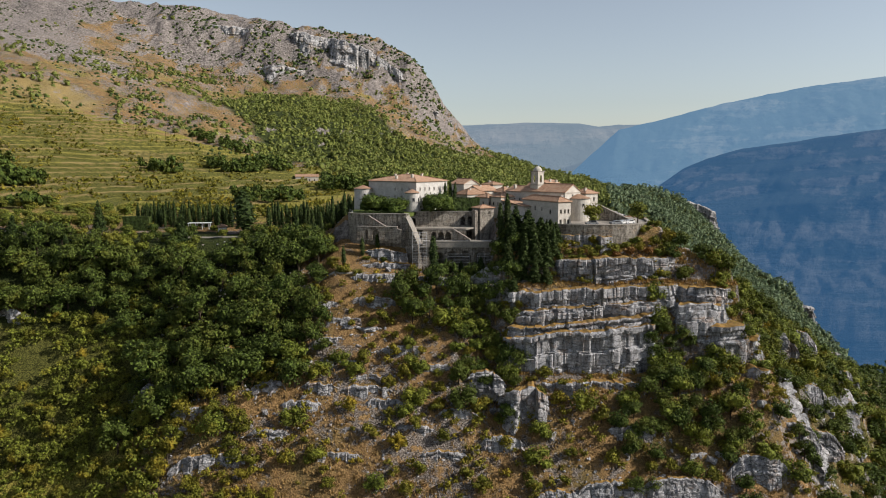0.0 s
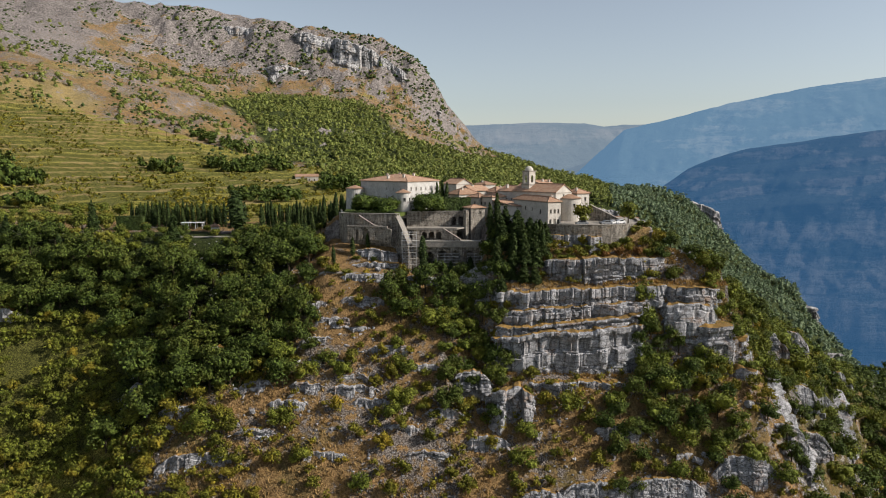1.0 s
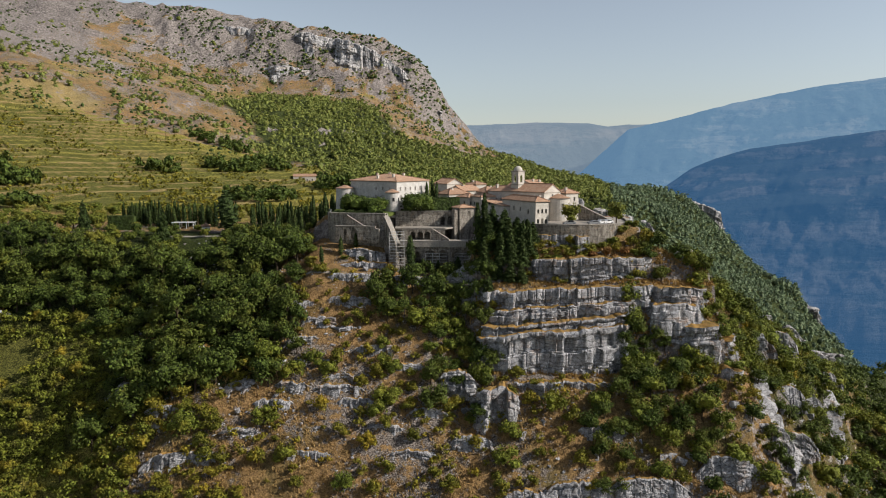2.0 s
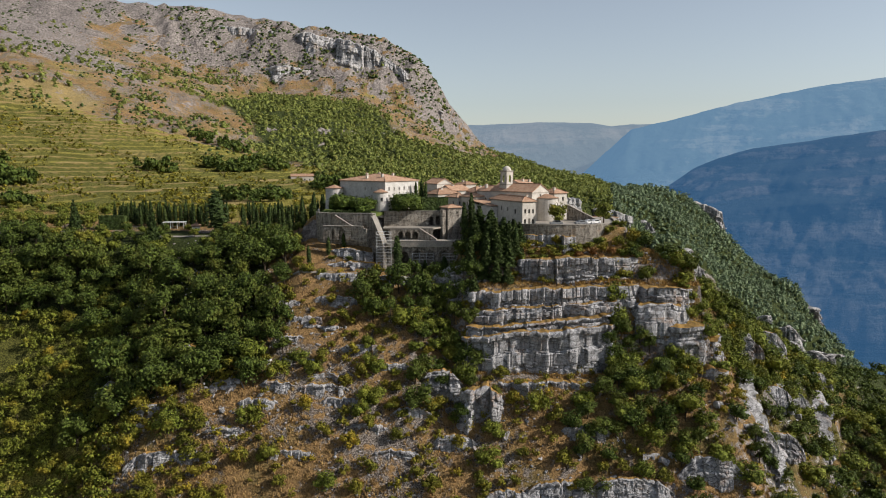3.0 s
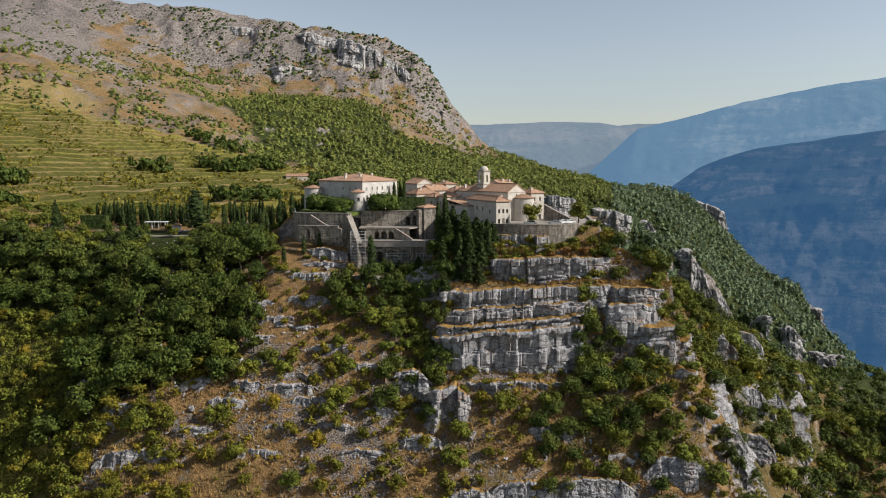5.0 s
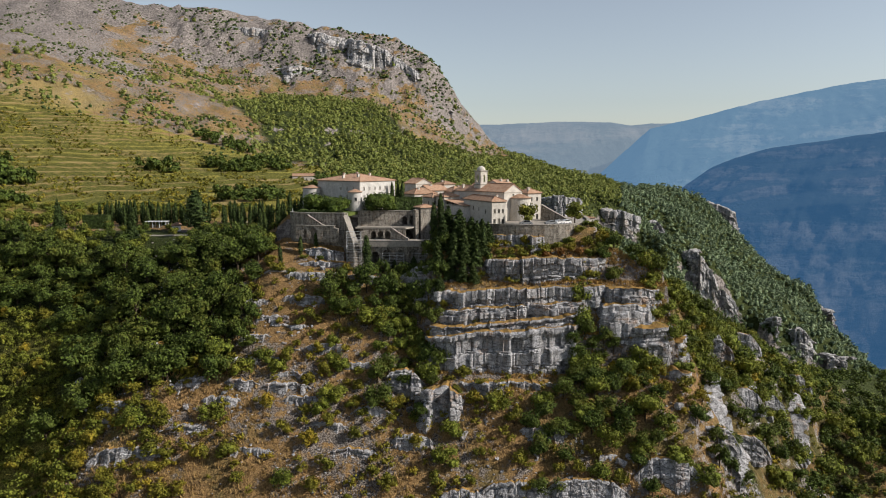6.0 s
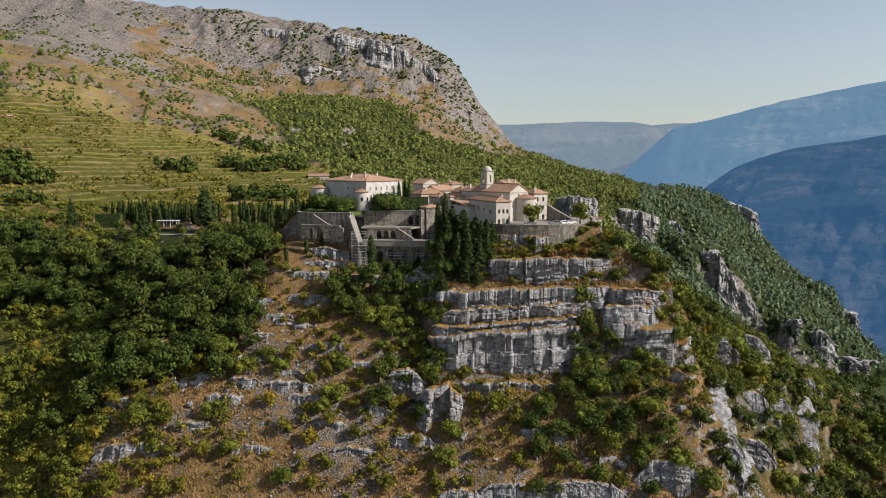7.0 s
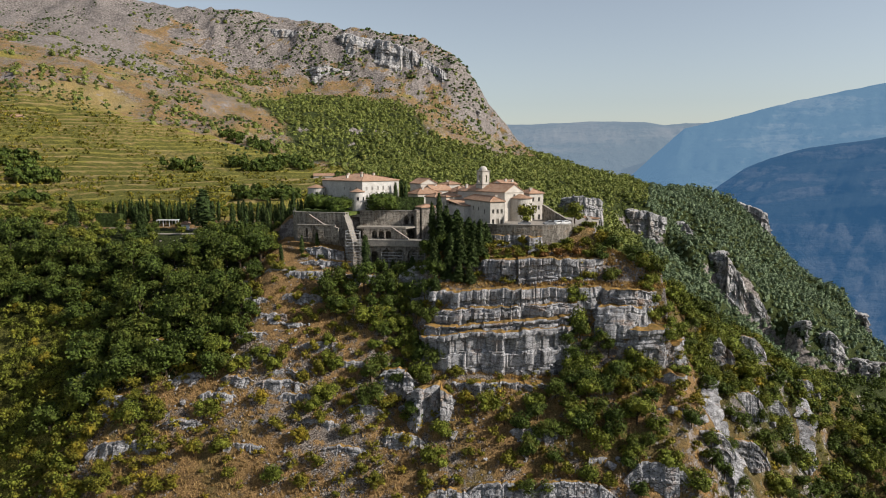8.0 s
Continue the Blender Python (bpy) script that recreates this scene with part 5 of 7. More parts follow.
stuff("dry_grass", scatter(13000, -90, 100, 165, 232, 0.6, lambda x, y: 0.9 * (1 - village(x, y)) * (fbm(x, y, 12, 3, 97) > -0.1), 5),
      TUFTS, plain("straw", (0.42, 0.28, 0.11), (0.30, 0.19, 0.075), 0.4, 0.9, 0, 0), "dry golden grass on slopes and ledges", "grass", 0.9, 2.2, 5)


stuff("ledge_grass", scatter(7000, 18, 94, 205, 233, 0.5, lambda x, y: ledges(x, y) * 0.9, 19),
      TUFTS, plain("golden_straw", (0.46, 0.29, 0.09), (0.33, 0.20, 0.07), 0.4, 0.9, 0, 0), "golden dry grass along the cliff ledges", "grass", 0.9, 2.0, 19)


def stony(x, y):
    return (0.6 - 0.25 * ss(40, 20, np.abs(x + 10))) * (1 - village(x, y)) * (fbm(x, y, 16, 4, 83) > 0.02) + 0.12


stuff("loose_stones", scatter(9500, -95, 160, 170, 262, 0.5, stony, 12), BLOCKS, CLIFF, "loose pale limestone rubble on the slope", "rubble", 0.18, 0.8, 12)


# the wooded hillside behind, and scattered trees on the mountain
def wood_chance(x, y):
    z = height(x, y, False)
    w = wooded(x, y, z)
    sparse = 0.05 * (fbm(x, y, 45, 3, 105) > 0.1) * ss(640, 700, y)
    w = w * np.where(w < 0.97, 0.75 * (fbm(x, y, 24, 3, 113) > 0.75 - 1.5 * w), 1.0)
    return np.maximum(w, sparse) * np.where(x > 120, 1.0 + 0.7 * fbm(x, y, 38, 3, 111), 1) * np.where(x > 60, fbm(x, y, 17, 3, 115) > -0.40, 1)


def dome(seed, radius, tall):
    """A rounded, lumpy far crown, without its hidden underside."""
    g = np.random.default_rng(seed)
    v, f = blob(g, np.zeros(3), 1.0)
    v = v * (1 + 0.30 * g.normal(0, 1, (len(v), 1)))
    f = np.array([q for q in f if v[q, 2].max() > -0.1])
    keep, inv = np.unique(f, return_inverse=True)
    return v[keep] * (radius, radius, tall) + (0, 0, tall * 0.45), inv.reshape(f.shape)


def crowns(seed):
    """A far tree: a lumpy mass under loose sprays."""
    g = np.random.default_rng(seed)
    r = g.uniform(1.8, 2.3)
    V, F = dome(seed * 10, r, r * g.uniform(1.0, 1.6))
    spread, c, s = lobes(g, 6, 3.2, g.uniform(4.2, 5.8), 0.2)
    v, f = leaves(g, 30, spread, 0.72, 0.45)
    return np.concatenate([V, v]), np.concatenate([F, f[:, [0, 1, 2]] + len(V), f[:, [0, 2, 3]] + len(V)])


FAR_TREES = [crowns(300 + k) for k in range(10)]
WOOD = [p for p in scatter(138000, -640, 560, 290, 1290, 5.5, wood_chance, 7) if p[1] > 450 or p[0] > 260]
# past this line the trees take the haze-tinted leaf colour
stuff("gorge_wood", [p for p in WOOD if p[0] > 90 + 0.2 * (p[1] - 300)], FAR_TREES, LEAF_GORGE_HAZED, "oak wood on the steep gorge side, leaves tinted for haze", "woodland", 0.9, 1.85, 6, (0.6, 1.1))
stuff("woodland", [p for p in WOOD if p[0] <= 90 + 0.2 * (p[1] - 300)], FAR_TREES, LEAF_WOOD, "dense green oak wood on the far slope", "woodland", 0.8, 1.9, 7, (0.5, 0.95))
MOUNTAIN_BUSH = [dome(320 + k, 1.9, 1.7) for k in range(6)]
stuff("mountain_scrub", scatter(26000, -1000, 60, 640, 1330, 4.0, lambda x, y: 0.4 * (fbm(x, y, 55, 3, 107) > 0.02) * (1 - wooded(x, y, height(x, y, False))), 8),
      MOUNTAIN_BUSH, LEAF_CYPRESS, "scattered dark bushes on the dry mountainside", "scrub", 0.35, 1.25, 8)
stuff("crest_scrub", scatter(9000, -640, 40, 1190, 1345, 4.5, lambda x, y: 0.4 * (fbm(x, y, 40, 3, 117) > 0.08) * ss(-640, -400, x), 18),
      MOUNTAIN_BUSH, LEAF_CYPRESS, "dark bushes among the crags of the crest", "scrub", 0.6, 1.9, 18)


def riser_chance(x, y):
    t, q = terraces(x, y, height(x, y, False))
    return 0.7 * (t > 0.3) * (q - np.floor(q) > 0.70) * (fbm(x, y, 26, 2, 109) > -0.1)


stuff("terrace_scrub", scatter(42000, -520, -60, 325, 690, 1.5, riser_chance, 9), [clump(340 + k, 14, 0.9, 1.3, 0.5, 0.55, 0) for k in range(4)], LEAF_SCRUB,
      "rows of bushes along the old terrace walls", "scrub", 0.6, 1.7, 9)


# ---- houses ----
def facade(bm, m, length, h, holes, depth=0.28):
    """A wall face with openings through it and their reveals. holes: (u0, v0, u1, v1). m puts u along x, v along z, outside at -y."""
    us = sorted({0.0, length, *(q for a in holes for q in (a[0], a[2]))})
    vs = sorted({0.0, h, *(q for a in holes for q in (a[1], a[3]))})

    def quad(*p):
        bm.faces.new([bm.verts.new(m @ Vector(q)) for q in p])
    for u0, u1 in zip(us, us[1:]):
        for v0, v1 in zip(vs, vs[1:]):
            cu, cv = (u0 + u1) / 2, (v0 + v1) / 2
            if not any(a[0] < cu < a[2] and a[1] < cv < a[3] for a in holes):
                quad((u0, 0, v0), (u1, 0, v0), (u1, 0, v1), (u0, 0, v1))
    for a, b, c, d in holes:
        quad((a, 0, b), (c, 0, b), (c, depth, b), (a, depth, b))
        quad((a, 0, d), (a, depth, d), (c, depth, d), (c, 0, d))
        quad((a, 0, b), (a, depth, b), (a, depth, d), (a, 0, d))
        quad((c, 0, b), (c, 0, d), (c, depth, d), (c, depth, b))


def window(parent, m, hole, shutters=False, door=False, closed=False):
    a, b, c, d = hole
    bm = bmesh.new()
    t = 0.07
    for x0, z0, x1, z1 in ((a, b, a + t, d), (c - t, b, c, d), (a + t, d - t, c - t, d), (a + t, b, c - t, b + t), ((a + c) / 2 - t / 2, b + t, (a + c) / 2 + t / 2, d - t)):
        box(bm, x0, 0.16, z0, x1, 0.24, z1)
    bmesh.ops.transform(bm, matrix=m, verts=bm.verts)
    w = part("door" if door else "window", bm, SHUTTER, parent)
    bm = bmesh.new()
    box(bm, a, 0.22, b, c, 0.27, d)
    bmesh.ops.transform(bm, matrix=m, verts=bm.verts)
    part("door_leaf" if door else "pane", bm, SHUTTER if door else PANEL_GREY if closed else GLASS_DARK, w)
    bm = bmesh.new()
    box(bm, a - 0.12, -0.08, b - 0.12, c + 0.12, 0.05, b)
    bmesh.ops.transform(bm, matrix=m, verts=bm.verts)
    part("sill", bm, PAVING, w)
    if shutters:
        for x0, x1 in ((a - (c - a) / 2 - 0.02, a - 0.02), (c + 0.02, c + (c - a) / 2 + 0.02)):
            bm = bmesh.new()
            box(bm, x0, -0.06, b, x1, -0.01, d)
            bmesh.ops.transform(bm, matrix=m, verts=bm.verts)
            part("shutter", bm, SHUTTER, w)


def roof_faces(bm, lr, ll, h, kind, rise, over):
    """A tiled roof with eaves and thickness over a plan lr by ll, its walls h high."""
    a, b, c, d = -over, lr + over, -over, ll + over
    e, t = h - 0.06, 0.2
    mid_r, mid_l = lr / 2, ll / 2
    if kind == "hip":
        k = min(lr, ll) / 2 + over
        if lr >= ll:
            r1, r2 = (a + k, mid_l, e + rise), (b - k, mid_l, e + rise)
            tops = [((a, c), (b, c), r2, r1), ((b, c), (b, d), r2), ((b, d), (a, d), r1, r2), ((a, d), (a, c), r1)]
        else:
            r1, r2 = (mid_r, c + k, e + rise), (mid_r, d - k, e + rise)
            tops = [((a, c), (b, c), r1), ((b, c), (b, d), r2, r1), ((b, d), (a, d), r2), ((a, d), (a, c), r1, r2)]
    elif kind == "gable_l":          # ridge along the left side's way
        r1, r2 = (mid_r, c, e + rise), (mid_r, d, e + rise)
        tops = [((b, c), (b, d), r2, r1), ((a, d), (a, c), r1, r2)]
    elif kind == "gable_r":
        r1, r2 = (a, mid_l, e + rise), (b, mid_l, e + rise)
        tops = [((a, c), (b, c), r2, r1), ((b, d), (a, d), r1, r2)]
    else:                            # one slope, high at the back
        tops = [((a, c), (b, c), (b, d, e + rise), (a, d, e + rise))]
    for f in tops:
        lo = [p if len(p) == 3 else (*p, e) for p in f]
        top = [bm.verts.new((x, y, z + t)) for x, y, z in lo]
        low = [bm.verts.new(p) for p in lo]
        bm.faces.new(top)
        bm.faces.new(low[::-1])
        for i in range(len(lo)):
            j = (i + 1) % len(lo)
            bm.faces.new((low[i], low[j], top[j], top[i]))


def tile_rows(bm, lr, ll, h, kind, rise, over):
    """Raised ridge and hip tiles."""
    e = h + 0.2
    if kind == "hip":
        k = min(lr, ll) / 2 + over
        if lr >= ll:
            r1, r2 = Vector((-over + k, ll / 2, e + rise)), Vector((lr + over - k, ll / 2, e + rise))
            ends = [((-over, -over), r1), ((-over, ll + over), r1), ((lr + over, -over), r2), ((lr + over, ll + over), r2)]
        else:
            r1, r2 = Vector((lr / 2, -over + k, e + rise)), Vector((lr / 2, ll + over - k, e + rise))
            ends = [((-over, -over), r1), ((lr + over, -over), r1), ((-over, ll + over), r2), ((lr + over, ll + over), r2)]
        tube(bm, r1, r2, 0.14)
        for p, r in ends:
            tube(bm, (*p, e - 0.03), r, 0.13)
    elif kind == "gable_l":
        tube(bm, (lr / 2, -over, e + rise), (lr / 2, ll + over, e + rise), 0.14)
    elif kind == "gable_r":
        tube(bm, (-over, ll / 2, e + rise), (lr + over, ll / 2, e + rise), 0.14)
    else:
        tube(bm, (-over, ll + over, e + rise), (lr + over, ll + over, e + rise), 0.14)


def house(name, label, x, y, ang, lr, ll, z0, eave, kind="hip", rise=1.6, wall=None, right=(), left=(), chimneys=(), over=0.4, base=0.0, doors=()):
    """A house by its near corner: lr metres along ang, ll metres at right angles to the left. right, left: openings (u, v, width, height) in those
    faces, v above z0 + base."""
    wall = wall or STUCCO
    ob = thing(name, label, "building", "houses of the village", pose(x, y, z0, 0, 0, ang))
    h = eave - z0
    mr = Matrix.Identity(4)
    ml = pose(0, ll, 0, 0, 0, -90)
    hr = [(u, v + base, u + w, v + base + q) for u, v, w, q in right]
    hl = [(ll - u - w, v + base, ll - u, v + base + q) for u, v, w, q in left]
    bm = bmesh.new()
    facade(bm, mr, lr, h, hr)
    facade(bm, ml, ll, h, hl)
    facade(bm, pose(lr, 0, 0, 0, 0, 90), ll, h, [])
    facade(bm, pose(lr, ll, 0, 0, 0, 180), lr, h, [])
    if kind.startswith("gable"):
        pts = [((0, 0), (lr, 0)), ((lr, ll), (0, ll))] if kind == "gable_l" else [((lr, 0), (lr, ll)), ((0, ll), (0, 0))]
        for p, q in pts:
            bm.faces.new([bm.verts.new(v) for v in ((*p, h), (*q, h), ((p[0] + q[0]) / 2, (p[1] + q[1]) / 2, h + rise * 0.97))])
    part("wall", bm, wall, ob)
    bm = bmesh.new()
    roof_faces(bm, lr, ll, h, kind, rise, over)
    r = part("roof", bm, TILE, ob)
    bm = bmesh.new()
    tile_rows(bm, lr, ll, h, kind, rise, over)
    part("ridge_tiles", bm, TILE, r)
    bm = bmesh.new()
    for a, b, c, d in ((-0.12, -0.12, lr + 0.12, 0.0), (-0.12, 0.0, 0.0, ll)):
        box(bm, a, b, h - 0.35, c, d, h - 0.12)
    part("cornice", bm, PAVING, r)
    for i, q in enumerate(hr):
        window(ob, mr, q, door=i in doors, closed=name == "castle")
    for q in hl:
        window(ob, ml, q, closed=name == "castle")
    for cx, cy, ch in chimneys:
        bm = bmesh.new()
        box(bm, cx - 0.4, cy - 0.4, h, cx + 0.4, cy + 0.4, h + rise + ch, 0.03)
        box(bm, cx - 0.5, cy - 0.5, h + rise + ch, cx + 0.5, cy + 0.5, h + rise + ch + 0.12)
        c = part("chimney", bm, STUCCO, r)
        bm = bmesh.new()
        for k in (-0.2, 0.2):
            tube(bm, (cx + k, cy, h + rise + ch + 0.1), (cx + k, cy, h + rise + ch + 0.5), 0.12, 0.1)
        part("chimney_pot", bm, TILE, c)
    return ob


def rows(n, first, pitch, v, w=0.9, h=1.4):
    return [(first + pitch * k, v, w, h) for k in range(n)]


# the castle
house("castle", "large pale rendered castle with low tiled hip roof", -9.7, 262, 53, 18.7, 23.4, 79.5, 92.4, "hip", 2.3, STUCCO_GREY,
               rows(6, 1.6, 2.8, 9.6, 0.9, 1.2) + rows(6, 1.6, 2.8, 5.6, 1.1, 2.2) + rows(3, 4.4, 5.0, 2.6, 1.0, 1.4),
               rows(3, 3.0, 3.4, 6.0, 1.0, 1.7) + rows(3, 3.0, 3.4, 9.7, 0.8, 0.9), [(5, 6, 0.2), (12, 7, 0.3), (7, 16, 0.2), (13, 15, 0.5), (3, 12, -0.4)])


def round_tower(name, label, x, y, r, z0, top, roof_rise, wall):
    ob = thing(name, label, "tower", "", pose(x, y, z0))
    bm = bmesh.new()
    bmesh.ops.create_cone(bm, cap_ends=True, segments=28, radius1=r * 1.08, radius2=r, depth=top - z0, matrix=Matrix.Translation((0, 0, (top - z0) / 2)))
    part("wall", bm, wall, ob)
    bm = bmesh.new()
    bmesh.ops.create_cone(bm, cap_ends=True, segments=28, radius1=r + 0.45, radius2=0.1, depth=roof_rise, matrix=Matrix.Translation((0, 0, top - z0 + roof_rise / 2)))
    part("roof", bm, TILE, ob)
    bm = bmesh.new()
    bmesh.ops.create_cone(bm, cap_ends=False, segments=28, radius1=r + 0.15, radius2=r + 0.15, depth=0.25, matrix=Matrix.Translation((0, 0, top - z0 - 0.2)))
    part("cornice", bm, PAVING, ob)
    for a in (-75, -20):
        bm = bmesh.new()
        box(bm, r - 0.1, -0.4, (top - z0) - 3.2, r + 0.06, 0.4, (top - z0) - 1.9)
        bmesh.ops.transform(bm, matrix=pose(0, 0, 0, 0, 0, a), verts=bm.verts)
        w = part("window", bm, GLASS_DARK, ob)
        bm = bmesh.new()
        box(bm, r - 0.1, -0.5, (top - z0) - 3.35, r + 0.12, 0.5, (top - z0) - 3.2)
        bmesh.ops.transform(bm, matrix=pose(0, 0, 0, 0, 0, a), verts=bm.verts)
        part("sill", bm, PAVING, w)
    return ob


round_tower("round_tower", "pale round corner tower with low conical tiled roof", -11.2, 260.3, 2.5, 79.5, 88.6, 1.2, STUCCO_GREY)
round_tower("round_tower", "pale round corner tower with low conical tiled roof", -30.4, 274.4, 3.3, 79.5, 89.6, 1.2, STUCCO_GREY)

house("house", "long pale house with hip roof above the retaining wall", 38.2, 238, 27.5, 5.2, 21, 72, 86.4, "hip", 1.5, STUCCO,
      [(0.6, 0.2, 0.9, 2.0), (2.2, 0.1, 1.0, 2.3), (3.8, 0.2, 0.9, 1.9), (0.7, 4.2, 0.8, 1.3), (2.3, 4.2, 0.8, 1.3), (3.8, 4.2, 0.8, 1.3)],
      [(4, 3.8, 0.9, 1.5), (9, 4.6, 0.7, 1.2), (13, 4.6, 0.9, 1.4), (17, 4.6, 0.8, 1.3), (6, 0.8, 0.8, 1.2)], [(3.2, 2.6, 0.4)], base=6.4, doors=(1,))
house("house", "plain stone house with red tiled lean-to roof", 28.6, 251, 27.5, 6, 16.5, 68, 84.2, "shed", 1.5, STUCCO_GREY, [], [(6, 9, 0.8, 1.3), (11, 11, 0.7, 1.1)], [(4, 5, 0.2)])
house("house", "rough stone house built on the garden wall with pale tiled roof", 13.2, 255.5, 30, 6.0, 5.0, 70, 83.2, "hip", 0.9, STONE, [(3.6, 11.0, 0.7, 1.0)], [])
house("house", "pale village house with broad tiled roof", 9.3, 275, 40, 10.6, 7.2, 77, 87.1, "hip", 2.0, STUCCO, rows(4, 1.0, 2.5, 6.6, 0.9, 1.3) + rows(4, 1.2, 2.5, 3.2, 0.9, 1.4), rows(2, 1.5, 3, 6.6, 0.8, 1.2), [(4, 3, 0.3)])
house("house", "tall village house with tiled gable roof", 8.4, 291, 40, 8, 8, 77, 90.6, "gable_l", 2.0, STUCCO, rows(3, 1.2, 2.4, 9.8, 0.8, 1.3), rows(2, 1.5, 3, 9.8, 0.8, 1.2))
house("house", "narrow village house with low hip roof", 20.0, 290, 40, 5.5, 6, 77, 90.4, "hip", 1.1, STUCCO, rows(2, 1.0, 2.2, 10.4, 0.8, 1.2), rows(2, 1.2, 2.5, 10.2, 0.8, 1.2), [(2, 4, 0.3)])
house("house", "village house with broad red tiled roof", 14.6, 282, 35, 8.5, 9, 77, 88.2, "gable_r", 1.9, STUCCO, rows(3, 1.2, 2.5, 7.8, 0.8, 1.3), rows(2, 2, 3, 7.8, 0.8, 1.3), [(3, 4, 0.2)])
house("house", "village house with weathered tiled roof", 23.8, 282, 40, 7.5, 6.5, 77, 87.7, "hip", 1.9, STUCCO_GREY, rows(3, 1.0, 2.3, 7.2, 0.8, 1.3), rows(2, 1.4, 2.6, 7.2, 0.8, 1.3), [(5, 3, 0.3)])
house("house", "village house with dark red tiled roof", 30.2, 272, 40, 8, 9, 77, 88.4, "gable_l", 1.9, STUCCO_GREY, rows(3, 1.0, 2.4, 7.6, 0.8, 1.3), rows(3, 1.4, 2.6, 7.6, 0.8, 1.3), [(2, 6, 0.5)])
house("house", "low village house with tiled roof", 21.2, 264, 38, 6.5, 5.5, 74, 86.7, "hip", 1.3, STUCCO, rows(2, 1.2, 2.5, 9.6, 0.8, 1.2) + rows(2, 1.2, 2.5, 6.2, 0.8, 1.2), rows(2, 1.2, 2.4, 9.6, 0.8, 1.2))
house("house", "village house with small dormer roof", 16.6, 268, 42, 5, 6, 75, 86.3, "hip", 1.2, STUCCO, rows(2, 0.9, 2.0, 8.6, 0.8, 1.2) + rows(2, 0.9, 2.0, 5.4, 0.8, 1.2), rows(1, 2, 2.4, 8.6, 0.8, 1.2))
house("house", "village house behind the bell tower with tiled roof", 42.0, 284, 35, 6.5, 9, 77, 90.6, "gable_r", 1.5, STUCCO, rows(2, 1.2, 2.6, 10.2, 0.8, 1.2), [], [(3, 3, 0.5), (5.5, 2, 0.2)])
house("church", "pale rendered church nave with tiled gable roof", 42.8, 252.5, 45, 9.4, 19.5, 76, 88.9, "gable_l", 2.7, STUCCO, [(4.3, 11.2, 0.8, 1.0)], [], over=0.3)
house("house", "pale three-storey house with tiled hip roof", 51.6, 260.5, 30, 5.8, 7, 77, 88.2, "hip", 1.5, STUCCO, rows(2, 1.2, 2.4, 8.4, 0.8, 1.4) + rows(2, 1.2, 2.4, 5.4, 0.8, 1.4) + rows(2, 1.2, 2.4, 1.6, 1.0, 2.0), rows(2, 1.4, 3, 8.4, 0.8, 1.3), [(1.5, 2, 0.4)])
house("inn", "flat-faced pale building on the flank with many windows", 71.6, 275.5, 22, 7.4, 6.5, 62, 78.0, "hip", 0.6, STUCCO, rows(4, 0.7, 1.75, 13.0, 0.9, 1.6) + rows(4, 0.7, 1.75, 9.6, 0.9, 1.8) + rows(4, 0.7, 1.75, 6.2, 0.9, 1.6), [])
house("farmhouse", "long low farmhouse with tiled roof among terraces", -124, 607, 12, 19, 8, 79.5, 86.6, "gable_r", 2.0, STUCCO, rows(4, 2.5, 4.2, 3.6, 1.1, 1.5), [])
house("farm_shed", "low pale farm shed beside a track", -138, 603, 8, 12, 6, 79, 82.6, "gable_r", 1.2, STUCCO, rows(2, 3, 4, 1.2, 1.4, 1.4), [])
house("hill_house", "small white house on the wooded slope", -240, 845, 10, 22, 9, 137, 147, "gable_r", 2.0, PAVING, rows(4, 3, 4.5, 2.5, 1.3, 1.6), [])

# the apse and the bell tower
round_tower("apse", "round church apse with half-conical tiled roof", 48.4, 257.0, 4.0, 76, 86.8, 1.5, STUCCO)


def arch_wall(bm, m, length, h, depth, arches, seg=8):
    """A wall with round-headed openings through it. arches: (centre, width, foot, crown height)."""
    def quad(*p):
        bm.faces.new([bm.verts.new(m @ Vector(q)) for q in p])
    edges = [0.0]
    for c, w, f, t in sorted(arches):
        edges += [c - w / 2, c + w / 2]
    edges.append(length)
    for i in range(0, len(edges), 2):
        a, b = edges[i], edges[i + 1]
        for y, flip in ((0, 0), (depth, 1)):
            p = [(a, y, 0), (b, y, 0), (b, y, h), (a, y, h)]
            quad(*(p[::-1] if flip else p))
    for c, w, f, t in arches:
        r = w / 2
        spring = t - r
        pts = [(c + r * math.cos(math.pi * k / seg), spring + r * math.sin(math.pi * k / seg)) for k in range(seg + 1)]
        for (x0, z0), (x1, z1) in zip(pts, pts[1:]):
            quad((x1, 0, z1), (x0, 0, z0), (x0, 0, h), (x1, 0, h))
            quad((x0, depth, z0), (x1, depth, z1), (x1, depth, h), (x0, depth, h))
            quad((x0, 0, z0), (x1, 0, z1), (x1, depth, z1), (x0, depth, z0))
        for x, s in ((c - r, 1), (c + r, -1)):
            p = [(x, 0, f), (x, depth, f), (x, depth, spring), (x, 0, spring)]
            quad(*p[::s])
        if f > 0:
            quad((c - r, 0, 0), (c + r, 0, 0), (c + r, 0, f), (c - r, 0, f))
            quad((c - r, 0, f), (c + r, 0, f), (c + r, depth, f), (c - r, depth, f))
    quad((0, 0, h), (length, 0, h), (length, depth, h), (0, depth, h))
    for x in (0, length):
        quad((x, 0, 0), (x, depth, 0), (x, depth, h), (x, 0, h))


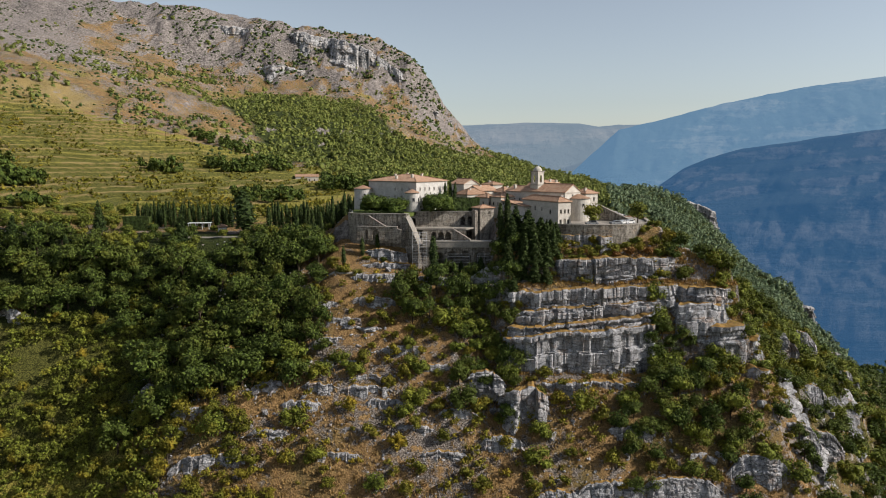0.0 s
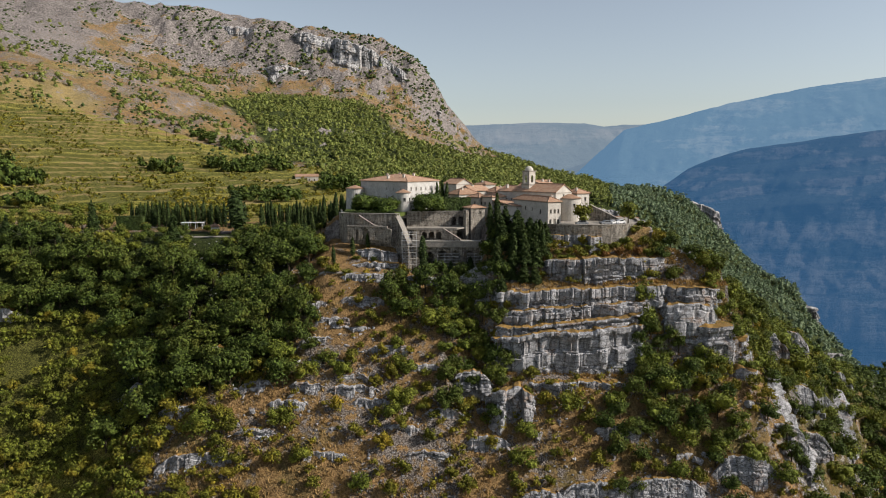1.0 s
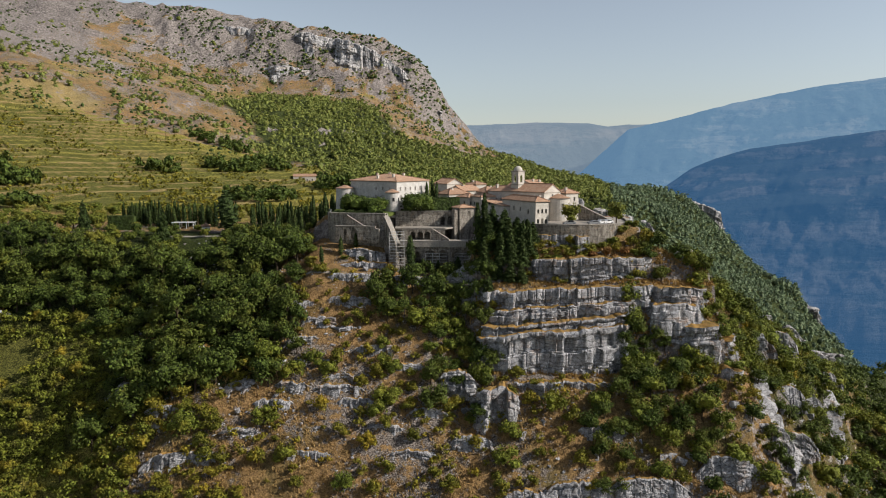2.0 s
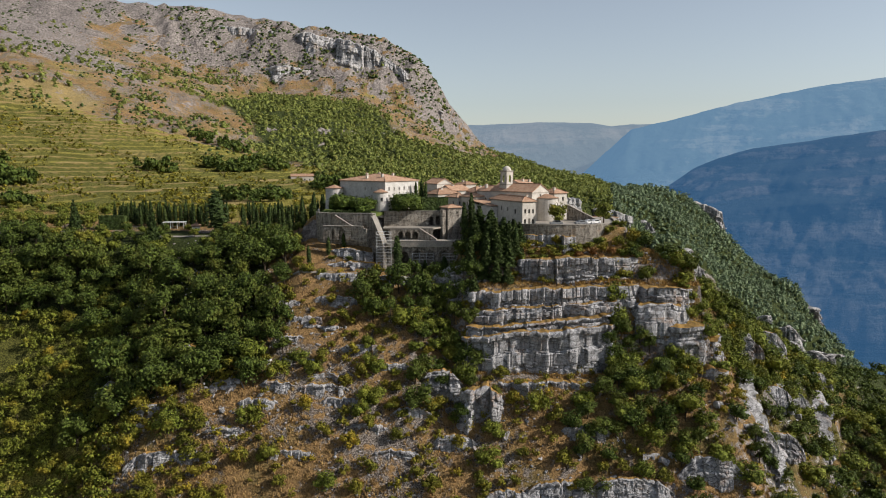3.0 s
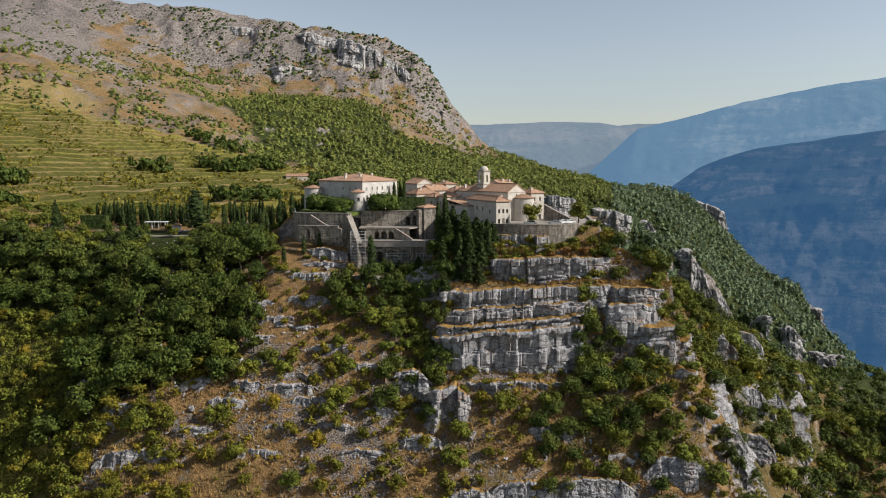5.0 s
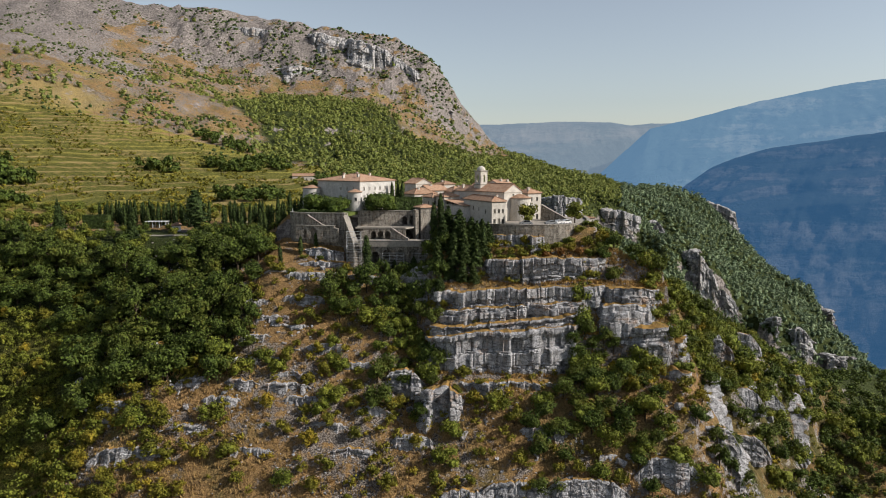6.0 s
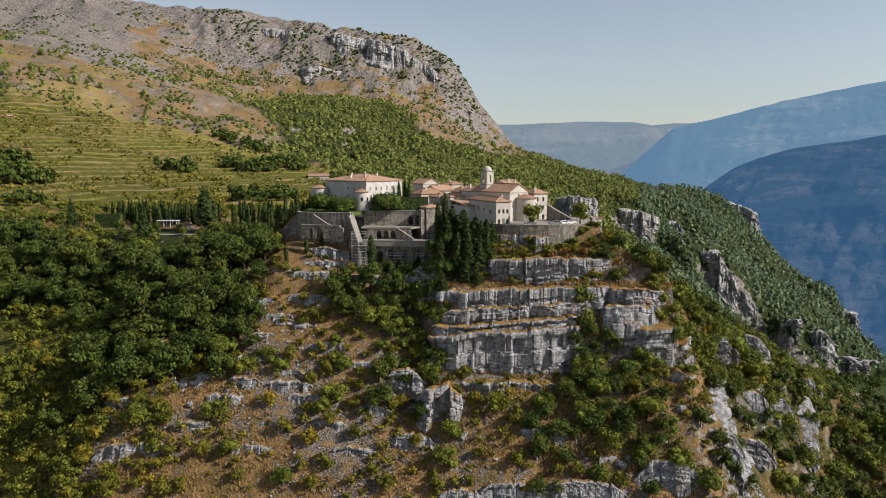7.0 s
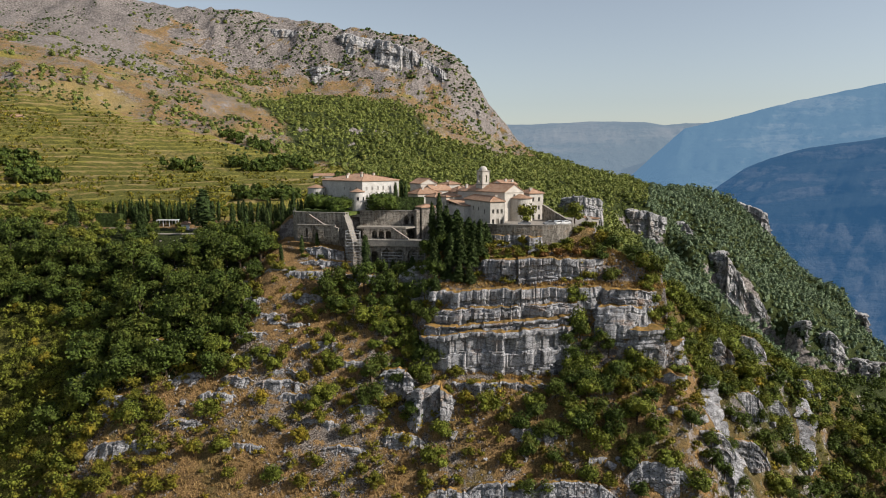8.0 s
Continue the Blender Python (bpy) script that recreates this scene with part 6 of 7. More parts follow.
def bell_tower(slim=0.88):
    ob = thing("bell_tower", "square pale bell tower with arched openings and small dome", "tower", "", pose(34.7, 265, 80, 0, 0, 40))
    bm = bmesh.new()
    box(bm, -2.1, -2.1, 0, 2.1, 2.1, 11.4, 0.05)
    part("shaft", bm, STUCCO, ob)
    for k in range(4):
        bm = bmesh.new()
        arch_wall(bm, pose(0, 0, 11.4, 0, 0, 90 * k) @ pose(-1.9, -1.9, 0), 3.8, 4.6, 0.5, [(1.9, 1.3, 0.7, 3.4)])
        part("belfry_wall", bm, STUCCO, ob)
    bm = bmesh.new()
    box(bm, -2.3, -2.3, 11.1, 2.3, 2.3, 11.4)
    part("string_course", bm, PAVING, ob)
    bm = bmesh.new()
    box(bm, -2.2, -2.2, 16.0, 2.2, 2.2, 16.35, 0.04)
    part("cornice", bm, PAVING, ob)
    bm = bmesh.new()
    bmesh.ops.create_uvsphere(bm, u_segments=20, v_segments=12, radius=1.0, matrix=Matrix.Translation((0, 0, 16.3)) @ Matrix.Diagonal((1.85, 1.85, 1.7, 1)))
    part("dome", bm, STUCCO, ob, "pale rounded dome")
    bm = bmesh.new()
    bmesh.ops.create_cone(bm, cap_ends=True, segments=12, radius1=0.5, radius2=0.2, depth=1.0, matrix=Matrix.Translation((0, 0, 13.2)))
    part("bell", bm, STEEL, ob, "dark bronze bell")
    ob.scale = (slim, slim, 1.0)
    return ob


bell_tower()


# ---- walls, terraces, parking ----
def wall_run(name, path, zb, zt, thick, mat, label, cap=True, category="wall"):
    """A masonry wall along a line in the plan, coped with slabs."""
    s, x, y, nx, ny = along(path, 0.8)
    ob = thing(name, label, category, "", pose(path[0][0], path[0][1], zb))
    ox, oy = path[0]
    zt = np.interp(s, np.linspace(0, s[-1], len(zt)), zt) if isinstance(zt, tuple) else zt + 0 * s

    def band(bm, o, i, lo, hi):
        ring = []
        for k in range(len(s)):
            ring.append([bm.verts.new((x[k] - ox + nx[k] * w, y[k] - oy + ny[k] * w, z - zb)) for w, z in ((o, lo[k]), (o, hi[k]), (i, hi[k]), (i, lo[k]))])
        for p, q in zip(ring, ring[1:]):
            for k in range(4):
                bm.faces.new((p[k], q[k], q[(k + 1) % 4], p[(k + 1) % 4]))
        bm.faces.new(ring[0])
        bm.faces.new(ring[-1][::-1])
    bm = bmesh.new()
    band(bm, thick / 2 + 0.15, -thick / 2, zb + 0 * s, zt)
    part("masonry", bm, mat, ob)
    if cap:
        bm = bmesh.new()
        band(bm, thick / 2 + 0.22, -thick / 2 - 0.08, zt, zt + 0.16)
        part("coping", bm, PAVING, ob)
    return ob


wall_run("retaining_wall", [(33.5, 240.5), (37, 236.6), (43, 234.6), (49, 233.6), (56, 233.4), (62, 235.2), (67.5, 239.5), (71, 247), (73, 258), (73.5, 272)], 73, 79.2, 0.8, STONE,
         "old stone retaining wall round the village square")
wall_run("ramp_wall", [(56.5, 260), (60.5, 254), (65.5, 247.5)], 76, (84.2, 79.4), 0.5, STONE, "sloping stone wall beside the ramp")


def plaza():
    bm = bmesh.new()
    pts = [(34, 241), (37.4, 237.3), (43, 235.4), (49, 234.4), (56, 234.2), (61.6, 236), (66.8, 240.2), (70.2, 247.4), (72.2, 258), (72.6, 272), (40, 275)]
    lo = [bm.verts.new((x, y, 76)) for x, y in pts]
    hi = [bm.verts.new((x, y, 78.75)) for x, y in pts]
    bm.faces.new(hi)
    for k in range(len(pts)):
        j = (k + 1) % len(pts)
        bm.faces.new((lo[k], lo[j], hi[j], hi[k]))
    me = bpy.data.meshes.new("pavement")
    bm.to_mesh(me)
    bm.free()
    me.materials.append(PAVING)
    tagged(new("pavement", me), "pale paved village square used for parking", "pavement", kind="structure")


plaza()


def car(x, y, rz, paint, label):
    ob = thing("car", label, "car", "cars parked on the square", pose(x, y, 78.76, 0, 0, rz))
    bm = bmesh.new()
    prof_p = [(-2.1, 0.35), (-2.1, 0.85), (-1.9, 0.95), (-1.2, 1.0), (-0.6, 1.45), (0.9, 1.48), (1.7, 1.0), (2.05, 0.85), (2.1, 0.35)]
    l = [bm.verts.new((px, -0.85, pz)) for px, pz in prof_p]
    r = [bm.verts.new((px, 0.85, pz)) for px, pz in prof_p]
    bm.faces.new(l)
    bm.faces.new(r[::-1])
    for k in range(len(prof_p)):
        j = (k + 1) % len(prof_p)
        bm.faces.new((l[j], l[k], r[k], r[j]))
    part("body", bm, paint, ob)
    for sy in (-0.86, 0.86):
        bm = bmesh.new()
        box(bm, -0.75, sy - 0.01, 1.02, 1.2, sy + 0.01, 1.38)
        part("side_window", bm, GLASS_DARK, ob)
    bm = bmesh.new()
    box(bm, -0.02, -0.75, 0.0, 0.02, 0.75, 0.6)
    bmesh.ops.transform(bm, matrix=pose(-0.95, 0, 0.98, 0, 40, 0), verts=bm.verts)
    part("windscreen", bm, GLASS_DARK, ob)
    for wx in (-1.3, 1.3):
        for wy in (-0.8, 0.8):
            bm = bmesh.new()
            tube(bm, (wx, wy - 0.1, 0.32), (wx, wy + 0.1, 0.32), 0.32, sides=14)
            w = part("wheel", bm, GLASS_DARK, ob)
            bm = bmesh.new()
            tube(bm, (wx, wy - 0.11, 0.32), (wx, wy + 0.11, 0.32), 0.18, sides=10)
            part("rim", bm, STEEL, w)


PAINT_WHITE = plain("car_white", (0.75, 0.75, 0.74), (0.7, 0.7, 0.7), 1, 0.3, 0, 0)
PAINT_GREY = plain("car_grey", (0.3, 0.31, 0.32), (0.27, 0.28, 0.29), 1, 0.3, 0.3, 0)
car(49.5, 238.2, 10, PAINT_GREY, "grey hatchback parked by the parapet")
car(57.8, 239.5, 20, PAINT_GREY, "silver car parked on the pale square")
car(63.0, 242.5, 35, PAINT_WHITE, "white car parked near the ramp")
car(60.5, 241.2, 35, PAINT_WHITE, "white car parked near the ramp")

# the castle's terraces
wall_run("garden_wall", [(-33, 254), (-31.8, 249.6), (-22, 247.8), (-12.4, 246.4)], 70, 81.8, 0.9, STONE, "tall weathered stone wall of the castle garden")


def arched(name, label, x, y, z, ang, length, h, depth, arches, back=True):
    ob = thing(name, label, "wall", "", pose(x, y, z, 0, 0, ang))
    bm = bmesh.new()
    arch_wall(bm, Matrix.Identity(4), length, h, depth, arches)
    part("masonry", bm, STONE, ob)
    bm = bmesh.new()
    box(bm, -0.1, -0.15, h + 0.004, length + 0.1, depth + 0.1, h + 0.2, 0.03)
    part("coping", bm, PAVING, ob)
    if back:
        bm = bmesh.new()
        box(bm, 0.1, depth + 3.0, 0, length - 0.1, depth + 3.2, h - 0.1)
        part("inner_wall", bm, STONE, ob)
    return ob


arched("arched_wall", "lower stone wall with arched doorways under the garden", -29.5, 245.2, 73.0, -7, 14, 4.6, 0.7, [(3.4, 1.1, 0.2, 3.6), (6.6, 2.4, 0, 3.6), (10.5, 1.6, 0.8, 3.2)])
arched("garden_arcade", "stone garden wall with two blind arches", -9.8, 257.2, 74.5, 4, 22.5, 7.3, 0.9, [(17.0, 1.7, 2.3, 5.4), (19.6, 1.9, 2.3, 5.6)])
arched("small_arcade", "low arcade of round arches on the terrace", -7.4, 250.6, 72.0, 0, 15.5, 4.3, 0.8, [(4.2, 1.9, 0, 3.3), (6.7, 2.0, 0, 3.3), (9.2, 2.0, 0, 3.3)])
arched("great_arcade", "tall shadowed arcade carrying the terrace", -6.6, 239.6, 61.5, -2, 24.5, 10.6, 1.0, [(5.6, 2.6, 0, 8.0), (9.6, 3.4, 0, 8.6), (14.2, 3.4, 0, 8.6), (18.6, 3.2, 0, 8.6), (22.4, 2.6, 0, 8.2)])


def slab(name, label, pts, z0, z1, mat):
    bm = bmesh.new()
    lo, hi = [bm.verts.new((x, y, z0)) for x, y in pts], [bm.verts.new((x, y, z1)) for x, y in pts]
    bm.faces.new(hi)
    bm.faces.new(lo[::-1])
    for k in range(len(pts)):
        j = (k + 1) % len(pts)
        bm.faces.new((lo[k], lo[j], hi[j], hi[k]))
    me = bpy.data.meshes.new(name)
    bm.to_mesh(me)
    bm.free()
    me.materials.append(mat)
    return tagged(new(name, me), label, "terrace", kind="structure")


slab("terrace_floor", "pale stone floor of the lower terrace", [(-6.8, 239.4), (18, 238.5), (18.4, 252), (-7.6, 252)], 71.9, 72.35, PAVING)
slab("terrace_upper_floor", "stone floor above the small arcade", [(-9.6, 250.5), (8.2, 250.5), (13, 258.5), (-9.8, 258.5)], 76.0, 76.5, PAVING)
slab("garden_lawn", "clipped lawn of the castle terrace", [(-32, 250.2), (-12, 246.9), (-9.8, 257.9), (13, 259.5), (13, 276), (-34, 280)], 80.6, 81.75, plain("lawn", (0.07, 0.11, 0.02), (0.10, 0.12, 0.03), 0.6, 0.95, 0, 0.3))
wall_run("buttress_wall", [(-12.6, 248), (-12.0, 245.4), (-9.5, 242.0), (-7.6, 239.4)], 63, (81.8, 80, 76.5, 72.2), 1.6, STONE, "tall sloping stone buttress at the terrace corner")
wall_run("stair_wall", [(-25.5, 246.6), (-19, 244.9), (-14.2, 243.4)], 72, (81.2, 77.8, 76.6), 0.5, STONE, "sloping stair wall against the garden wall")
wall_run("stair_wall", [(3.2, 249.6), (9.5, 247.4)], 72, (76.6, 72.9), 0.5, STONE, "sloping stair wall on the terrace")
wall_run("pier", [(11.0, 256.6), (12.0, 255.2)], 72, 82.4, 1.2, STONE, "square stone pier at the wall's end", category="pier")


def railing(x0, y0, x1, y1, z):
    ob = thing("railing", "thin pale metal railing along the terrace edge", "railing", "", pose(x0, y0, z))
    d = Vector((x1 - x0, y1 - y0, 0))
    n = int(d.length / 1.9)
    for k in range(n + 1):
        bm = bmesh.new()
        p = d * k / n
        tube(bm, p, p + Vector((0, 0, 1.15)), 0.04)
        part("post", bm, STEEL, ob)
    for h in (0.35, 0.75, 1.15):
        bm = bmesh.new()
        tube(bm, (0, 0, h), d + Vector((0, 0, h)), 0.03)
        part("rail", bm, STEEL, ob)


wall_run("parapet", [(-6.8, 239.2), (5, 238.8), (17.8, 238.3)], 71.2, 73.1, 0.35, PAVING, "pale low parapet along the terrace edge")
railing(-6.4, 239.7, 17.6, 238.9, 72.35)
railing(-33, 254.5, -31.6, 249.8, 81.9)


def scaffold(x, y, z, bays, levels, ang, bay=2.4, lift=2.0, depth=1.3):
    ob = thing("scaffold", "galvanised tube scaffold with plank decks against the wall", "scaffold", "scaffolding", pose(x, y, z, 0, 0, ang))
    for i in range(bays + 1):
        for d in (0, depth):
            bm = bmesh.new()
            tube(bm, (i * bay, d, 0), (i * bay, d, levels * lift + 0.9), 0.05, sides=5)
            part("standard", bm, STEEL, ob)
    for j in range(1, levels + 1):
        for d in (0, depth):
            for up in (0, 0.9):
                bm = bmesh.new()
                tube(bm, (0, d, j * lift + up), (bays * bay, d, j * lift + up), 0.04, sides=5)
                part("ledger", bm, STEEL, ob)
        bm = bmesh.new()
        box(bm, 0, 0.1, j * lift - 0.05, bays * bay, depth - 0.1, j * lift + 0.02)
        part("deck", bm, PAVING, ob, "worn plank deck")
        bm = bmesh.new()
        s = j % 2
        tube(bm, ((0 if s else bays * bay), 0, (j - 1) * lift), ((bays * bay if s else 0), 0, j * lift), 0.04, sides=5)
        part("brace", bm, STEEL, ob)
    return ob


scaffold(-10.2, 236.2, 63.6, 2, 6, -3)
scaffold(1.6, 237.6, 62.2, 3, 3, -2)
scaffold(11.5, 237.4, 62.2, 3, 3, -2)

# ---- garden and village plants ----
for x, y, w, t in ((-24.4, 256.8, 2.3, 2.0), (-16.4, 254.6, 2.3, 1.9), (-1.5, 259.4, 2.7, 2.1)):
    plant("dome", x, y, w, t, z=80.6)
plant("garden", 50.2, 240.5, 1.75, 1.75, "rounded plane tree on the village square", z=78.7)
plant("garden", 66.4, 244.5, 1.75, 1.75, "yellowing plane tree by the parapet", z=78.7)


def hedge(x0, y0, x1, y1, wide, z0, tall, seed, label):
    g = np.random.default_rng(seed)
    ax = np.array([x1 - x0, y1 - y0], float)
    l = np.hypot(*ax)
    ax /= l
    nx = np.array([-ax[1], ax[0]])
    n = int(l * (wide + 2 * tall) * 9)

    def spread(q, k):
        u, v, w = q.uniform(0, l, k), q.uniform(-wide / 2, wide / 2, k), q.uniform(0, tall, k)
        side = q.integers(0, 4, k)
        v = np.where(side == 0, -wide / 2, np.where(side == 1, wide / 2, v))
        w = np.where(side >= 2, tall, w) + q.normal(0, 0.06, k)
        o = np.stack([np.where(side == 0, -nx[0], np.where(side == 1, nx[0], 0)), np.where(side == 0, -nx[1], np.where(side == 1, nx[1], 0)), np.where(side >= 2, 1.0, 0.15)], -1)
        return np.stack([u * ax[0] + v * nx[0], u * ax[1] + v * nx[1], w], -1), o
    V, F = leaves(g, n, spread, 0.2)
    ob = thing("hedge", label, "hedge", "hedges", pose(x0, y0, z0))
    part("leafage", mesh_from("leafage", V, F, LEAF_CYPRESS), None, ob)
    bm = bmesh.new()
    box(bm, 0, -wide / 2 + 0.12, 0, l, wide / 2 - 0.12, tall - 0.12)
    bmesh.ops.transform(bm, matrix=pose(0, 0, 0, 0, 0, math.degrees(math.atan2(ax[1], ax[0]))), verts=bm.verts)
    part("core", bm, LEAF_CYPRESS, ob)


hedge(3.5, 260.6, 13.0, 262.6, 3, 81.0, 5.6, 1, "tall clipped dark hedge beside the castle lawn")
hedge(-30, 252.0, -13.5, 249.6, 0.8, 81.7, 0.8, 2, "low clipped box hedge on the terrace")
hedge(-8, 259.2, 11, 260.5, 0.8, 81.7, 0.8, 3, "low clipped box hedge on the terrace")
hedge(-126, 283, -116, 284, 3, 72.6, 5.5, 4, "tall clipped dark hedge in the gardens")

for x, y, h, w in ((1.2, 273, 11.5, 1.1), (3.0, 276, 12.5, 1.1), (4.0, 275, 11.5, 1.2), (-3.1, 234.5, 12.2, 1.9), (-40.2, 262, 12, 1.2), (-43, 256, 11.5, 1.2), (-46, 255, 10, 1.2),
                   (-52, 256, 12, 1.3), (-55, 255, 9, 1.2), (-36, 262, 9, 1.2), (-27.5, 243, 6.5, 1.1), (-22.5, 245.5, 5.5, 1.0), (35.2, 228.5, 9.5, 1.3), (37.6, 212.5, 5, 0.7),
                   (-33, 238, 7, 1.0), (-49, 268, 9, 1.1), (19.3, 236, 15, 1.8), (21.5, 238, 13, 1.6), (-70, 288, 9, 1.2), (-107, 286, 8, 1.1)):
    plant("cypress", x, y, w, h / 8)
plant("cypress", -75.5, 274, 4.8, 2.05, "broad tall cypress above the gardens")
for x, y, h, w in ((27.6, 232.5, 12.0, 1.45), (31.4, 230.5, 10.5, 1.3), (23.6, 234, 12.5, 1.25), (35.0, 233.5, 8.5, 1.0), (37.2, 233.6, 7.5, 0.8), (-132, 276, 13, 0.9), (-158, 262, 11, 0.9), (-96, 262, 12, 0.9), (29.2, 228.5, 11, 0.95), (33.2, 229.5, 10, 0.9), (22.8, 231, 11, 0.95), (21, 227, 9, 0.8), (26, 226.5, 10, 0.8)):
    plant("conifer", x, y, w, h / 14)
GROVE = random.Random(9)
for k in range(92):
    row = k % 2
    x = -124 + (k // 2) * 1.95 + GROVE.uniform(-0.5, 0.5)
    if not -79 < x < -71:
        plant("cypress", x, 290 + row * 5 + GROVE.uniform(-1.5, 1.5) - 0.05 * (x + 80), GROVE.uniform(0.9, 1.25), GROVE.uniform(0.9, 1.3))
for x, y, w in ((47, 231.6, 0.8), (51, 231.2, 1.0), (55, 231, 1.1), (59.5, 231.8, 1.1), (63.5, 234, 1.2), (67, 237, 1.1), (70.5, 240, 1.1), (45.5, 222.5, 0.8), (73, 232, 1.2), (77, 226, 1.1), (66, 222.5, 0.9),
                (-66, 276, 1.3), (-61, 272, 1.2), (-90, 282, 1.1), (40.5, 229.5, 0.7), (44, 228, 0.9), (49, 227.5, 0.8), (-28, 232, 0.9), (-33, 234, 1.1), (-38, 246, 1.2), (-37, 240, 1.2), (-20, 241, 0.8), (69, 229, 1.0), (37, 228, 0.8), (-26, 241.5, 0.7)):
    plant("garden", x, y, w, w * 0.72, z=float(height(x, y)) - 0.9 * w)
for x, y, w in ((6, 229, 1.0), (10, 231.5, 1.1), (14, 229, 1.2), (18, 232, 1.2), (2.5, 232, 0.8), (12, 225, 1.1), (17, 223, 1.2), (7, 222, 1.0), (22, 224, 1.0), (21, 234, 1.1)):
    plant("oak", x, y, w, w, "dark oak in the shade below the terraces")
for x, y, w in ((26, 228.5, 1.1), (29.5, 226.5, 1.2), (33, 226.6, 1.1), (35.5, 229, 1.0), (25, 225, 1.0), (29, 223, 1.0), (32.5, 222.5, 0.9), (22, 220, 0.9), (1, 234.5, 0.7), (6, 235, 0.6), (12.5, 234.8, 0.8)):
    plant("conifer", x, y, 0.8 * w, 0.48 * w, "dark dense conifer below the village houses")
for x, y, w in ((44, 229.5, 1.0), (48, 228.6, 1.3), (52.5, 228.5, 1.1), (57, 226.8, 1.4), (63, 229.5, 1.5), (67, 226.5, 1.3), (70, 224.5, 1.4), (72, 228.5, 1.6), (41, 227.5, 1.0), (37, 230, 1.2), (69.5, 232.5, 1.5), (74.5, 236, 1.6)):
    plant("shrub", x, y, w, w * 0.9)
for x, y, w in ((60, 229, 1.1), (55.5, 228.6, 0.9), (62.5, 227.5, 0.9), (4, 226, 0.8), (-9, 229, 0.7), (66, 229, 1.0)):
    plant("dry", x, y, w)
# fields, orchards and clumps of trees on the farmed terraces
for k in range(13):
    w = GROVE.uniform(1.3, 1.75)
    plant("garden", -196 + 5.6 * k + GROVE.uniform(-1, 1), 283 + GROVE.uniform(-2, 3), w, w * 0.95, "golden-green tree beside the garden road")
for x, y, w in ((-118, 268, 1.3), (-108, 262, 1.1), (-98, 266, 1.2), (-90, 260, 1.0), (-68, 264, 1.3), (-60, 258, 1.1), (-52, 263, 0.9), (-82, 266, 0.9), (-124, 260, 1.4), (-112, 276, 1.0), (-47, 250, 1.1), (-134, 266, 1.3), (-103, 256, 1.1), (-74, 256, 1.2)):
    plant("garden", x, y, w, w * 1.05, "light green tree in the castle gardens")
ORCHARD = scatter(900, -240, -36, 296, 345, 5.2, lambda x, y: 0.75 + 0 * x, 31)
for x, y in ORCHARD[:120]:
    w = GROVE.uniform(0.9, 1.5)
    plant("garden", x, y, w, w * GROVE.uniform(0.7, 0.95), "yellow-green orchard tree beside the terraces")
GROUPS = ((-196, 338, 10, 5), (-214, 548, 13, 10), (-174, 604, 21, 20), (-152, 642, 16, 16), (-212, 692, 28, 12), (-105, 430, 20, 12), (-250, 420, 14, 10), (-300, 470, 16, 14), (-70, 560, 30, 26))
COPSE = []
for k, (cx, cy, rx, ry) in enumerate(GROUPS):
    COPSE += scatter(260, cx - rx, cx + rx, cy - ry, cy + ry, 6.2, lambda x, y, cx=cx, cy=cy, rx=rx, ry=ry: 1.0 * (((x - cx) / rx) ** 2 + ((y - cy) / ry) ** 2 < 1), 50 + k)
stuff("copse", COPSE, [clump(400 + k, 120, 3.0, 5.2, 0.7) for k in range(4)], LEAF_OAK, "dark clumps of oak on the farmed terraces", "trees", 1.1, 2.1, 33)


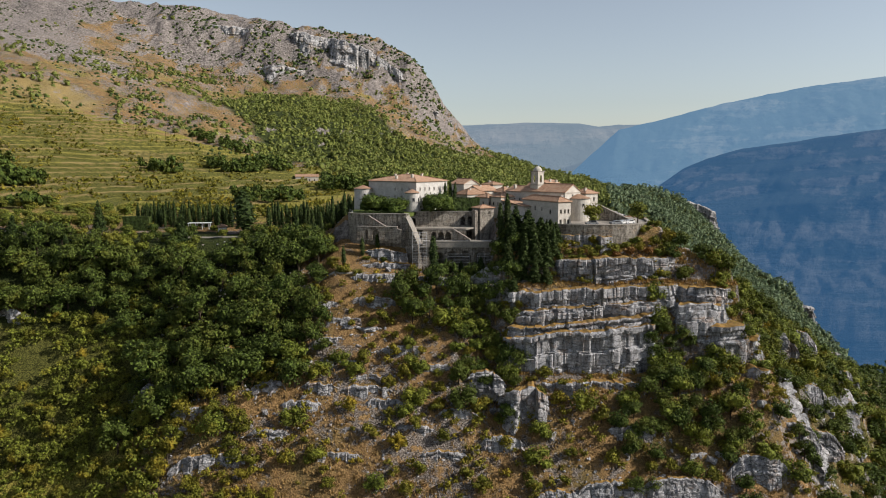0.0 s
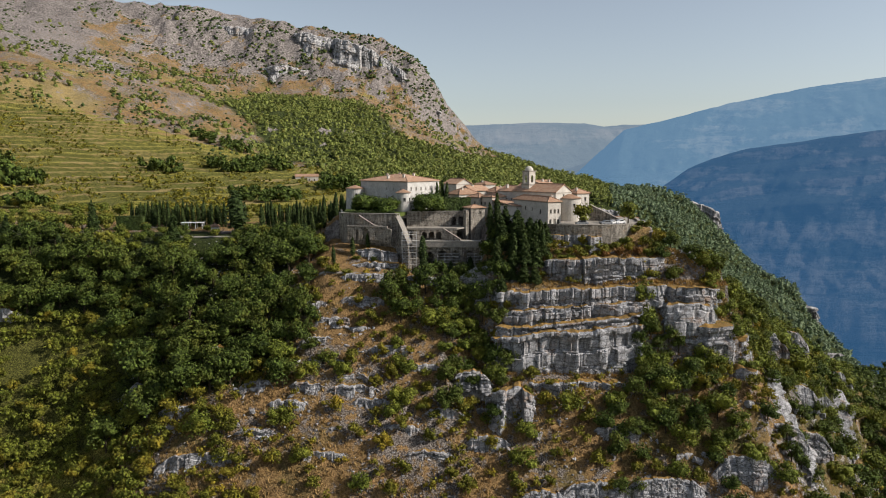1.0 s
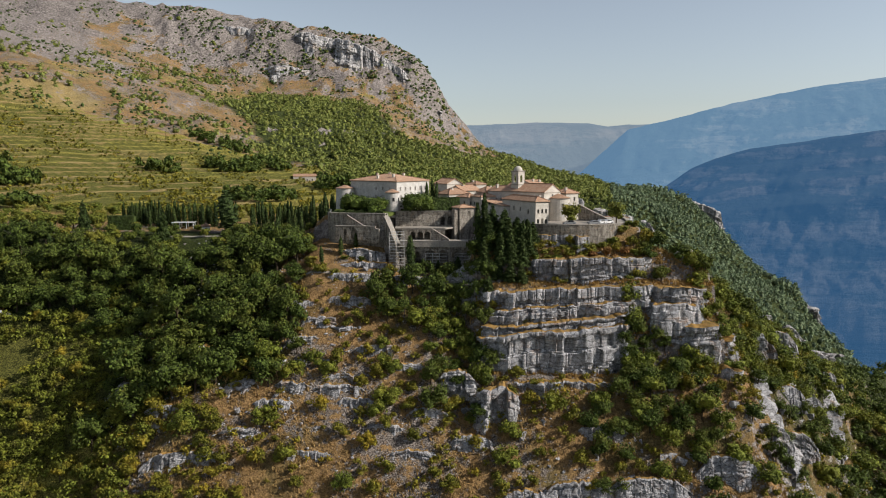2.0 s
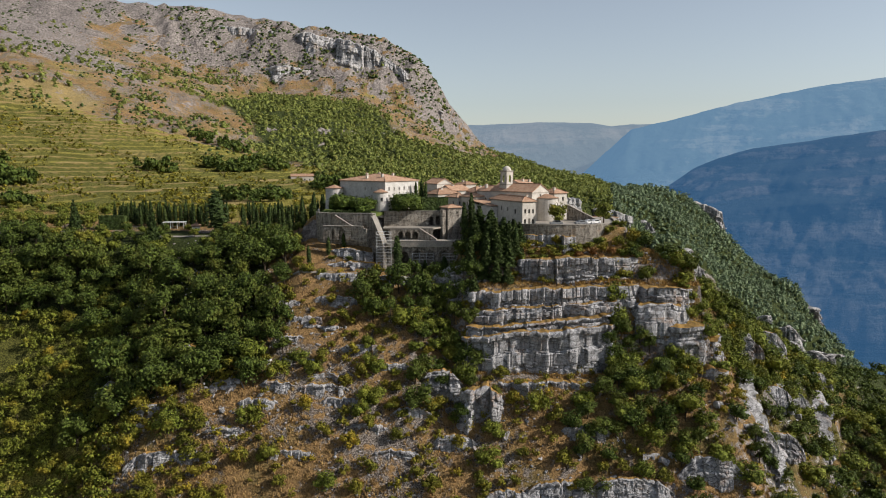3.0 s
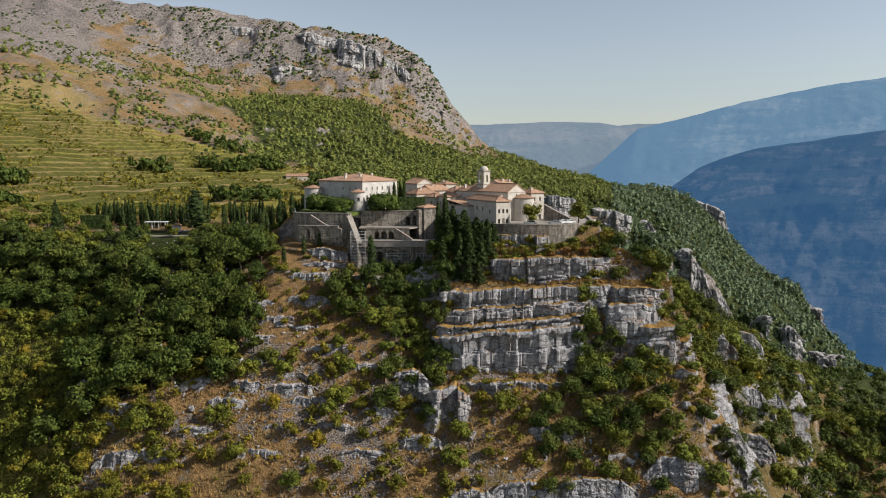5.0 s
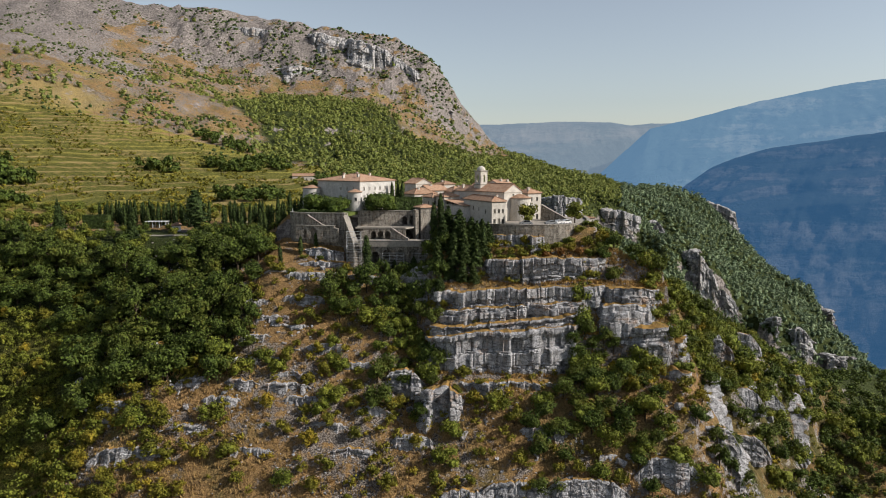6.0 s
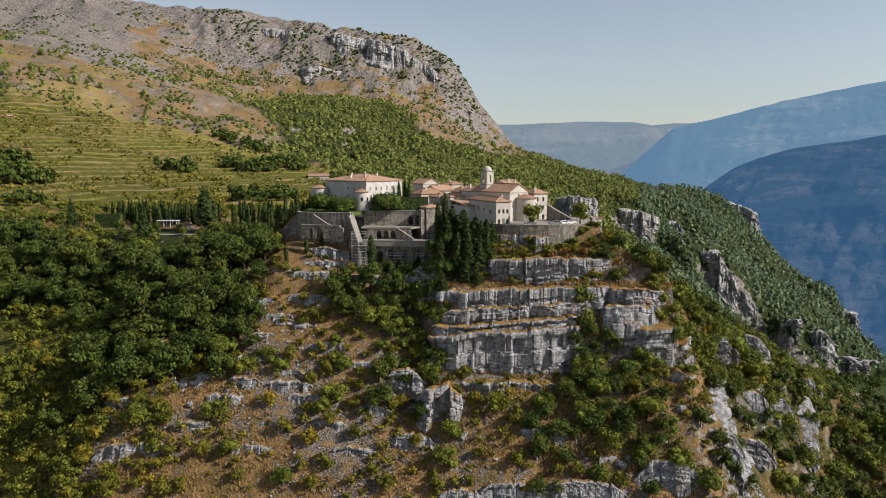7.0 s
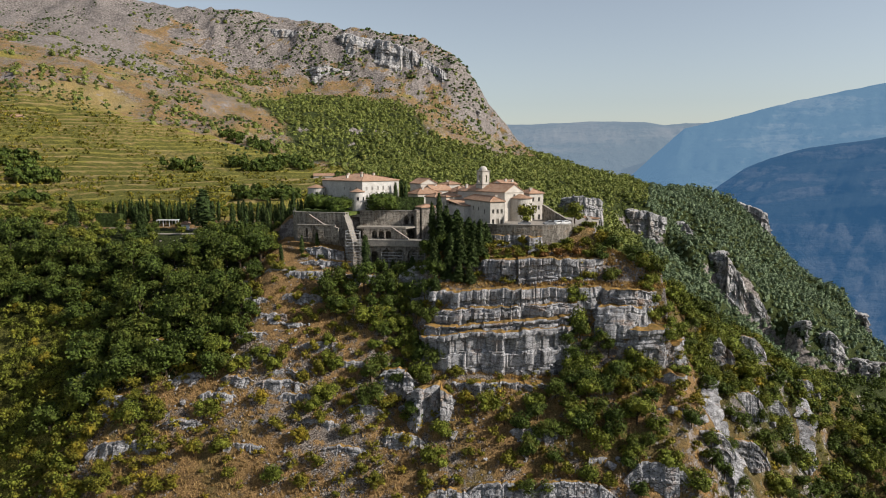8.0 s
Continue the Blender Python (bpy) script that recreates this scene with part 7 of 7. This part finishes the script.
# ---- gardens, road and hillside details ----
def strip(name, label, pts, wide, mat, lift=0.12):
    """A road or path draped on the ground."""
    s, x, y, nx, ny = along(pts, 1.5)
    verts, faces = [], []
    for k in range(len(s)):
        for w in (-wide / 2, wide / 2):
            a, b = x[k] + nx[k] * w, y[k] + ny[k] * w
            verts.append((a, b, float(height(a, b)) + lift))
    n = len(s)
    verts += [(a, b, c - 1.2) for a, b, c in verts]
    for k in range(n - 1):
        a = 2 * k
        faces += [(a, a + 2, a + 3, a + 1), (a + 1, a + 3, a + 3 + 2 * n, a + 1 + 2 * n), (a + 2, a, a + 2 * n, a + 2 + 2 * n)]
    return tagged(new(name, mesh_from(name, verts, faces, mat)), label, "road", kind="structure")


strip("road", "pale road past the gardens", [(-215, 283), (-180, 278), (-150, 276), (-128, 277)], 4.5, PAVING, 0.3)
strip("path_gardens", "pale gravel path through the gardens", [(-100, 270), (-84, 268), (-66, 266), (-50, 262), (-40, 258)], 1.8, PAVING, 0.2)
strip("path_castle", "narrow dirt path below the castle", [(-48, 236), (-38, 234), (-26, 232.5), (-12, 232)], 1.2, PAVING, 0.2)
wall_run("roadside_wall", [(-212, 280.4), (-180, 275.4), (-150, 273.4), (-128, 274.4)], 70.5, 73.2, 0.4, STONE, "low stone wall along the road")


def pavilion(x, y, z):
    ob = thing("garden_pergola", "low white pergola among garden cypresses", "pergola", "", pose(x, y, z, 0, 0, 6))
    for i in range(4):
        for d in (0, 3):
            bm = bmesh.new()
            box(bm, i * 2.6 - 0.12, d - 0.12, -0.5, i * 2.6 + 0.12, d + 0.12, 2.1)
            part("post", bm, PAINT_WHITE, ob)
    bm = bmesh.new()
    box(bm, -0.5, -0.5, 2.1, 8.3, 3.5, 2.24)
    part("roof", bm, PAINT_WHITE, ob)


pavilion(-101, 284.5, 73.2)
house("gatehouse", "small white garden house with tiled roof", -86.5, 276, 20, 3, 3, 70.5, 74.6, "hip", 0.8, PAINT_WHITE, [(1, 2.2, 0.8, 1.2)], [])
house("hill_house", "small white house at the edge of the terraces", -392, 600, 15, 10, 7, 128, 138, "gable_r", 1.6, PAVING, [(2, 6, 1, 1.4), (6, 6, 1, 1.4)], [])


def pole(x, y):
    z = float(height(x, y))
    ob = thing("utility_pole", "thin wooden utility pole on the hillside", "pole", "utility poles", pose(x, y, z))
    bm = bmesh.new()
    tube(bm, (0, 0, -1), (0, 0, 9), 0.16, 0.11)
    part("post", bm, BARK, ob)
    bm = bmesh.new()
    box(bm, -0.9, -0.06, 8.2, 0.9, 0.06, 8.35)
    part("crossarm", bm, BARK, ob)


for x in (-268, -250, -226):
    pole(x, 655)
